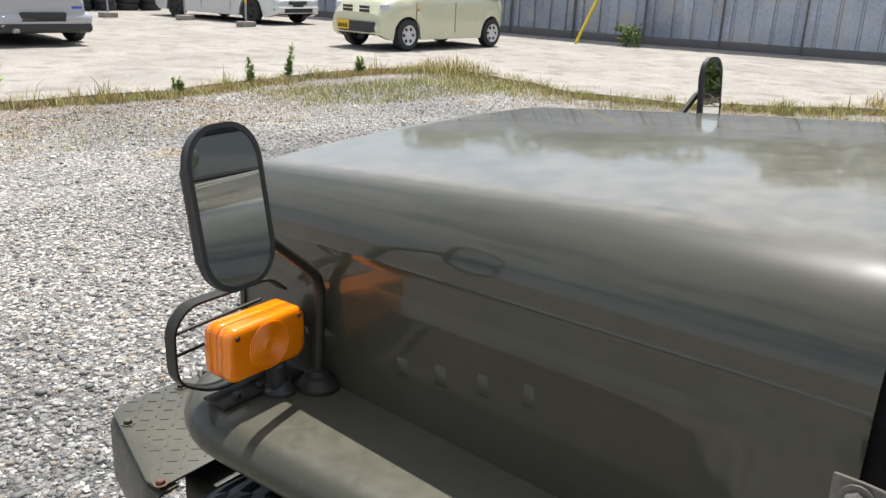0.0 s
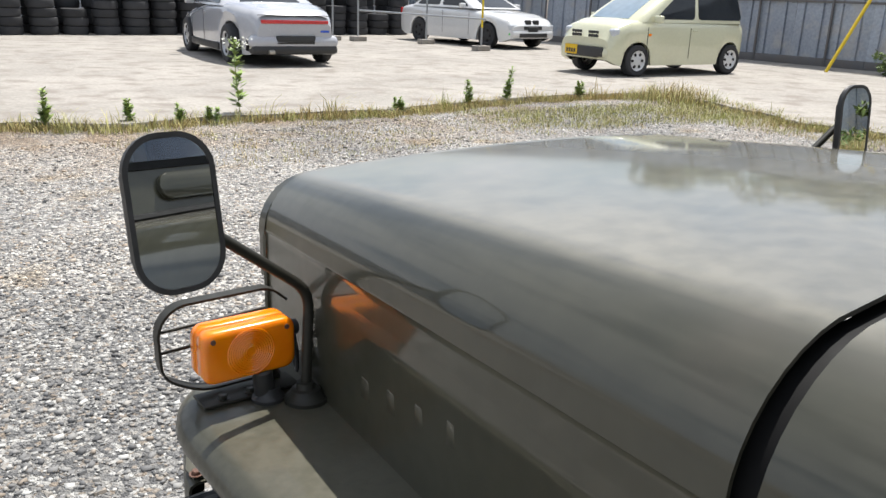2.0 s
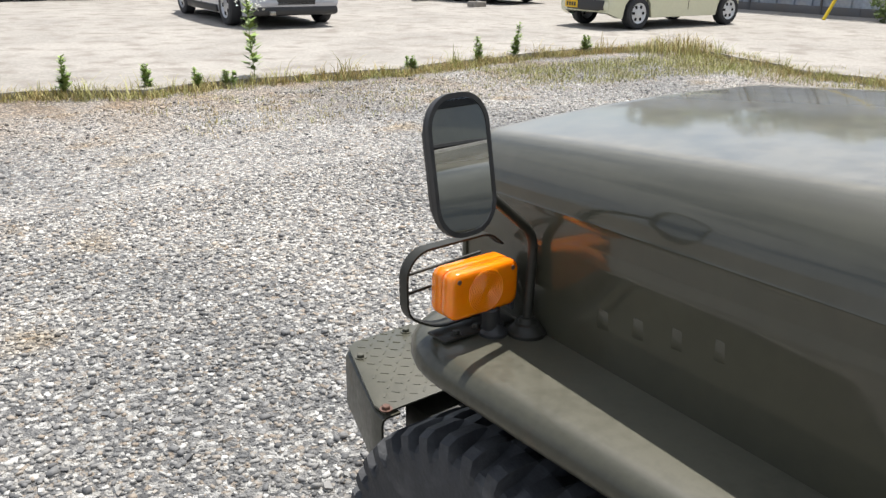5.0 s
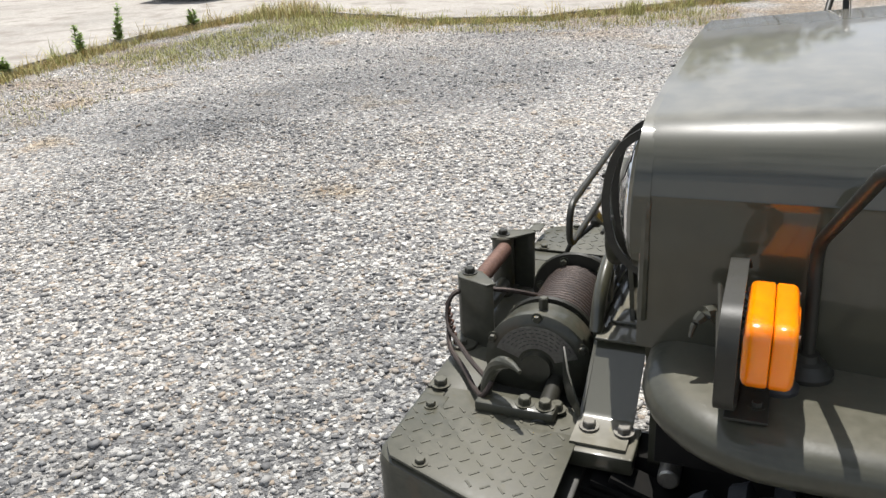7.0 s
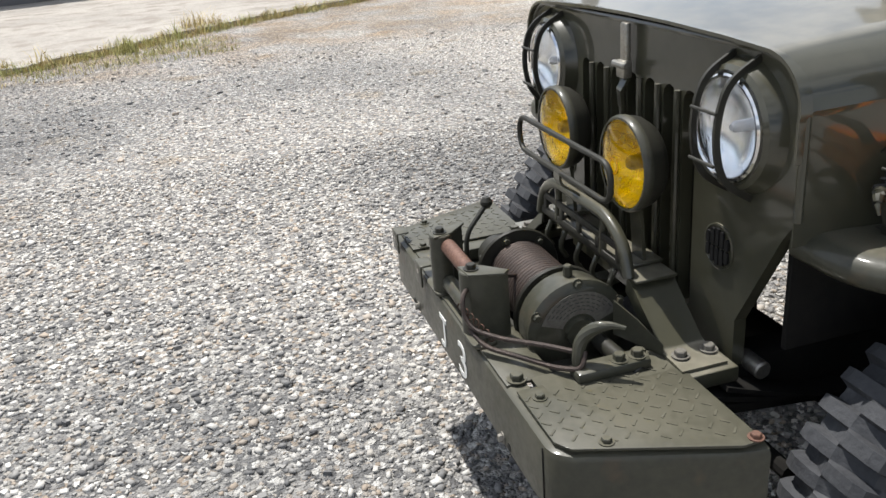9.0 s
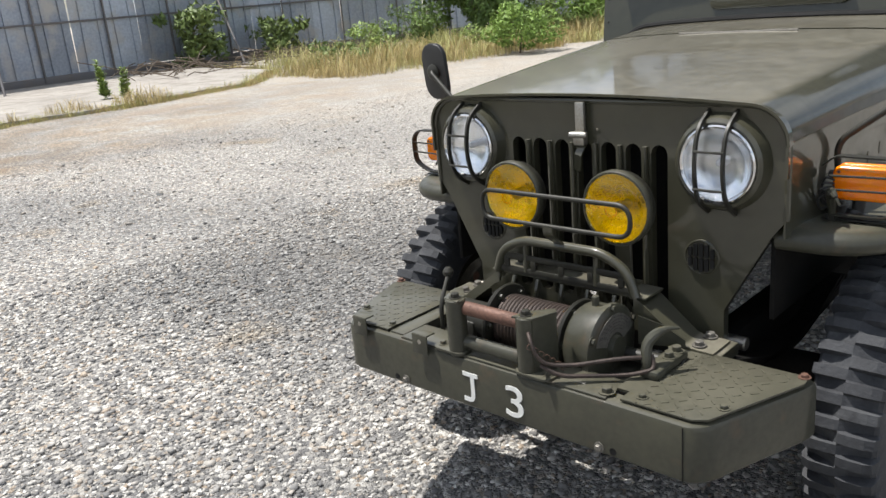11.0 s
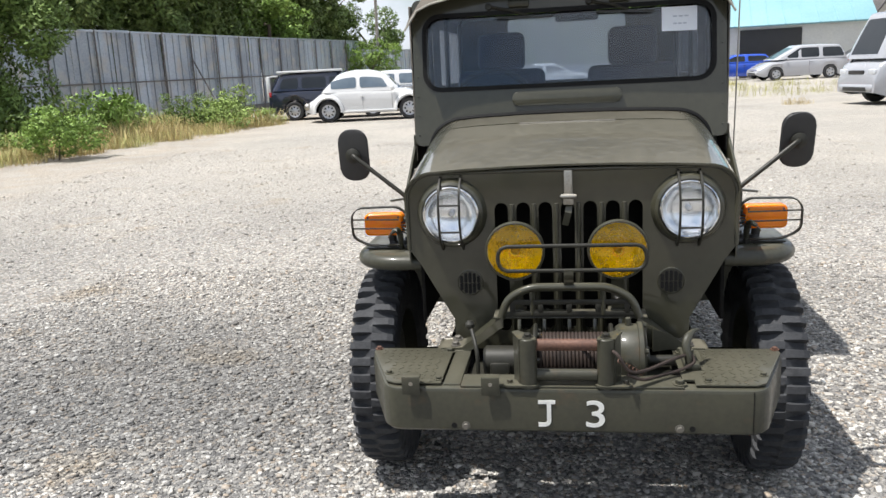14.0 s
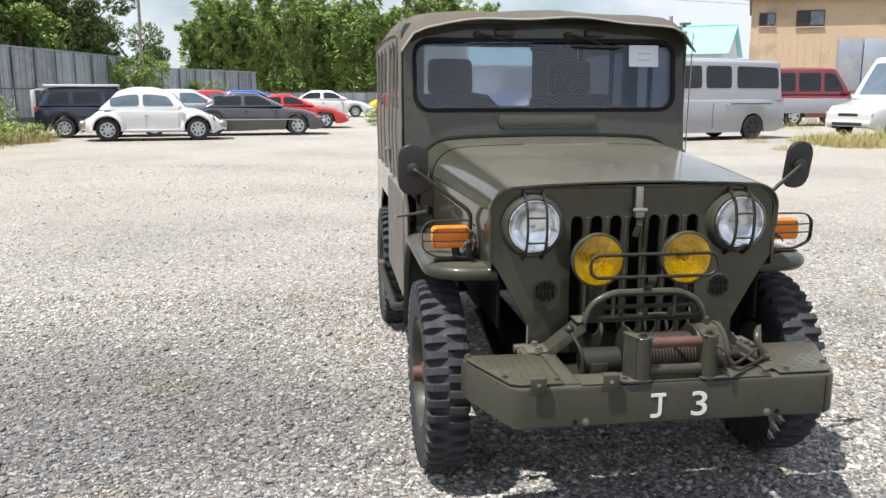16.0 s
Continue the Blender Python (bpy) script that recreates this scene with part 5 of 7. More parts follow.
stones("pebbles", 95000, in_box(-3.4, 2.3, -3.6, 3.2), lambda n: np.clip(rng.lognormal(-4.84, 0.4, n), 0.004, 0.019), "loose pale and dark grey pebbles")
stones("far_pebbles", 48000, ring_round, lambda n: np.clip(rng.lognormal(-4.62, 0.38, n), 0.005, 0.028), "loose pale and dark grey pebbles")


# ---- plants ----
def leaf_mat(name, c1, c2, s1=1.5):
    m = mat(name, c1, c2, s1=s1, s2=14, rough=(0.5, 0.7), spec=0.3, island=0.45)
    m.node_tree.nodes["Principled BSDF"].inputs["Transmission Weight"].default_value = 0.0
    m.node_tree.nodes["Principled BSDF"].inputs["Subsurface Weight"].default_value = 0.0
    return m


GRASS_DRY = leaf_mat("dry_grass", (0.46, 0.35, 0.16), (0.36, 0.3, 0.13))
LEAF_MID = leaf_mat("leaf_mid", (0.09, 0.15, 0.035), (0.14, 0.2, 0.05), 0.8)
WEED = leaf_mat("weed_green", (0.27, 0.35, 0.1), (0.2, 0.28, 0.075))
GRASS_GREEN = leaf_mat("green_grass", (0.31, 0.33, 0.1), (0.42, 0.37, 0.17))
LEAF = leaf_mat("leaf_green", (0.15, 0.25, 0.045), (0.2, 0.29, 0.06))
LEAF_DARK = leaf_mat("leaf_dark", (0.085, 0.135, 0.034), (0.14, 0.18, 0.05), 0.5)
LEAF_BAMBOO = leaf_mat("leaf_bamboo", (0.24, 0.32, 0.085), (0.15, 0.24, 0.055), 0.4)
BARK = mat("bark", (0.13, 0.1, 0.07), (0.08, 0.06, 0.045), s1=3, s2=30, rough=(0.8, 0.95), bump=0.5, bscale=18)
FLOWER = mat("white_flower", (0.75, 0.75, 0.68), rough=(0.6, 0.8))


def raw_mesh(name, verts, faces, material):
    """A mesh from arrays of points and of equal-sized faces."""
    me = bpy.data.meshes.new(name)
    faces = np.asarray(faces, dtype=np.int32)
    me.vertices.add(len(verts))
    me.vertices.foreach_set("co", np.asarray(verts, dtype=np.float32).ravel())
    me.loops.add(faces.size)
    me.loops.foreach_set("vertex_index", faces.ravel())
    me.polygons.add(len(faces))
    me.polygons.foreach_set("loop_start", np.arange(0, faces.size, faces.shape[1], dtype=np.int32))
    me.update(calc_edges=True)
    me.materials.append(material)
    return me


def blades(name, clumps, material, label, seed=0, kind="stuff", more=1.7):
    """Grass: thin bent blades in clumps of (x, y, z, radius, count, height)."""
    r = np.random.default_rng(seed)
    c = np.array(clumps, dtype=float)
    c = np.repeat(c, np.maximum(1, (c[:, 4] * more).astype(int)), axis=0)
    n = len(c)
    a, d, b = r.uniform(0, 6.283, n), c[:, 3] * np.sqrt(r.uniform(0, 1, n)), r.uniform(0, 6.283, n)
    base = np.stack([c[:, 0] + d * np.cos(a), c[:, 1] + d * np.sin(a), c[:, 2]], 1)
    hh = c[:, 5] * r.uniform(0.3, 1.15, n) * (1 - 0.45 * d / np.maximum(c[:, 3], 0.01))
    lean = (hh * r.uniform(0.1, 1.05, n))[:, None]
    way = np.stack([np.cos(b), np.sin(b), 0 * b], 1)
    side = np.stack([-np.sin(b), np.cos(b), 0 * b], 1) * (0.0025 + 0.007 * np.minimum(1.0, hh))[:, None]
    up = np.stack([0 * hh, 0 * hh, hh], 1)
    mid = base + way * lean * 0.3 + up * 0.6
    tip = base + way * lean + up * 0.97
    pts = np.stack([base - side, base + side, mid + side * 0.8, mid - side * 0.8, tip], 1).reshape(-1, 3)
    i = (np.arange(n) * 5)[:, None]
    tri = np.concatenate([i + [0, 1, 2], i + [0, 2, 3], i + [3, 2, 4]], 0)
    ob = new(name, raw_mesh(name, pts, tri, material))
    return tagged(ob, label, "grass", kind=kind)


def leaves(r, centre, radii, count, size, hollow=0.55):
    """Small folded leaves scattered through an uneven ellipsoid made of lumps."""
    m = 26
    where = r.uniform(-0.78, 0.78, (m, 3)) * (1, 1, 0.95)
    ks = r.uniform(0.16, 0.46, m)
    which = r.integers(m, size=count)
    d = r.normal(size=(count, 3))
    d /= np.linalg.norm(d, axis=1)[:, None]
    p = (where[which] + d * (ks[which] * r.uniform(hollow, 1.0, count) ** 0.5)[:, None]) * radii + centre
    u = r.normal(size=(count, 3))
    u /= np.linalg.norm(u, axis=1)[:, None]
    w = np.cross(u, d + (0.0, 0.0, 0.6))
    w /= np.maximum(np.linalg.norm(w, axis=1), 1e-6)[:, None]
    s = (size * r.uniform(0.55, 1.35, count))[:, None]
    q = np.cross(u, w) * s * 0.16
    pts = np.stack([p - u * s, p + w * s * 0.42 + q, p + u * s, p - w * s * 0.42 + q], 1).reshape(-1, 3)
    i = (np.arange(count) * 4)[:, None]
    return pts, np.concatenate([i + [0, 1, 2], i + [0, 2, 3]], 0)


def limb(bm, p, q, r0, r1):
    p, q = Vector(p), Vector(q)
    mid = (p + q) / 2 + Vector((0.04, -0.03, 0.05)) * (q - p).length
    rows = []
    for i, c in enumerate((p, mid, q)):
        rr = r0 + (r1 - r0) * i / 2
        rows.append([c + Vector((rr * math.cos(k * 1.0472), rr * math.sin(k * 1.0472), 0)) for k in range(6)])
    return loft(rows, bm, closed=True)


def plant(name, at, h, radii, count, size, material, label, category, seed, trunk=0.0, group=""):
    """A tree or shrub: a tapered stem with limbs, and a crown of single leaves."""
    r = np.random.default_rng(seed)
    root = thing(name, label, category, Matrix.Translation(at), group)
    bm = bmesh.new()
    tr = trunk or h * 0.018
    top = h - radii[2] * 0.9
    limb(bm, (0, 0, 0), (r.uniform(-0.1, 0.1) * h, r.uniform(-0.1, 0.1) * h, max(top, h * 0.3)), tr, tr * 0.6)
    for k in range(6):
        a = k * 1.05 + r.uniform(-0.4, 0.4)
        z0 = max(top, h * 0.3) * r.uniform(0.5, 1.0)
        limb(bm, (0, 0, z0), (math.cos(a) * radii[0] * 0.7, math.sin(a) * radii[1] * 0.7, z0 + radii[2] * r.uniform(0.3, 1.0)), tr * 0.5, tr * 0.15)
    part("trunk", bm, BARK, root)
    vs, fs = leaves(r, np.array((0, 0, h - radii[2])), np.array(radii), count, size)
    crown = new("crown", raw_mesh("crown", vs, fs, material))
    crown.parent = root
    return root


def bamboo(at, h, seed):
    """A clump of arching culms with drooping sprays of narrow leaves."""
    r = np.random.default_rng(seed)
    root = thing("bamboo", "tall feathery bamboo clump beyond the yard", "tree", Matrix.Translation(at), "bamboo grove")
    bm, pts = bmesh.new(), []
    for k in range(13):
        a, lean = r.uniform(0, 6.283), r.uniform(0.06, 0.3)
        foot = np.array((r.uniform(-1.1, 1.1), r.uniform(-1.0, 1.0), 0.0))
        ck = h * r.uniform(0.72, 1.08)
        way = np.array((math.cos(a), math.sin(a), 0.0))
        line = lambda t: foot + way * (ck * lean * t ** 2.4)[..., None] + np.array((0, 0, 1.0)) * (ck * (t - 0.1 * t ** 6))[..., None]
        limb(bm, foot, line(np.array(0.85)), 0.045, 0.02)
        n = 900
        spray = r.integers(26, size=n)
        off = r.normal(size=(26, 3))[spray] * (0.42, 0.42, 0.2) + r.normal(size=(n, 3)) * 0.16
        t = np.clip(0.2 + 0.8 * (spray + 0.5) / 26 + r.normal(size=n) * 0.02, 0.1, 1.02)
        p = line(t) + off * (1.35 - 0.8 * t)[:, None]
        d = off * (1, 1, 0.3) + r.normal(size=(n, 3)) * 0.15 + (0, 0, -0.25)
        d /= np.linalg.norm(d, axis=1)[:, None]
        w = np.cross(d, r.normal(size=(n, 3)))
        w /= np.linalg.norm(w, axis=1)[:, None]
        s = (0.18 * r.uniform(0.6, 1.4, n))[:, None]
        pts.append(np.stack([p - d * s, p + w * s * 0.3, p + d * s, p - w * s * 0.3], 1))
    tagged(part("trunk", bm, BARK, root), kind="stuff")
    pts = np.concatenate(pts)
    i = (np.arange(len(pts)) * 4)[:, None]
    crown = new("crown", raw_mesh("crown", pts.reshape(-1, 3), np.concatenate([i + [0, 1, 2], i + [0, 2, 3]], 0), LEAF_BAMBOO))
    crown.parent = root
    return root


def weed(at, h, seed, flowers=False, dense=1.0):
    r = random.Random(seed)
    root = thing("weed", "tall green weed with white flower heads" if flowers else "leafy green weed at the concrete edge", "weed", Matrix.Translation(at), "weeds along the concrete edge")
    bm, lf = bmesh.new(), bmesh.new()
    stems = 1 if flowers else r.randint(2, 4)
    for s in range(stems):
        x0, y0 = (r.uniform(-0.06, 0.06), r.uniform(-0.06, 0.06)) if stems > 1 else (0, 0)
        lean = Vector((r.uniform(-0.12, 0.12), r.uniform(-0.12, 0.12), 1)) * h * (1 if stems == 1 else r.uniform(0.6, 1))
        tube([(x0, y0, 0), Vector((x0, y0, 0)) + lean * 0.5 + Vector((0.01, 0, 0)), Vector((x0, y0, 0)) + lean], 0.005, 5, bm=bm)
        for k in range(int(74 * dense)):
            t = r.uniform(0.12, 0.98)
            p = Vector((x0, y0, 0)) + lean * t
            a = r.uniform(0, 6.283)
            ln = r.uniform(0.06, 0.125) * (1.2 - 0.65 * t) * (h / 0.5) ** 0.5
            d = Vector((math.cos(a), math.sin(a), r.uniform(0.1, 0.8))).normalized() * ln
            w = Vector((-math.sin(a), math.cos(a), 0)) * ln * 0.27
            v = [lf.verts.new(q) for q in (p, p + d * 0.5 + w, p + d, p + d * 0.5 - w)]
            lf.faces.new(v)
    part("stem", bm, WEED, root)
    part("leaves", lf, WEED, root)
    if flowers:
        fl = bmesh.new()
        for k in range(46):
            p = Vector((r.gauss(0, 0.06), r.gauss(0, 0.06), h * (0.93 + r.uniform(-0.06, 0.08))))
            lathe([(0, 0.004), (0.012, 0.0), (0.0, -0.006)], 6, Matrix.Translation(p) @ pose(0, 0, 0, r.uniform(-40, 40), r.uniform(-40, 40), 0), bm=fl)
        tagged(part("flower_heads", fl, FLOWER, root), kind="stuff")
    return root


# fringe of dry and green grass along the concrete edge
rnd = random.Random(11)
dry, green = [], []
for (ax, ay), (bx, by) in zip(EDGE[1:], EDGE[2:]):
    k = max(2, int(math.hypot(bx - ax, by - ay) / 0.045))
    for i in range(k):
        x, y = ax + (bx - ax) * i / k + rnd.uniform(-0.12, 0.12), ay + (by - ay) * i / k + rnd.uniform(-0.02, 0.2)
        (dry if rnd.random() < 0.5 else green).append((x, y, 0, rnd.uniform(0.06, 0.2), rnd.randint(8, 30), rnd.uniform(0.07, 0.2) * (1 + 0.9 * (rnd.random() < 0.12))))
# short dense turf that hides the slab's edge
for (ax, ay), (bx, by) in zip(EDGE[1:], EDGE[2:]):
    for i in range(int(math.hypot(bx - ax, by - ay) / 0.035)):
        t = rnd.random()
        bare = noise.noise((ax + (bx - ax) * t, ay + (by - ay) * t, 3.0)) > 0.35
        if not bare:
            x, y = ax + (bx - ax) * t + rnd.uniform(-0.2, 0.2), ay + (by - ay) * t + rnd.uniform(-0.1, 0.3)
            (dry if rnd.random() < 0.62 else green).append((x, y, 0.01, rnd.uniform(0.08, 0.22), rnd.randint(10, 24), rnd.uniform(0.05, 0.13)))
for _ in range(520):
    t = rnd.random()
    x, y = -9.0 + 3.8 * t + rnd.uniform(-0.4, 0.4), -6.0 + 1.5 * rnd.random() - 0.6 * t
    green.append((x, y, 0, 0.16, 8, rnd.uniform(0.05, 0.13)))
    x, y = -8.3 + rnd.uniform(-0.5, 0.9), -5.6 + 5.2 * t
    (green if rnd.random() < 0.7 else dry).append((x - 1.4 * max(0, t - 0.55), y, 0, 0.15, 7, rnd.uniform(0.05, 0.14)))
for _ in range(260):
    x = rnd.uniform(-6.5, -1.0)
    (green if rnd.random() < 0.5 else dry).append((x, -6.0 + rnd.uniform(-0.5, 1.2), 0, 0.12, 6, rnd.uniform(0.04, 0.08)))
dry.append((-8.9, -6.35, 0.0, 0.5, 300, 0.34))
green.append((-8.6, -6.3, 0.0, 0.6, 200, 0.3))
green.append((-8.9, -1.55, 0.0, 0.14, 110, 0.26))
dry += [(-10.3, -0.65, 0, 0.3, 160, 0.34), (-12.3, 5.2, 0, 0.5, 260, 0.4), (-12.5, 4.0, 0, 0.4, 140, 0.35)]
# strip of long dry grass along the side wall
for _ in range(260):
    t = rnd.random()
    x, y = -11.6 + 2.2 * t + rnd.uniform(-1.6, 0.9), 8.3 + 13.5 * t + rnd.uniform(-0.4, 0.6)
    (dry if rnd.random() < 0.66 else green).append((x, y, 0, rnd.uniform(0.3, 0.6), rnd.randint(40, 110), rnd.choice((0.12, 0.2, 0.3, 0.42, 0.65))))
for _ in range(200):
    t = rnd.random()
    green.append((-14.2 + 3.0 * t + rnd.uniform(-2.0, 1.2), 10.0 + 14.0 * t + rnd.uniform(-0.5, 0.8), 0, 0.5, 44, rnd.uniform(0.3, 0.8)))
# rough verge beyond the parked van
for _ in range(90):
    x, y = rnd.uniform(4, 26), rnd.uniform(24, 36)
    green.append((x, y, 0, 0.7, 30, rnd.uniform(0.3, 0.7)))
for _ in range(170):
    x, y = 5.3 + rnd.uniform(-2.3, 2.3), rnd.uniform(37.2, 42.0)
    (green if rnd.random() < 0.8 else dry).append((x, y, 0, 0.6, 60, rnd.uniform(0.3, 0.7)))
for _ in range(130):
    x, y = rnd.uniform(11.6, 18), rnd.uniform(15.8, 18.8)
    (green if rnd.random() < 0.72 else dry).append((x, y, 0, rnd.uniform(0.25, 0.6), 90, rnd.uniform(0.2, 0.45) + 0.11 * max(0.0, x - 13)))
for x, y in ((9.8, 15.5), (12.0, 16.4), (10.6, 18.4), (6.2, 21.0), (13.5, 15.0)):
    dry.append((x, y, 0, 0.4, 90, 0.28))
blades("dry_grass", dry, GRASS_DRY, "dry straw-coloured grass tufts", 1)
blades("green_grass", green, GRASS_GREEN, "short green grass tufts", 2)
for k, (x, y, h, fl) in enumerate(((-2.62, -7.2, 0.82, True), (-5.5, -6.95, 0.36, False), (-6.3, -7.1, 0.46, False), (-1.45, -7.1, 0.3, False), (-0.68, -7.3, 0.42, False), (-4.4, -6.8, 0.2, False),
                                   (-0.3, -8.4, 0.4, False), (-7.6, -7.0, 0.3, False), (-1.9, -7.0, 0.22, False), (-2.2, -6.95, 0.2, False), (-13.6, 5.2, 0.75, False), (-13.3, 5.4, 0.6, False))):
    weed((x, y, 0.02), h, k, fl, 1.6 if h > 0.5 else 1.0)
plant("bush", (-13.9, 16.0, 0), 4.7, (2.0, 1.7, 2.35), 30000, 0.07, LEAF_MID, "dense dark climber over a tall shrub by the wall", "bush", 3)
plant("bush", (-9.9, 12.6, 0), 1.1, (0.85, 0.7, 0.55), 4500, 0.04, LEAF, "low bright green shrub in dry grass", "bush", 4)
plant("bush", (-19.0, 10.4, 0), 1.6, (1.2, 0.8, 0.8), 1500, 0.1, LEAF_DARK, "dark shrub against the metal wall", "bush", 5)
plant("bush", (-18.9, 13.0, 0), 1.2, (0.9, 0.7, 0.6), 900, 0.1, LEAF_DARK, "small dark shrub against the metal wall", "bush", 6)
plant("bush", (-12.2, 18.5, 0), 1.3, (1.1, 0.7, 0.65), 1300, 0.08, LEAF, "green shrub beside the metal wall", "bush", 7)
plant("bush", (-13.6, 21.5, 0), 1.2, (1.0, 0.7, 0.6), 1000, 0.08, LEAF, "green shrub beside the metal wall", "bush", 8)
plant("bush", (-11.0, 45.0, 0), 3.3, (1.9, 1.2, 1.6), 6000, 0.085, LEAF, "bright green shrub against the metal wall", "bush", 9)
plant("bush", (8.3, 50.6, 0), 2.9, (0.95, 0.9, 1.35), 5000, 0.085, LEAF, "green shrub at the corner of a white shed", "bush", 12)
plant("bush", (-8.6, 52.0, 0), 2.3, (2.0, 1.2, 1.1), 4500, 0.085, LEAF, "green shrub against the metal wall", "bush", 10)
for k, (x, y, h) in enumerate(((-9.6, 20.4, 0.9), (-10.2, 22.0, 1.0), (-9.2, 21.6, 0.5), (2.6, 30.0, 0.8), (3.6, 31.0, 1.0), (1.6, 31.5, 0.7))):
    plant("bush", (x, y, 0), h, (0.9, 0.7, h * 0.5), 1400, 0.05, WEED, "rough green weeds beside parked cars", "bush", 40 + k, 0.0, "weeds by the cars")
for k in range(12):
    t = k / 11
    plant("bush", (-13.6 + 3.4 * t + 0.5 * math.sin(5 * k), 10.6 + 13 * t, 0), 0.55 + 0.35 * (k % 3), (0.7, 0.6, 0.32 + 0.12 * (k % 3)), 1300, 0.045, WEED if k % 2 else LEAF_MID, "green scrub among dry grass by the wall", "bush", 60 + k, 0.0, "scrub along the wall")
# ---- sheet-metal wall round the yard ----
SHEET = mat("galvanised_sheet", (0.4, 0.44, 0.5), (0.28, 0.31, 0.36), s1=0.8, s2=16, rough=(0.35, 0.6), metal=0.45, bump=0.1, bscale=5, obj=0.22,
            dirt=(0.42, 0.4, 0.38), dirt_s=1.9, dirt_at=(0.5, 0.72))
FRAME_STEEL = mat("rusty_frame_steel", (0.13, 0.133, 0.142), (0.165, 0.145, 0.13), s1=2, s2=30, rough=(0.6, 0.8), metal=0.3)
WALL = [(-17.2, -25.0), (-17.6, -8.0), (-19.9, 4.0), (-20.0, 13.0), (-15.5, 24.0), (-13.7, 36.0), (-11.8, 46.0), (-5.6, 60.0), (-2.0, 64.0), (14.0, 66.0)]


def sheet_panel():
    """A sheet 0.9 m wide with two pressed ribs, standing on its edge."""
    prof = [(0, 0), (0.19, 0), (0.205, 0.042), (0.255, 0.042), (0.27, 0), (0.64, 0), (0.655, 0.042), (0.705, 0.042), (0.72, 0), (0.9, 0)]
    bm = loft([[(x, y, z) for x, y in prof] for z in (0.22, 1.5, 3.0)])
    thick(bm, 0.003)
    return mesh_of("sheet_panel", bm, SHEET)


PANEL = sheet_panel()
POST = mesh_of("post", box((0.045, 0.05, 3.02), (0, 0.06, 1.51), 0.006), FRAME_STEEL)


def metal_wall(name, points, label, height=1.0):
    wall = new(name)
    tagged(wall, label, "wall", kind="structure")
    count, wob = 0, random.Random(len(points))
    for (ax, ay), (bx, by) in zip(points, points[1:]):
        ln = math.hypot(bx - ax, by - ay)
        turn = math.degrees(math.atan2(by - ay, bx - ax))
        n = max(1, round(ln / 0.9))
        for i in range(n):
            t = i / n
            x, y = ax + (bx - ax) * t, ay + (by - ay) * t
            o = new("sheet_panel", PANEL)
            o.parent = wall
            o.matrix_basis = pose(x, y, wob.uniform(-0.02, 0.02), wob.uniform(-0.7, 0.7), wob.uniform(-0.5, 0.5), turn + wob.uniform(-1.2, 1.2)) @ Matrix.Diagonal((ln / n / 0.9, 1, height * wob.uniform(0.985, 1.015), 1))
            if count % 2 == 0:
                o = new("post", POST)
                o.parent = wall
                o.matrix_basis = pose(x, y, 0, 0, 0, turn + 180) @ Matrix.Diagonal((1, 1, height, 1))
            count += 1
        for z, s in ((1.38 * height, 0.05), (3.0 * height, 0.07)):
            bm = box((ln, 0.05, s), (ln / 2, -0.045, z), 0.005)
            o = part("rail", bm, FRAME_STEEL if z < 2 else SHEET, wall)
            o.matrix_basis = pose(ax, ay, 0, 0, 0, turn)
        bm = box((ln, 0.12, 0.24), (ln / 2, 0, 0.12), 0.01)
        o = part("footing", bm, FRAME_STEEL, wall)
        o.matrix_basis = pose(ax, ay, 0, 0, 0, turn)
    return wall


metal_wall("wall_west", WALL[:7], "tall grey corrugated sheet-metal yard wall", 1.07)
metal_wall("wall_bend", WALL[6:8], "grey sheet-metal wall running towards the far corner", 0.9)
metal_wall("wall_far", WALL[7:], "low grey sheet-metal wall at the far end of the yard", 0.42)
metal_wall("wall_south", [(-17.2, -25.0), (16.0, -25.0)], "dark grey sheet-metal wall behind the tyre stacks", 1.1)
# raking props against the wall
for k, (x, y, tx, ty, z) in enumerate(((-17.9, 5.0, -19.8, 5.6, 2.6), (-17.7, 11.0, -19.9, 11.6, 2.6), (-14.6, 21.2, -16.4, 21.9, 2.4), (-13.3, 29.0, -14.7, 29.6, 2.4))):
    prop = new("wall_prop", mesh_of("wall_prop", cyl(0.03, (x, y, 0), (tx, ty, z), 10), FRAME_STEEL))
    tagged(prop, "thin steel prop leaning on the metal wall", "prop", "props along the wall")
YELLOW = mat("yellow_paint", (0.75, 0.55, 0.02), (0.6, 0.42, 0.02), rough=(0.5, 0.65))
for x, y, tx, ty, z in ((-16.0, -8.0, -17.3, -7.5, 2.6),):
    prop = new("yellow_prop", mesh_of("yellow_prop", cyl(0.035, (x, y, 0.06), (tx, ty, z), 12), YELLOW))
    tagged(prop, "yellow painted pole leaning on the metal wall", "pole")
plant("bush", (-16.6, -6.9, 0.0), 0.55, (0.45, 0.35, 0.28), 500, 0.05, LEAF_DARK, "small weed clump at the foot of the wall", "bush", 31)

# dead branches and brush piled by the wall
bm = bmesh.new()
rnd = random.Random(8)
for k in range(130):
    t = rnd.random()
    p = Vector((-17.6 + rnd.uniform(-1.2, 1.6), 7.5 + 6 * t, rnd.uniform(0.02, 0.25)))
    a = rnd.uniform(0, 6.28)
    q = p + Vector((math.cos(a), math.sin(a), rnd.uniform(-0.1, 0.35))) * rnd.uniform(0.4, 1.2)
    tube([p, (p + q) / 2 + Vector((0, 0, rnd.uniform(0, 0.1))), q], 0.012, 5, bm=bm)
tagged(new("brushwood", mesh_of("brushwood", bm, BARK)), "heap of dead brown branches by the wall", "branches", kind="stuff")

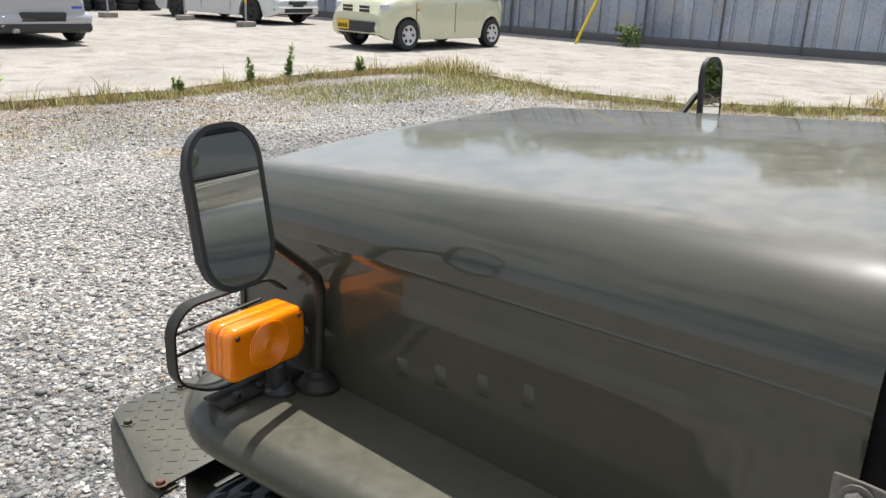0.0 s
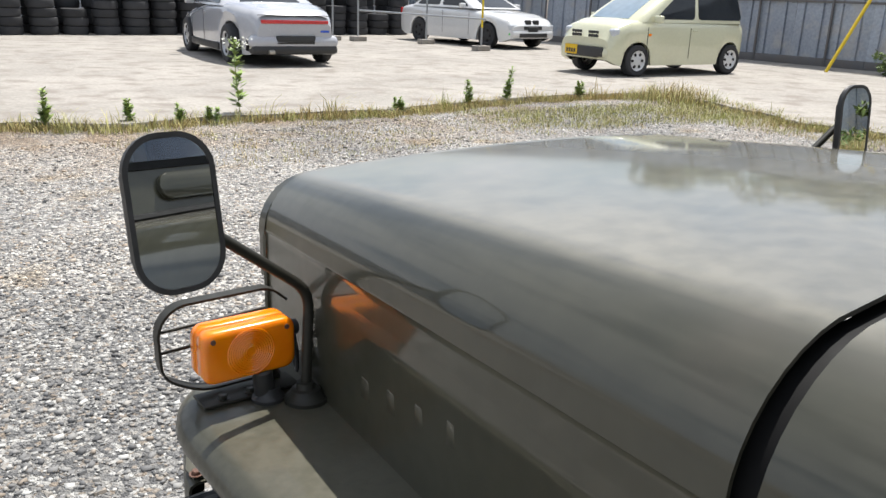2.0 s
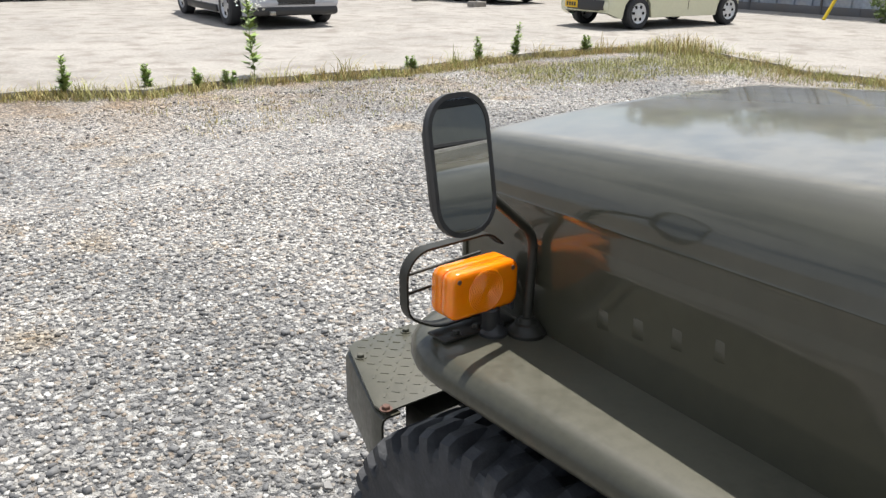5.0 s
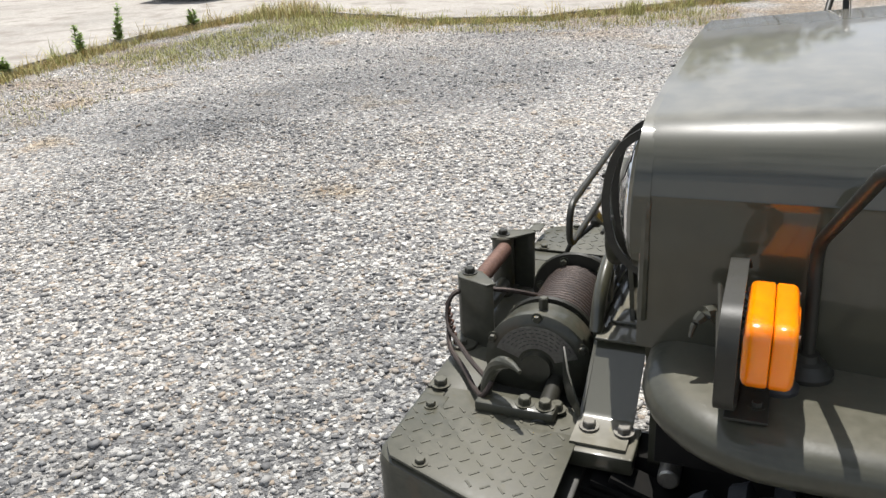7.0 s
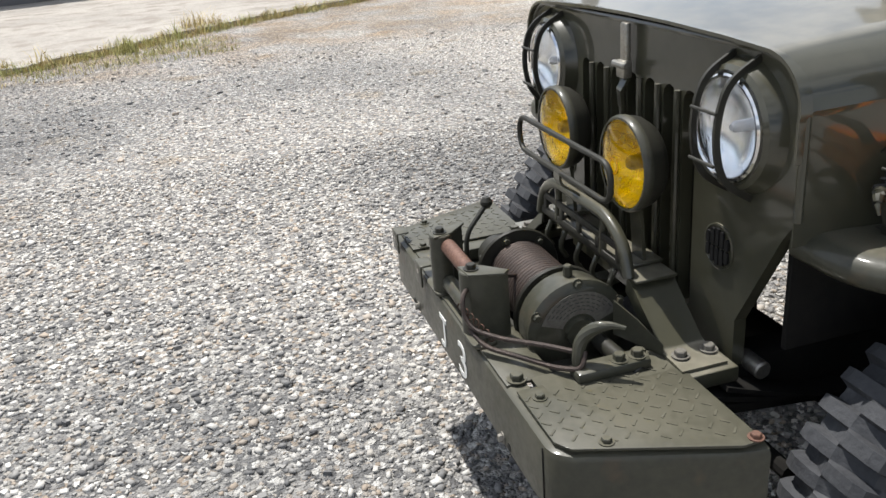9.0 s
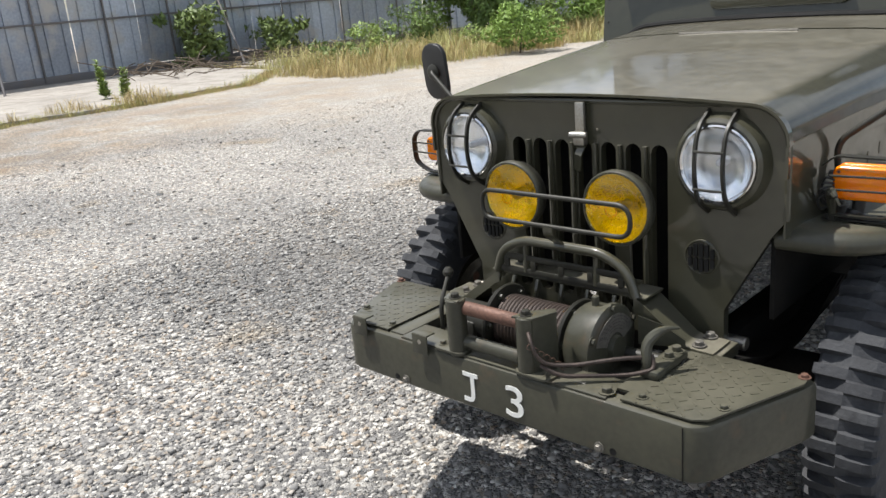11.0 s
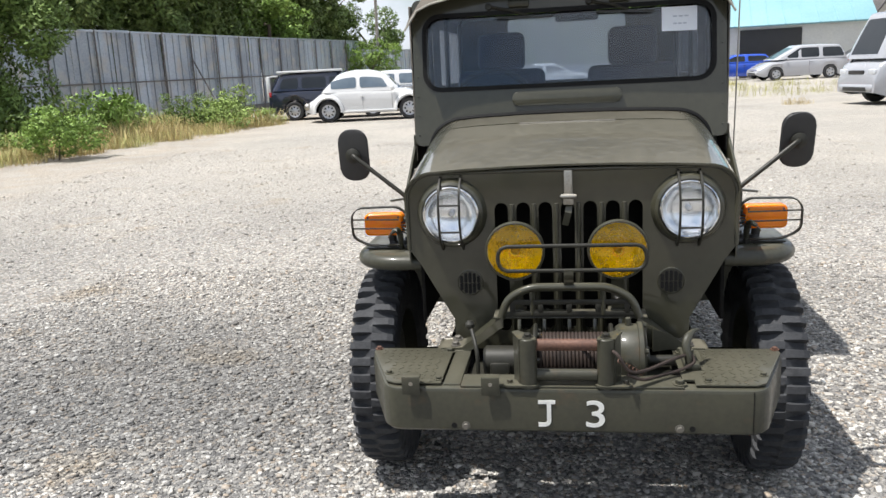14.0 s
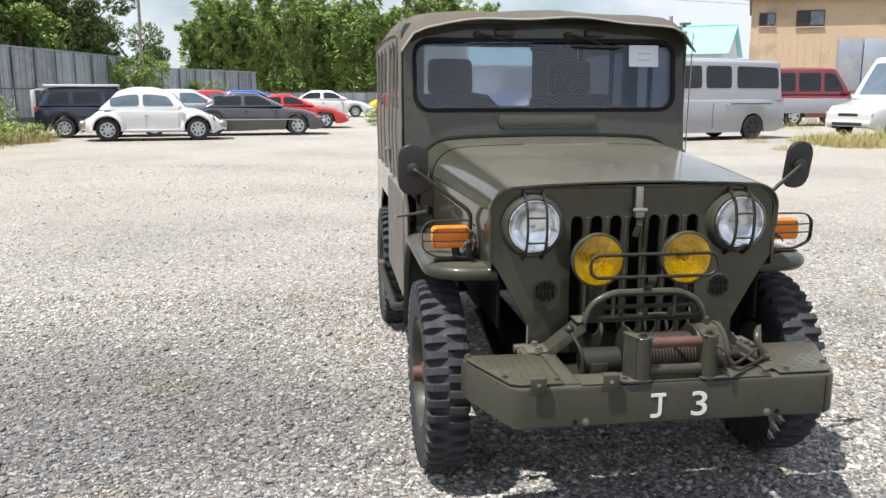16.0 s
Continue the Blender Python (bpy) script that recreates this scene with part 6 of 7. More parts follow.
# ---- tyre stacks ----
bm = lathe([(0.19, -0.09), (0.21, -0.1), (0.28, -0.105), (0.315, -0.09), (0.325, -0.05), (0.325, 0.05), (0.315, 0.09), (0.28, 0.105), (0.21, 0.1), (0.19, 0.09), (0.2, 0.0), (0.19, -0.09)], 28)
OLD_TYRE = mat("old_tyre", (0.022, 0.022, 0.024), (0.035, 0.035, 0.037), s1=5, s2=60, rough=(0.65, 0.85), bump=0.3, bscale=50, obj=0.3)
TYRE = mesh_of("tyre", bm, OLD_TYRE)
rnd = random.Random(3)
for row, y0 in enumerate((-21.2, -21.95)):
    for k in range(19):
        x0 = -0.8 - 0.74 * k
        n = rnd.choice((3, 4, 6, 7, 8, 9)) if row == 0 else 11
        for i in range(n):
            o = new("tyre", TYRE)
            tagged(o, "worn black car tyre lying in a stack", "tyre", "stacked tyres")
            sc = 0.92 + 0.1 * ((k * 7 + row) % 5) / 4
            o.matrix_world = pose(x0 + rnd.uniform(-0.03, 0.03), y0 + rnd.uniform(-0.03, 0.03), 0.06 + 0.105 + 0.208 * i, 0, 0, rnd.uniform(0, 360)) @ Matrix.Diagonal((sc, sc, 1, 1))


# ---- parked cars ----
CAR_GLASS = mat("car_glass", (0.016, 0.019, 0.023), (0.024, 0.028, 0.032), rough=(0.03, 0.08), spec=0.4, coat=0.0)
PALE_GLASS = mat("pale_car_glass", (0.12, 0.16, 0.2), (0.08, 0.11, 0.14), s1=1.2, s2=6, rough=(0.03, 0.08), spec=0.7, coat=0.8)
SKY_GLASS = mat("bright_car_glass", (0.22, 0.3, 0.36), (0.16, 0.22, 0.27), s1=1.2, s2=6, rough=(0.02, 0.06), spec=0.8, coat=1.0)
CAR_LAMP = mat("car_lamp", (0.6, 0.62, 0.64), (0.45, 0.47, 0.5), rough=(0.08, 0.2), coat=0.8)
RED_LAMP = mat("red_lamp", (0.55, 0.02, 0.02), (0.4, 0.015, 0.015), rough=(0.12, 0.25), coat=0.8)
PLATE_YELLOW = mat("yellow_plate", (0.8, 0.5, 0.01), rough=(0.5, 0.6))
RIM = mat("alloy_rim", (0.55, 0.56, 0.58), (0.42, 0.43, 0.45), rough=(0.25, 0.4), metal=0.7)
RIM_WHITE = mat("silver_wheel_cover", (0.68, 0.68, 0.68), (0.55, 0.55, 0.55), rough=(0.35, 0.5), metal=0.2)


def paint(name, c, rough=(0.18, 0.28)):
    return mat(name, c, tuple(v * 0.92 for v in c), s1=1.2, s2=20, rough=rough, coat=0.9, bump=0.0)


def interp(pts, x):
    if x <= pts[0][0]:
        return pts[0][1]
    for (a, b), (c, d) in zip(pts, pts[1:]):
        if x <= c:
            t = (x - a) / (c - a) if c > a else 0
            t = t * t * (3 - 2 * t) * 0.5 + t * 0.5
            return b + (d - b) * t
    return pts[-1][1]


def car_wheel(parent, at, r, side, rim_mat, spokes, width=0.19):
    w = new("wheel")
    w.parent = parent
    w.matrix_basis = Matrix.Translation(at) @ pose(0, 0, 0, -90 * side, 0, 0)
    h = width / 2
    part("tyre", lathe([(r * 0.64, -h), (r * 0.9, -h * 1.05), (r * 0.99, -h * 0.8), (r, 0), (r * 0.99, h * 0.8), (r * 0.9, h * 1.05), (r * 0.64, h)], 32), OLD_TYRE, w)
    rim = part("rim", lathe([(r * 0.66, -h * 0.6), (r * 0.67, h * 0.98), (r * 0.6, h * 0.9), (r * 0.52, h * 0.7), (r * 0.3, h * 0.82), (r * 0.14, h * 0.95), (0, h * 0.95)], 32), rim_mat, w)
    for k in range(spokes):
        a = 2 * math.pi * k / spokes
        bm = prism(rrect(r * 0.2, r * 0.17 * 6 / spokes, r * 0.05, 3), 0.012, pose(r * 0.42 * math.cos(a), r * 0.42 * math.sin(a), h * 0.72, 0, 0, math.degrees(a)))
        part("rim_gap", bm, SEAL, rim)
    return w


def car(name, label, m, body_mat, L, W, H, wb, fo, r, top, green, low=0.2, windows=((0.08, 0.47), (0.53, 0.92)), rim_mat=RIM, spokes=5, glass_mat=CAR_GLASS,
        bumpers=None, category="car", front=True, taper=0.16, extras=(), roof_mat=None, lamps=True, ws_mat=None, curve=7, dome=0.07, wt=(0.12, 0.86)):
    """A parked car, nose along +x: pressed body with wheel arches, cabin with panes, wheels, lamps, bumpers, mirrors, handles."""
    root = thing(name, label, category, m, "parked cars")
    x0, x1 = -L / 2, L / 2
    wheels = (x1 - fo, x1 - fo - wb)
    n = 76
    rows = []
    for i in range(n + 1):
        x = x0 + L * i / n
        e = abs(x) / (L / 2)
        w = W / 2 * (1 - taper * e ** curve)
        zt = interp(top, x) - 0.03 * e ** 20
        zl = low + 0.09 * max(0, (e - 0.88) / 0.12)
        for xw in wheels:
            ra = r + 0.055
            if abs(x - xw) < ra:
                zl = max(zl, r + math.sqrt(ra * ra - (x - xw) ** 2) * 0.98)
        zl = min(zl, zt - 0.14)
        zm = zl + (zt - zl) * 0.5
        half = [(w * 0.8, zl + 0.004), (w * 0.965, zl), (w * 0.99, zl + (zm - zl) * 0.5), (w, zm), (w * 0.985, zt - 0.16), (w * 0.965, zt - 0.1), (w * 0.925, zt - 0.052), (w * 0.86, zt - 0.018), (w * 0.7, zt + 0.004), (w * 0.4, zt + 0.016), (0.0, zt + 0.02)]
        rows.append([(x, y, z) for y, z in half] + [(x, -y, z) for y, z in half[-2::-1]])
    bm = loft(rows)
    bm.verts.ensure_lookup_table()
    k = len(rows[0])
    bm.faces.new([bm.verts[j] for j in range(k)][::-1])
    bm.faces.new([bm.verts[n * k + j] for j in range(k)])
    body = part("body", bm, body_mat, root, "", 30)
    part("underbody", box((L * 0.9, W * 0.8, 0.2), (0, 0, low + 0.16), 0.02), DARK, root)
    # cabin
    b0, b1, t0, t1, zb, tuck = green
    def edge_at(t):
        s = t ** 1.15
        return b0 + (t0 - b0) * s, b1 + (t1 - b1) * s, (W / 2) * (0.95 - tuck * s), zb + (H - 0.05 - zb) * t
    mid_x, half_x = (b0 + b1) / 2, (b1 - b0) / 2

    def warp(p):
        u = min(1.0, abs(p[0] - mid_x) / half_x)
        return (p[0], p[1], p[2] - dome * u ** 2.2 * max(0.0, (p[2] - zb) / (H - zb)) ** 1.5 - 0.5 * dome * max(0, (p[2] - zb) / (H - zb)) ** 2 * (p[1] / (W / 2)) ** 2)
    rows = []
    for t in (0, 0.12, 0.25, 0.38, 0.5, 0.62, 0.75, 0.86, 0.94, 1.0):
        a, b, hw, z = edge_at(t)
        rows.append([(x, y, z) for x, y in rrect(b - a, hw * 2, min(0.26, hw * 0.38), 6, (a + b) / 2, 0)])
    a, b, hw, z = edge_at(1.0)
    for s, dz in ((0.975, 0.024), (0.93, 0.038), (0.82, 0.048), (0.6, 0.054), (0.3, 0.056)):
        rows.append([(x, y, z + dz) for x, y in rrect((b - a) * s, hw * 2 * s, min(0.26, hw * 0.38) * s, 6, (a + b) / 2, 0)])
    bm = loft([[warp(p) for p in row] for row in rows], closed=True)
    bm.verts.ensure_lookup_table()
    kk = len(rows[0])
    bm.faces.new(bm.verts[-kk:])
    part("cabin", bm, roof_mat or body_mat, root, "", 40)
    for side in (-1, 1):
        for s0, s1 in windows:
            rows = []
            for j in range(9):
                v = (1 - math.cos(math.pi * j / 8)) / 2
                t = wt[0] + (wt[1] - wt[0]) * v
                a, b, hw, z = edge_at(t)
                a0, b0_ = edge_at(0.12)[:2]
                xa = (a + (b - a) * s0) if s0 < 0.12 else a0 + (b0_ - a0) * s0
                xb = (a + (b - a) * s1) if s1 > 0.84 else a0 + (b0_ - a0) * s1
                xa = min(xa, xb - 0.16)
                cut = 0.07 * (1 - math.sqrt(max(0.0, 1 - max(0.0, abs(2 * v - 1) - 0.66) ** 2 / 0.34 ** 2)))
                rows.append([warp((xa + cut + (xb - xa - 2 * cut) * q, side * (hw + 0.005), z)) for q in (0, 0.15, 0.3, 0.5, 0.7, 0.85, 1)])
            part("side_window", thick(loft(rows), 0.004), glass_mat, root)
        part("door_handle", box((0.13, 0.03, 0.03), (0.02 * L + b0 * 0.2, side * (W / 2 - 0.004), zb - 0.13), 0.008), body_mat, root)
        mir = part("door_mirror", box((0.1, 0.17, 0.13), (b1 - 0.42 * (b1 - t1) - 0.06, side * (W / 2 + 0.08), zb + 0.06), 0.03, 3), body_mat, root)
        for xx in (b0 + (b1 - b0) * 0.53, b0 + (b1 - b0) * 0.9):
            part("door_gap", box((0.007, 0.006, zb - low - 0.2), (xx, side * (W / 2 - 0.001), (zb + low) / 2 + 0.02)), SEAL, root)
        for xw in wheels:
            car_wheel(root, (xw, side * (W / 2 - 0.1), r), r, side, rim_mat, spokes)
    for end in (0, 1):
        rows = []
        for t in (0.1, 0.3, 0.5, 0.7, 0.88):
            a, b, hw, z = edge_at(t)
            rows.append([warp(((b + 0.006) if end else (a - 0.006), hw * y, z)) for y in (-0.66, -0.4, 0, 0.4, 0.66)])
        part("windscreen" if end else "rear_window", thick(loft(rows), 0.004), (ws_mat or glass_mat) if end else glass_mat, root)
    bmat = bumpers or body_mat
    zf, zr = interp(top, x1 - 0.1), interp(top, x0 + 0.1)
    bump_f = part("front_bumper", box((0.24, W * 0.84, 0.22), (x1 - 0.085, 0, low + 0.2), 0.1, 4), bmat, root)
    bump_r = part("rear_bumper", box((0.24, W * 0.84, 0.22), (x0 + 0.085, 0, low + 0.22), 0.1, 4), bmat, root)
    if lamps:
        for side in (-1, 1):
            part("headlamp", box((0.12, W * 0.17, 0.14), (x1 - 0.075, side * W * 0.345, zf - 0.16), 0.03, 3), CAR_LAMP, root)
            part("tail_lamp", box((0.08, W * 0.14, 0.15), (x0 + 0.05, side * W * 0.37, zr - 0.14), 0.02, 2), RED_LAMP, root)
        part("radiator_grille", box((0.04, W * 0.36, 0.09), (x1 - 0.012, 0, zf - 0.17), 0.01), BLACK, root)
    part("air_intake", box((0.03, W * 0.55, 0.1), (x1 + 0.028, 0, low + 0.17), 0.01), BLACK, root)
    for nm, material, at, size, bev in extras:
        part(nm, box(size, at, bev), material, root)
    return root


def heading(x, y, z, fx, fy):
    return pose(x, y, z, 0, 0, math.degrees(math.atan2(fy, fx)))


P_KEI = paint("pale_green_paint", (0.62, 0.61, 0.43))
P_SILVER = paint("silver_paint", (0.42, 0.425, 0.45))
P_VAN = paint("silver_van_paint", (0.35, 0.36, 0.385))
P_WHITE = paint("white_car_paint", (0.66, 0.66, 0.655))
P_NAVY = paint("navy_paint", (0.012, 0.016, 0.035))
P_GREY = paint("grey_paint", (0.06, 0.062, 0.068))
P_RED = paint("red_paint", (0.5, 0.02, 0.015))
P_BLUE = paint("blue_paint", (0.02, 0.08, 0.5))
P_WINE = paint("wine_paint", (0.2, 0.02, 0.025))
P_YELLOW = paint("yellow_car_paint", (0.8, 0.6, 0.02))

# small cream kei car
kei = car("kei_car", "pale cream-green compact kei car parked on concrete", heading(-11.88, -9.25, 0.06, 1.0, -0.09), P_KEI, 3.45, 1.5, 1.58, 2.42, 0.62, 0.275,
          [(-1.72, 0.96), (-1.6, 0.98), (0.9, 1.0), (1.25, 0.96), (1.55, 0.87), (1.725, 0.66)], (-1.69, 1.22, -1.5, 0.3, 0.93, 0.12), 0.19, ((0.05, 0.47), (0.5, 0.85)), RIM_WHITE, 6,
          extras=[("number_plate", PLATE_YELLOW, (1.765, -0.3, 0.42), (0.012, 0.33, 0.165), 0.003), ("lower_grille", BLACK, (1.752, 0.05, 0.41), (0.03, 0.95, 0.17), 0.02),
                  ("side_lamp", AMBER, (0.88, 0.752, 0.72), (0.07, 0.012, 0.04), 0.004)], lamps=False, ws_mat=SKY_GLASS, dome=0.08, wt=(0.1, 0.9))
for side in (-1, 1):
    part("headlamp", box((0.16, 0.27, 0.15), (1.545, side * 0.535, 0.745), 0.045, 3, rot=(0, 8, side * -24)), CAR_LAMP, kei)
    for i in range(4):
        for j in range(2):
            part("grille_slot", prism(rrect(0.05, 0.05, 0.012, 3), 0.02, pose(1.715, side * (0.12 + 0.065 * i), 0.74 - 0.06 * j, 0, 0, 0) @ pose(0, 0, 0, 90, 0, 90)), BLACK, kei)
for k in range(4):
    part("plate_bar", box((0.004, 0.045, 0.07), (1.772, -0.4 + 0.065 * k, 0.4), 0.001), BLACK, kei)

# silver coupe seen from behind
coupe = car("coupe", "silver two-door coupe seen from the tail, on concrete", heading(-6.0, -14.2, 0.06, -0.13, -1.0) @ Matrix.Diagonal((1.12, 1.06, 1.06, 1)), P_SILVER, 4.28, 1.78, 1.27, 2.54, 0.9, 0.315,
            [(-2.14, 0.74), (-2.05, 0.83), (-1.9, 0.89), (-1.2, 0.97), (-0.2, 0.93), (0.9, 0.84), (1.7, 0.72), (2.14, 0.55)], (-1.15, 0.95, -0.55, 0.15, 0.9, 0.2), 0.17, ((0.1, 0.9),), RIM, 5, lamps=False, taper=0.3, curve=3, dome=0.16,
            extras=[("tail_lamp_strip", RED_LAMP, (-2.125, 0, 0.7), (0.06, 1.12, 0.06), 0.015), ("badge_bar", P_BLUE, (-2.14, -0.5, 0.56), (0.012, 0.15, 0.035), 0.004), ("plate_recess", BLACK, (-2.16, 0, 0.42), (0.03, 0.66, 0.14), 0.02),
                    ("rear_valance", BLACK, (-2.06, 0, 0.27), (0.24, 1.45, 0.15), 0.06), ("exhaust_pipe", STEEL, (-2.16, 0.42, 0.24), (0.16, 0.1, 0.07), 0.02), ("side_skirt", BLACK, (0, 0.86, 0.24), (1.7, 0.06, 0.12), 0.02),
                    ("lamp_gap", SEAL, (-2.1, 0, 0.8), (0.06, 1.2, 0.008), 0.0)])

# white saloon up on stands, with its nose to the yard
saloon = car("saloon", "white four-door saloon with a kidney grille, front wheel off", heading(-13.75, -16.95, 0.06, -0.05, 1.0), P_WHITE, 4.52, 1.82, 1.43, 2.76, 0.78, 0.31,
             [(-2.26, 0.95), (-1.5, 1.0), (0.6, 0.96), (1.6, 0.86), (2.1, 0.75), (2.26, 0.6)], (-1.75, 1.1, -1.0, 0.15, 0.95, 0.2), 0.18, ((0.1, 0.46), (0.5, 0.9)), OLD_TYRE, 5,
             extras=[("kidney_grille", BLACK, (2.2, -0.14, 0.66), (0.08, 0.2, 0.13), 0.03), ("kidney_grille", BLACK, (2.2, 0.14, 0.66), (0.08, 0.2, 0.13), 0.03), ("plate_backing", BLACK, (2.27, 0, 0.45), (0.03, 0.36, 0.2), 0.01),
                     ("green_strip", mat("green_plastic", (0.05, 0.5, 0.08), rough=(0.4, 0.5)), (2.2, -0.62, 0.38), (0.06, 0.34, 0.05), 0.01)])
# pipe barrier in front of the saloon
PIPE = mat("galvanised_pipe", (0.4, 0.41, 0.42), (0.3, 0.31, 0.32), rough=(0.35, 0.5), metal=0.6)
barrier = thing("pipe_barrier", "scaffold-pipe barrier on concrete blocks", "barrier")
for x, y, yel in ((-12.2, -17.0, 0), (-12.1, -14.6, 1), (-10.3, -18.6, 0), (-10.9, -18.3, 0)):
    part("pipe_post", cyl(0.024, (x, y, 0.06), (x, y, 1.0 if yel else 2.4), 12), PIPE, barrier)
    if yel:
        part("pipe_post_top", cyl(0.026, (x, y, 0.6), (x, y, 2.4), 12), YELLOW, barrier)
    part("concrete_block", box((0.4, 0.25, 0.12), (x, y, 0.12), 0.015), CONCRETE, barrier)
part("pipe_rail", cyl(0.024, (-10.9, -18.3, 0.85), (-12.1, -14.5, 0.8), 12), PIPE, barrier)
part("pipe_brace", cyl(0.024, (-10.3, -18.6, 0.1), (-9.2, -20.0, 2.4), 12), PIPE, barrier)
# shelves of odds and ends in the shade behind
for k, (x, y, w, h, c) in enumerate(((-16.6, -13.2, 0.5, 1.3, 0), (-16.6, -12.3, 0.6, 0.7, 1), (-16.5, -14.4, 0.5, 0.9, 0))):
    o = new("storage_box", mesh_of("storage_box", box((w, 0.8, h), (x, y, 0.06 + h / 2), 0.03), FRAME_STEEL if c else BLACK))
    tagged(o, "dark storage box against the metal wall", "box", "boxes by the wall")

# white rounded saloon with running boards
BZ = -0.0
bug = car("rounded_saloon", "old white rounded two-door saloon with bare front end, on gravel", heading(-5.75, 22.35, 0, 1.0, 0.14), P_WHITE, 3.9, 1.42, 1.5, 2.4, 0.78, 0.32,
          [(-1.95, 0.42), (-1.8, 0.62), (-1.4, 0.85), (-0.9, 0.95), (0.75, 0.92), (1.15, 0.86), (1.6, 0.68), (1.95, 0.45)], (-1.45, 0.9, -1.0, 0.55, 0.86, 0.18), 0.25, ((0.12, 0.45), (0.5, 0.87)), RIM, 8,
          taper=0.3, dome=0.34, wt=(0.2, 0.84), lamps=False, bumpers=STEEL, glass_mat=PALE_GLASS)
for xw in (1.17, -1.23):
    for side in (-1, 1):
        bm = lathe([(0.36, -0.17), (0.43, -0.17), (0.47, -0.1), (0.48, 0.02), (0.46, 0.12), (0.4, 0.17), (0.365, 0.17)], 20, pose(xw, side * 0.66, 0.34, -90 * side, 0, 0), a0=-188 if side > 0 else -8, a1=8 if side > 0 else 188)
        part("fender", bm, P_WHITE, bug)
    part("running_board", box((1.6, 0.16, 0.06), (0, 0.72 if xw > 0 else -0.72, 0.3), 0.02), P_WHITE, bug)
for side in (-1, 1):
    part("headlamp_hole", lathe([(0.09, 0), (0.09, 0.03), (0.06, 0.035), (0, 0.01)], 20, pose(1.6, side * 0.62, 0.62, 0, 70, 0)), BLACK, bug)
part("bent_valance", box((0.1, 0.9, 0.16), (1.9, 0, 0.4), 0.04, rot=(8, 6, 4)), STEEL, bug)

# dark hatchback with a white roof
car("hatchback", "dark navy hatchback with a white roof and tailgate", heading(-7.45, 24.4, 0, 1.0, 0.18), P_NAVY, 4.1, 1.68, 1.52, 2.5, 0.8, 0.3,
    [(-2.05, 0.98), (-1.8, 1.0), (0.9, 0.95), (1.6, 0.85), (2.05, 0.6)], (-2.0, 1.05, -1.75, 0.3, 0.95, 0.16), 0.2, ((0.1, 0.3), (0.34, 0.6), (0.64, 0.88)), RIM, 8, glass_mat=CAR_GLASS, wt=(0.12, 0.8),
    extras=[("roof_spoiler", P_WHITE, (-1.86, 0, 1.42), (0.24, 1.16, 0.05), 0.02), ("roof_panel", P_WHITE, (-0.72, 0, 1.535), (2.1, 1.4, 0.075), 0.03), ("tailgate", P_WHITE, (-2.05, 0, 1.02), (0.14, 1.4, 0.8), 0.05)])
# grey coupe, red car and others behind
car("grey_coupe", "dark grey two-door coupe parked on gravel", heading(-3.2, 24.9, 0, 1.0, 0.12), P_GREY, 4.5, 1.75, 1.34, 2.6, 0.9, 0.31,
    [(-2.25, 0.92), (-1.5, 0.95), (0.6, 0.9), (1.5, 0.8), (2.25, 0.56)], (-1.6, 0.95, -0.75, 0.2, 0.9, 0.2), 0.18, ((0.14, 0.48), (0.52, 0.9)), RIM, 6,
    extras=[("side_strip", P_SILVER, (0.1, -0.88, 0.5), (2.6, 0.012, 0.03), 0.003), ("side_lamp", AMBER, (2.0, -0.84, 0.56), (0.14, 0.02, 0.05), 0.004)])
car("red_coupe", "bright red sports coupe parked among other cars", heading(-2.2, 29.6, 0, 1.0, 0.1), P_RED, 4.3, 1.75, 1.28, 2.5, 0.9, 0.31,
    [(-2.15, 0.9), (-1.3, 0.93), (0.5, 0.86), (1.5, 0.74), (2.15, 0.5)], (-1.5, 0.9, -0.7, 0.1, 0.85, 0.2), 0.18, ((0.14, 0.48), (0.52, 0.9)), RIM, 5)
car("blue_car", "blue car mostly hidden behind a red coupe", heading(-3.6, 32.0, 0, 1.0, 0.1), P_BLUE, 4.3, 1.72, 1.42, 2.5, 0.85, 0.3,
    [(-2.15, 0.95), (-1.5, 0.97), (0.8, 0.92), (1.6, 0.8), (2.15, 0.55)], (-1.8, 1.0, -1.2, 0.2, 0.92, 0.18), 0.2)
car("white_hatchback", "white hatchback with a dented roof", heading(-5.6, 27.8, 0, 1.0, 0.2), P_WHITE, 4.2, 1.7, 1.45, 2.5, 0.85, 0.3,
    [(-2.1, 0.95), (-1.5, 0.97), (0.8, 0.92), (1.6, 0.8), (2.1, 0.55)], (-1.8, 1.0, -1.3, 0.2, 0.92, 0.18), 0.2, glass_mat=PALE_GLASS)
car("red_hatchback", "red hatchback parked behind a white saloon", heading(-5.0, 31.0, 0, 1.0, 0.2), P_RED, 4.2, 1.7, 1.42, 2.5, 0.85, 0.3,
    [(-2.1, 0.95), (-1.5, 0.97), (0.8, 0.92), (1.6, 0.8), (2.1, 0.55)], (-1.8, 1.0, -1.3, 0.2, 0.92, 0.18), 0.2, glass_mat=PALE_GLASS)
car("white_saloon", "white saloon parked near the far wall", heading(-0.6, 43.0, 0, 1.0, -0.05), P_WHITE, 4.7, 1.75, 1.42, 2.7, 0.9, 0.31,
    [(-2.35, 0.95), (-1.6, 0.98), (0.8, 0.93), (1.7, 0.82), (2.35, 0.58)], (-1.7, 1.1, -0.95, 0.25, 0.93, 0.18), 0.2)
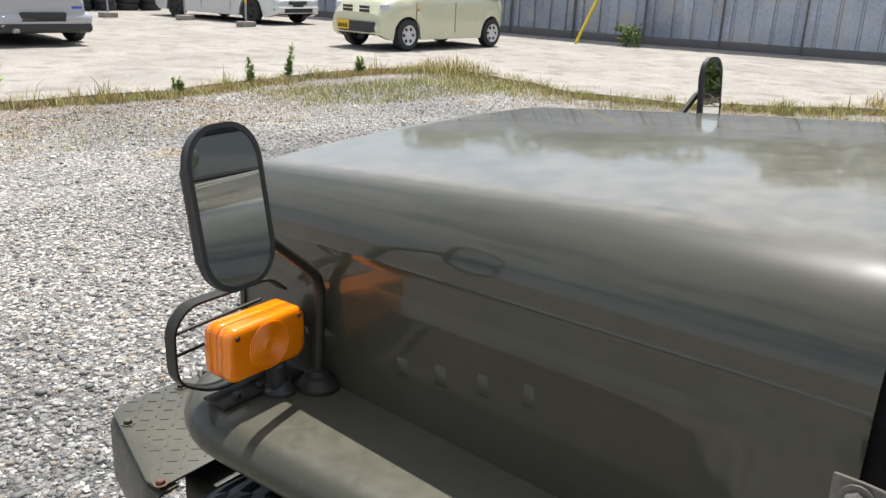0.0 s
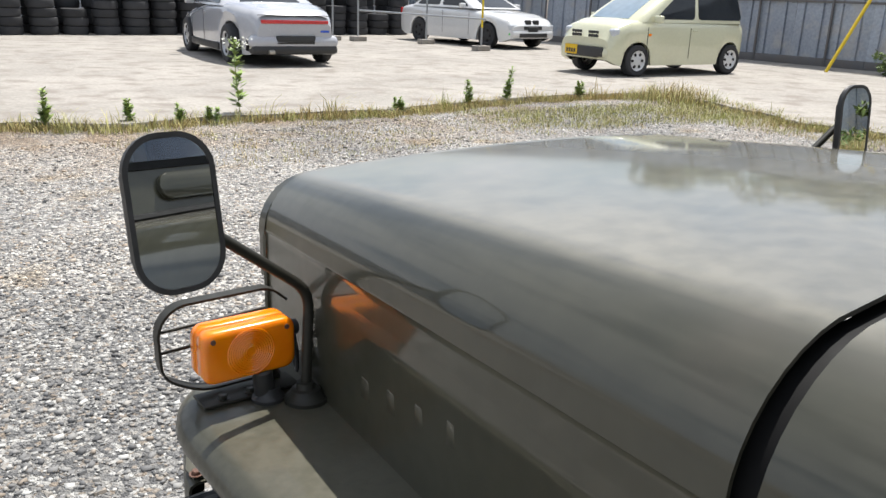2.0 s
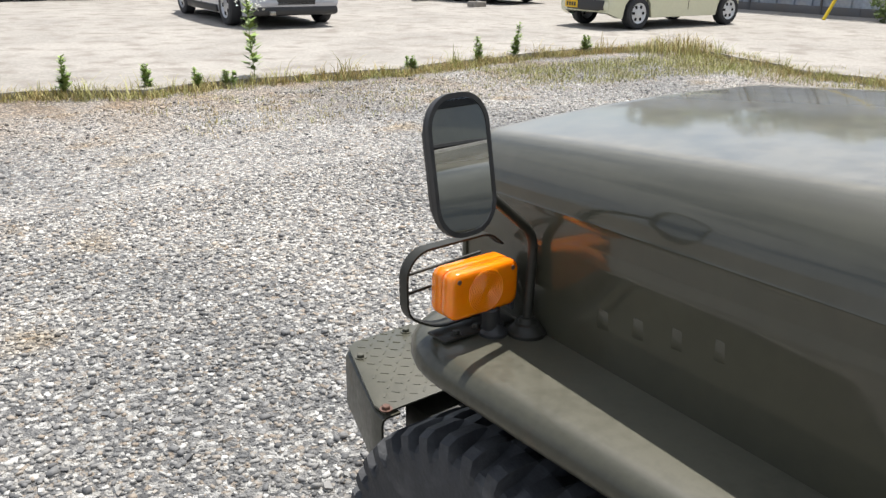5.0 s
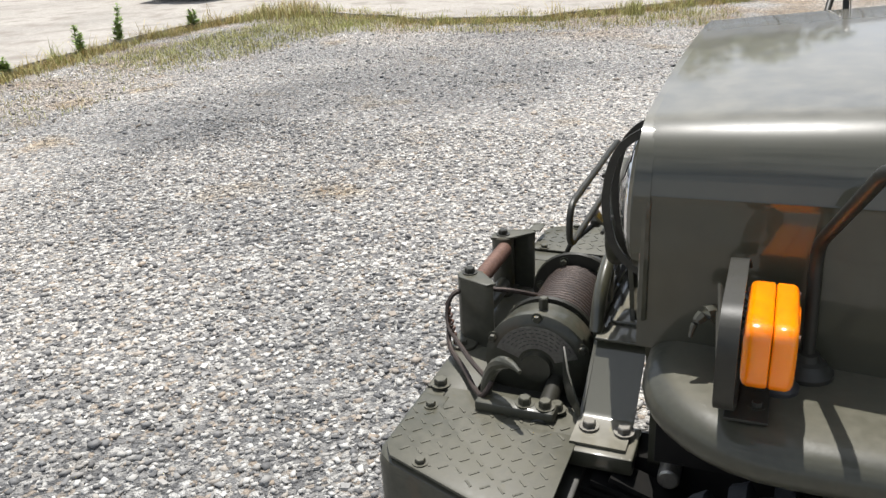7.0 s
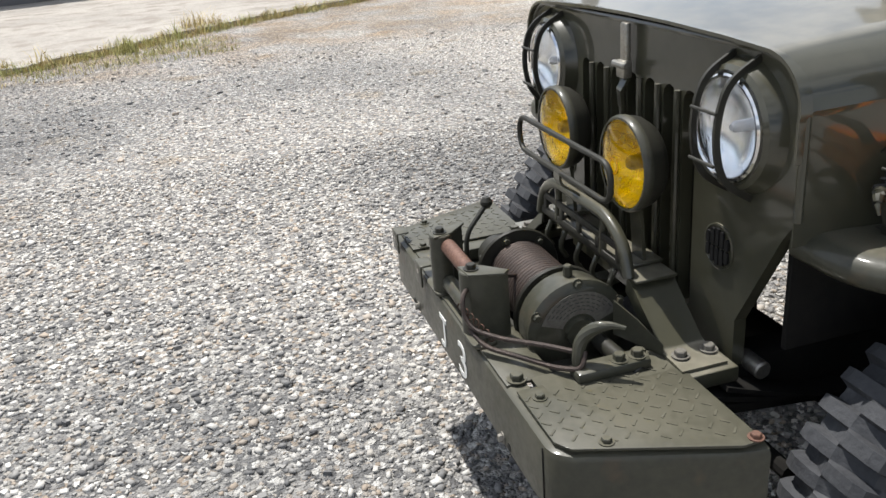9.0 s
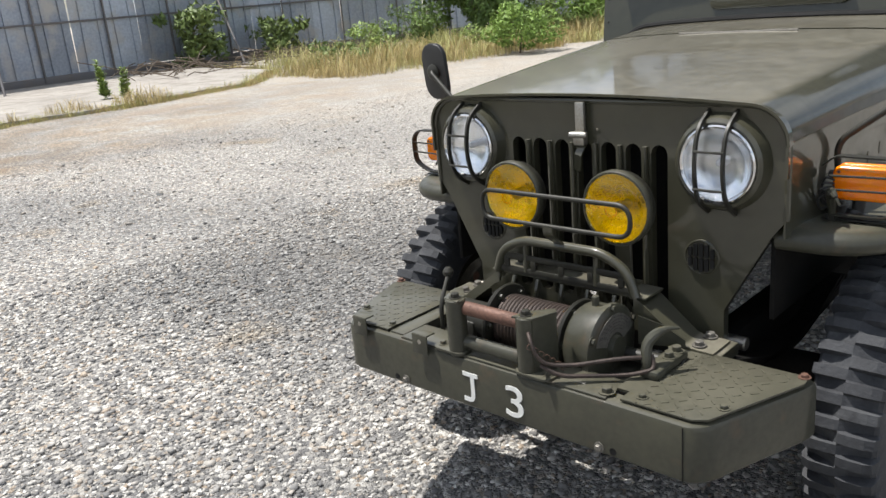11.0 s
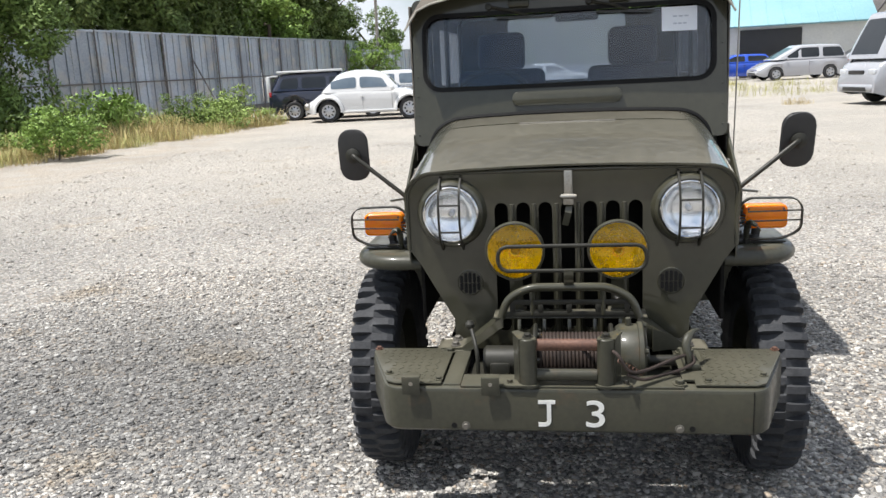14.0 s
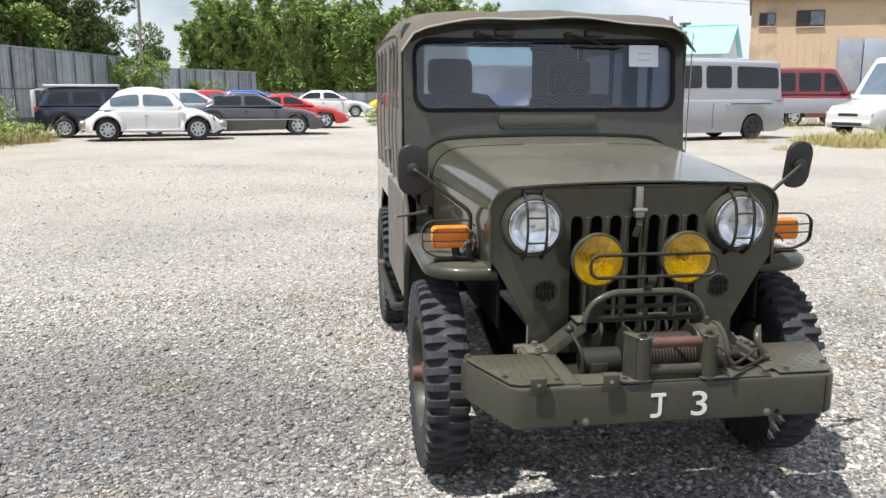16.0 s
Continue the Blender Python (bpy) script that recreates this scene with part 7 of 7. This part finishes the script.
car("white_saloon", "white saloon parked near the far wall", heading(7.3, 58.0, 0, 1.0, -0.05), P_WHITE, 4.7, 1.75, 1.62, 2.7, 0.9, 0.31,
    [(-2.35, 0.95), (-1.6, 0.98), (0.8, 0.93), (1.7, 0.82), (2.35, 0.58)], (-1.7, 1.1, -0.95, 0.25, 0.93, 0.18), 0.2)
# silver high-roof van and its neighbours
van = car("van", "silver high-roof van with dark windows, parked on gravel", heading(9.75, 20.4, 0, -1.0, -0.25), P_VAN, 5.2, 1.75, 2.3, 2.95, 1.05, 0.35,
          [(-2.6, 1.22), (1.5, 1.22), (2.2, 1.16), (2.48, 1.0), (2.6, 0.74)], (-2.58, 2.44, -2.5, 1.92, 1.12, 0.1), 0.22, ((0.05, 0.36), (0.4, 0.58), (0.61, 0.84)), OLD_TYRE, 6, category="van", taper=0.1, glass_mat=CAR_GLASS, wt=(0.3, 0.86),
          extras=[("slide_rail", BLACK, (-1.3, -0.877, 1.02), (1.5, 0.012, 0.03), 0.003), ("slide_rail", BLACK, (-1.3, 0.877, 1.02), (1.5, 0.012, 0.03), 0.003)])
car("estate_car", "wine red and silver off-road estate behind weeds", heading(18.6, 28.9, 0, 1.0, 0.1) @ Matrix.Diagonal((1.12, 1.1, 1.15, 1)), P_WINE, 4.7, 1.75, 2.0, 2.7, 0.85, 0.36,
    [(-2.35, 1.12), (1.0, 1.1), (1.9, 1.05), (2.35, 0.8)], (-2.3, 1.2, -2.2, 0.6, 1.08, 0.1), 0.3, ((0.04, 0.32), (0.36, 0.62), (0.66, 0.9)),
    extras=[("lower_panel", P_VAN, (0, -0.885, 0.7), (4.3, 0.02, 0.5), 0.008), ("lower_panel", P_VAN, (0, 0.885, 0.7), (4.3, 0.02, 0.5), 0.008)])
car("ambulance", "white high-roof van with a thin red stripe", heading(17.0, 21.2, 0, -1.0, -0.36), P_WHITE, 5.2, 1.8, 2.45, 3.0, 1.0, 0.35,
    [(-2.6, 1.25), (1.1, 1.22), (1.7, 1.05), (2.4, 0.95), (2.6, 0.75)], (-2.55, 1.45, -2.45, 0.6, 1.15, 0.1), 0.24, ((0.66, 0.86),), OLD_TYRE, 6, category="van", glass_mat=PALE_GLASS,
    extras=[("red_stripe", P_RED, (-0.5, 0.905, 1.0), (3.6, 0.012, 0.05), 0.003), ("red_stripe", P_RED, (-0.5, -0.905, 1.0), (3.6, 0.012, 0.05), 0.003)])
car("minivan", "silver minivan parked beyond rough grass", heading(11.8, 42.6, 0, -1.0, -0.15), P_SILVER, 4.6, 1.75, 1.7, 2.7, 0.9, 0.32,
    [(-2.3, 1.05), (0.8, 1.02), (1.6, 0.9), (2.3, 0.62)], (-2.2, 1.5, -1.9, 0.3, 1.0, 0.15), 0.2, ((0.05, 0.35), (0.4, 0.65), (0.69, 0.88)))
car("blue_hatchback", "bright blue hatchback parked beyond rough grass", heading(9.4, 46.2, 0, -1.0, -0.1), P_BLUE, 4.0, 1.7, 1.38, 2.5, 0.85, 0.3,
    [(-2.05, 0.98), (0.8, 0.95), (1.6, 0.82), (2.05, 0.58)], (-1.95, 1.1, -1.6, 0.2, 0.93, 0.17), 0.2)
car("yellow_car", "yellow compact car by the far wall", heading(4.1, 54.0, 0, -1.0, -0.1), P_YELLOW, 3.9, 1.65, 1.24, 2.4, 0.8, 0.29,
    [(-1.95, 0.95), (0.8, 0.92), (1.5, 0.8), (1.95, 0.56)], (-1.8, 1.0, -1.5, 0.2, 0.92, 0.17), 0.2)
car("silver_hatchback", "silver hatchback by a white shed", heading(15.8, 45.4, 0, -1.0, 0.0), P_SILVER, 4.3, 1.7, 1.55, 2.5, 0.85, 0.3,
    [(-2.15, 1.0), (0.8, 0.96), (1.6, 0.84), (2.15, 0.58)], (-2.0, 1.1, -1.7, 0.2, 0.95, 0.17), 0.2)

# ---- buildings ----
PLASTER = mat("beige_siding", (0.54, 0.41, 0.28), (0.48, 0.36, 0.24), s1=0.6, s2=8, rough=(0.75, 0.9), bump=0.1, bscale=14, dirt=(0.36, 0.26, 0.18), dirt_s=0.7)
WHITE_WALL = mat("white_siding", (0.68, 0.68, 0.64), (0.58, 0.58, 0.55), s1=0.6, s2=9, rough=(0.7, 0.85))
TEAL = mat("teal_roof", (0.22, 0.4, 0.45), (0.17, 0.33, 0.37), s1=0.5, s2=12, rough=(0.5, 0.65))
CYAN = mat("cyan_roof", (0.3, 0.66, 0.72), (0.26, 0.6, 0.66), s1=0.4, s2=10, rough=(0.45, 0.6))


def gable(name, label, m, w, d, eave, ridge, wall_mat, roof_mat, windows=(), doors=()):
    """A shed with a gabled roof whose ridge runs along x; openings sit on the side that faces -y."""
    root = thing(name, label, "building", m)
    poly = [(-d / 2, 0), (d / 2, 0), (d / 2, eave), (0, ridge - 0.08), (-d / 2, eave)]
    mm = Matrix(((0, 0, 1, -w / 2), (1, 0, 0, 0), (0, 1, 0, 0), (0, 0, 0, 1)))
    wall = part("wall", prism(poly, w, mm), wall_mat, root)
    for s in (-1, 1):
        ln = math.hypot(d / 2 + 0.4, ridge - eave)
        tilt = math.degrees(math.atan2(ridge - eave, d / 2))
        bm = box((w + 0.8, ln + 0.3, 0.1), (0, s * (d / 4 + 0.12), (eave + ridge) / 2 + 0.02), 0.02, rot=(-s * tilt, 0, 0))
        roof = part("roof", bm, roof_mat, root)
        for k in range(int(w / 0.9)):
            bm = box((0.06, ln + 0.3, 0.05), (-w / 2 + 0.45 + 0.9 * k, s * (d / 4 + 0.12), (eave + ridge) / 2 + 0.08), rot=(-s * tilt, 0, 0))
            part("roof_seam", bm, roof_mat, roof)
    for x, z, ww, hh in windows:
        win = part("window", box((ww, 0.1, hh), (x, -d / 2 - 0.02, z), 0.01), BLACK, root)
        part("pane", box((ww * 0.46, 0.04, hh * 0.86), (x + ww * 0.24, -d / 2 - 0.08, z), 0.005), PALE_GLASS, win)
        part("window_sill", box((ww + 0.1, 0.07, 0.05), (x, -d / 2 - 0.07, z - hh / 2 - 0.05), 0.01), wall_mat, win)
    for x, ww, hh in doors:
        part("doorway", box((ww, 0.12, hh), (x, -d / 2 - 0.02, hh / 2), 0.01), BLACK, root)
    return root


gable("shed", "white shed with a dull teal roof and an open dark bay", pose(13.2, 52.0, 0, 0, 0, -8), 8.4, 8, 3.0, 5.0, WHITE_WALL, TEAL, (), ((-0.9, 3.3, 2.7),))
gable("shed", "white shed with a dark-edged gable front", pose(19.1, 51.6, 0, 0, 0, 82), 5, 2.3, 3.0, 4.7, WHITE_WALL, FRAME_STEEL)
gable("long_building", "long pale building under a bright cyan roof", pose(26.0, 71.8, 0, 0, 0, -35), 20, 8, 4.5, 6.8, WHITE_WALL, CYAN, ((-6, 3.2, 2, 1), (2, 3.2, 2, 1), (8, 3.2, 2, 1)))
house = gable("workshop", "beige sided workshop with dark windows and grey shutters", pose(30.6, 40.2, 0, 0, 0, -30), 15, 9, 6.2, 7.6, PLASTER, FRAME_STEEL, ((-6.7, 5.1, 0.8, 0.65), (-4.6, 5.1, 1.35, 0.8), (2, 5.1, 1.6, 0.9)))
for k in range(40):
    part("siding_batten", box((0.022, 0.016, 6.1), (-7.4 + 0.38 * k, -4.506, 3.06)), PLASTER, house)
for k in range(7):
    part("shutter_panel", box((1.15, 0.1, 2.6), (-2.6 + 1.2 * k, -4.62, 2.7), 0.02), SHEET, house)
for k, (x, y, z) in enumerate(((21.1, 75.2, 6.75), (26.0, 71.8, 6.75), (30.9, 68.4, 6.75))):
    bm = cyl(0.25, (x, y, z), (x, y, z + 0.35), 12)
    box((0.9, 0.5, 0.18), (x, y, z + 0.42), 0.03, bm=bm)
    tagged(new("roof_vent", mesh_of("roof_vent", bm, FRAME_STEEL)), "dark ventilator on the cyan roof ridge", "vent", "roof vents")

# ---- poles, wires, pylon ----
pole = thing("utility_pole", "tall grey concrete utility pole behind the wall", "pole", pose(-11.6, 50.2, 0))
part("shaft", cyl(0.11, (0, 0, 0), (0.1, 0, 10.5), 14, r2=0.075), CONCRETE, pole)
part("cross_arm", box((1.8, 0.1, 0.1), (0.1, 0, 9.4), 0.01), FRAME_STEEL, pole)
for k in range(3):
    o = new("power_line", mesh_of("power_line", tube([(-11.5 + 0.5 * k - 0.5, 50.2, 9.5), (20, 64, 9.0), (50, 78, 9.6)], 0.015, 5), BLACK))
    tagged(o, "thin black overhead wire", "wire", "overhead wires")
tall = thing("street_pole", "plain grey pole beside a cyan roof", "pole", pose(22.5, 52, 0))
part("shaft", cyl(0.12, (0, 0, 0), (0, 0, 6.3), 12), CONCRETE, tall)
pyl = thing("pylon", "far lattice pylon against the sky", "pylon", pose(-33, 245, 0))
bm = bmesh.new()
for k in range(4):
    a = radians(45 + 90 * k)
    tube([(4 * math.cos(a), 4 * math.sin(a), 0), (0.8 * math.cos(a), 0.8 * math.sin(a), 30)], 0.14, 5, bm=bm)
for z in range(2, 30, 3):
    w0, w1 = 4 - 3.2 * z / 30, 4 - 3.2 * (z + 3) / 30
    for k in range(4):
        a, b = radians(45 + 90 * k), radians(135 + 90 * k)
        tube([(w0 * math.cos(a), w0 * math.sin(a), z), (w1 * math.cos(b), w1 * math.sin(b), z + 3)], 0.08, 4, bm=bm)
for z in (24, 28):
    tube([(-4, 0, z), (4, 0, z)], 0.12, 5, bm=bm)
part("lattice", bm, PIPE, pyl)

# ---- trees beyond the wall ----
for k, (x, y, h) in enumerate(((-15.6, 50.5, 6.6), (-13.2, 54.0, 5.6), (-18.5, 46.0, 7.4))):
    plant("tree", (x, y, 0), h, (2.9, 2.4, h * 0.42), 12000, 0.12, LEAF_MID, "mid-green leafy tree behind the wall", "tree", 150 + k, 0.16, "trees beyond the wall")
rnd = random.Random(21)
for k in range(14):
    t = k / 16
    x, y = -25 + 12.5 * t + rnd.uniform(-1, 1), 24 + 31 * t + rnd.uniform(-1.5, 1.5)
    h = rnd.uniform(8.5, 11.5) - 1.5 * t
    plant("tree", (x, y, 0), h, (3.2, 3.0, h * 0.42), 13000, 0.14, LEAF_DARK, "dark broad-leaved tree behind the wall", "tree", 100 + k, 0.22, "trees beyond the wall")
plant("tree", (-15.6, 41.0, 0), 5.6, (2.0, 1.8, 1.6), 5000, 0.13, LEAF, "bright round-topped tree behind the wall", "tree", 140, 0.16, "trees beyond the wall")
for k in range(20):
    x, y = -11.0 + 1.3 * k + rnd.uniform(-0.6, 0.6), 70 + 2.6 * (k % 2) + rnd.uniform(-0.8, 0.8)
    bamboo((x, y, 0), rnd.uniform(8.6, 10.8) - 2.4 * max(0, 2 - k) * 0.5, 200 + k)
# unseen trees added beyond the west wall, to darken the bonnet's reflection
for k in range(6):
    plant("tree", (-24.5 + rnd.uniform(-1, 1), -17.5 + 3.3 * k, 0), rnd.uniform(6.0, 7.2), (2.6, 2.4, 2.7), 5000, 0.17, LEAF_DARK, "dark broad-leaved tree behind the wall", "tree", 170 + k, 0.2, "trees beyond the wall")
for k in (0, 2, 3, 4, 5, 6, 7, 8, 9):
    x, y = -40 + 16 * k + rnd.uniform(-3, 3), 105 + rnd.uniform(-4, 4)
    h = rnd.uniform(6, 9)
    plant("tree", (x, y, 0), h, (7, 4, h * 0.46), 4500, 0.34, LEAF_DARK, "distant green tree on the skyline", "tree", 300 + k, 0.3, "distant trees")
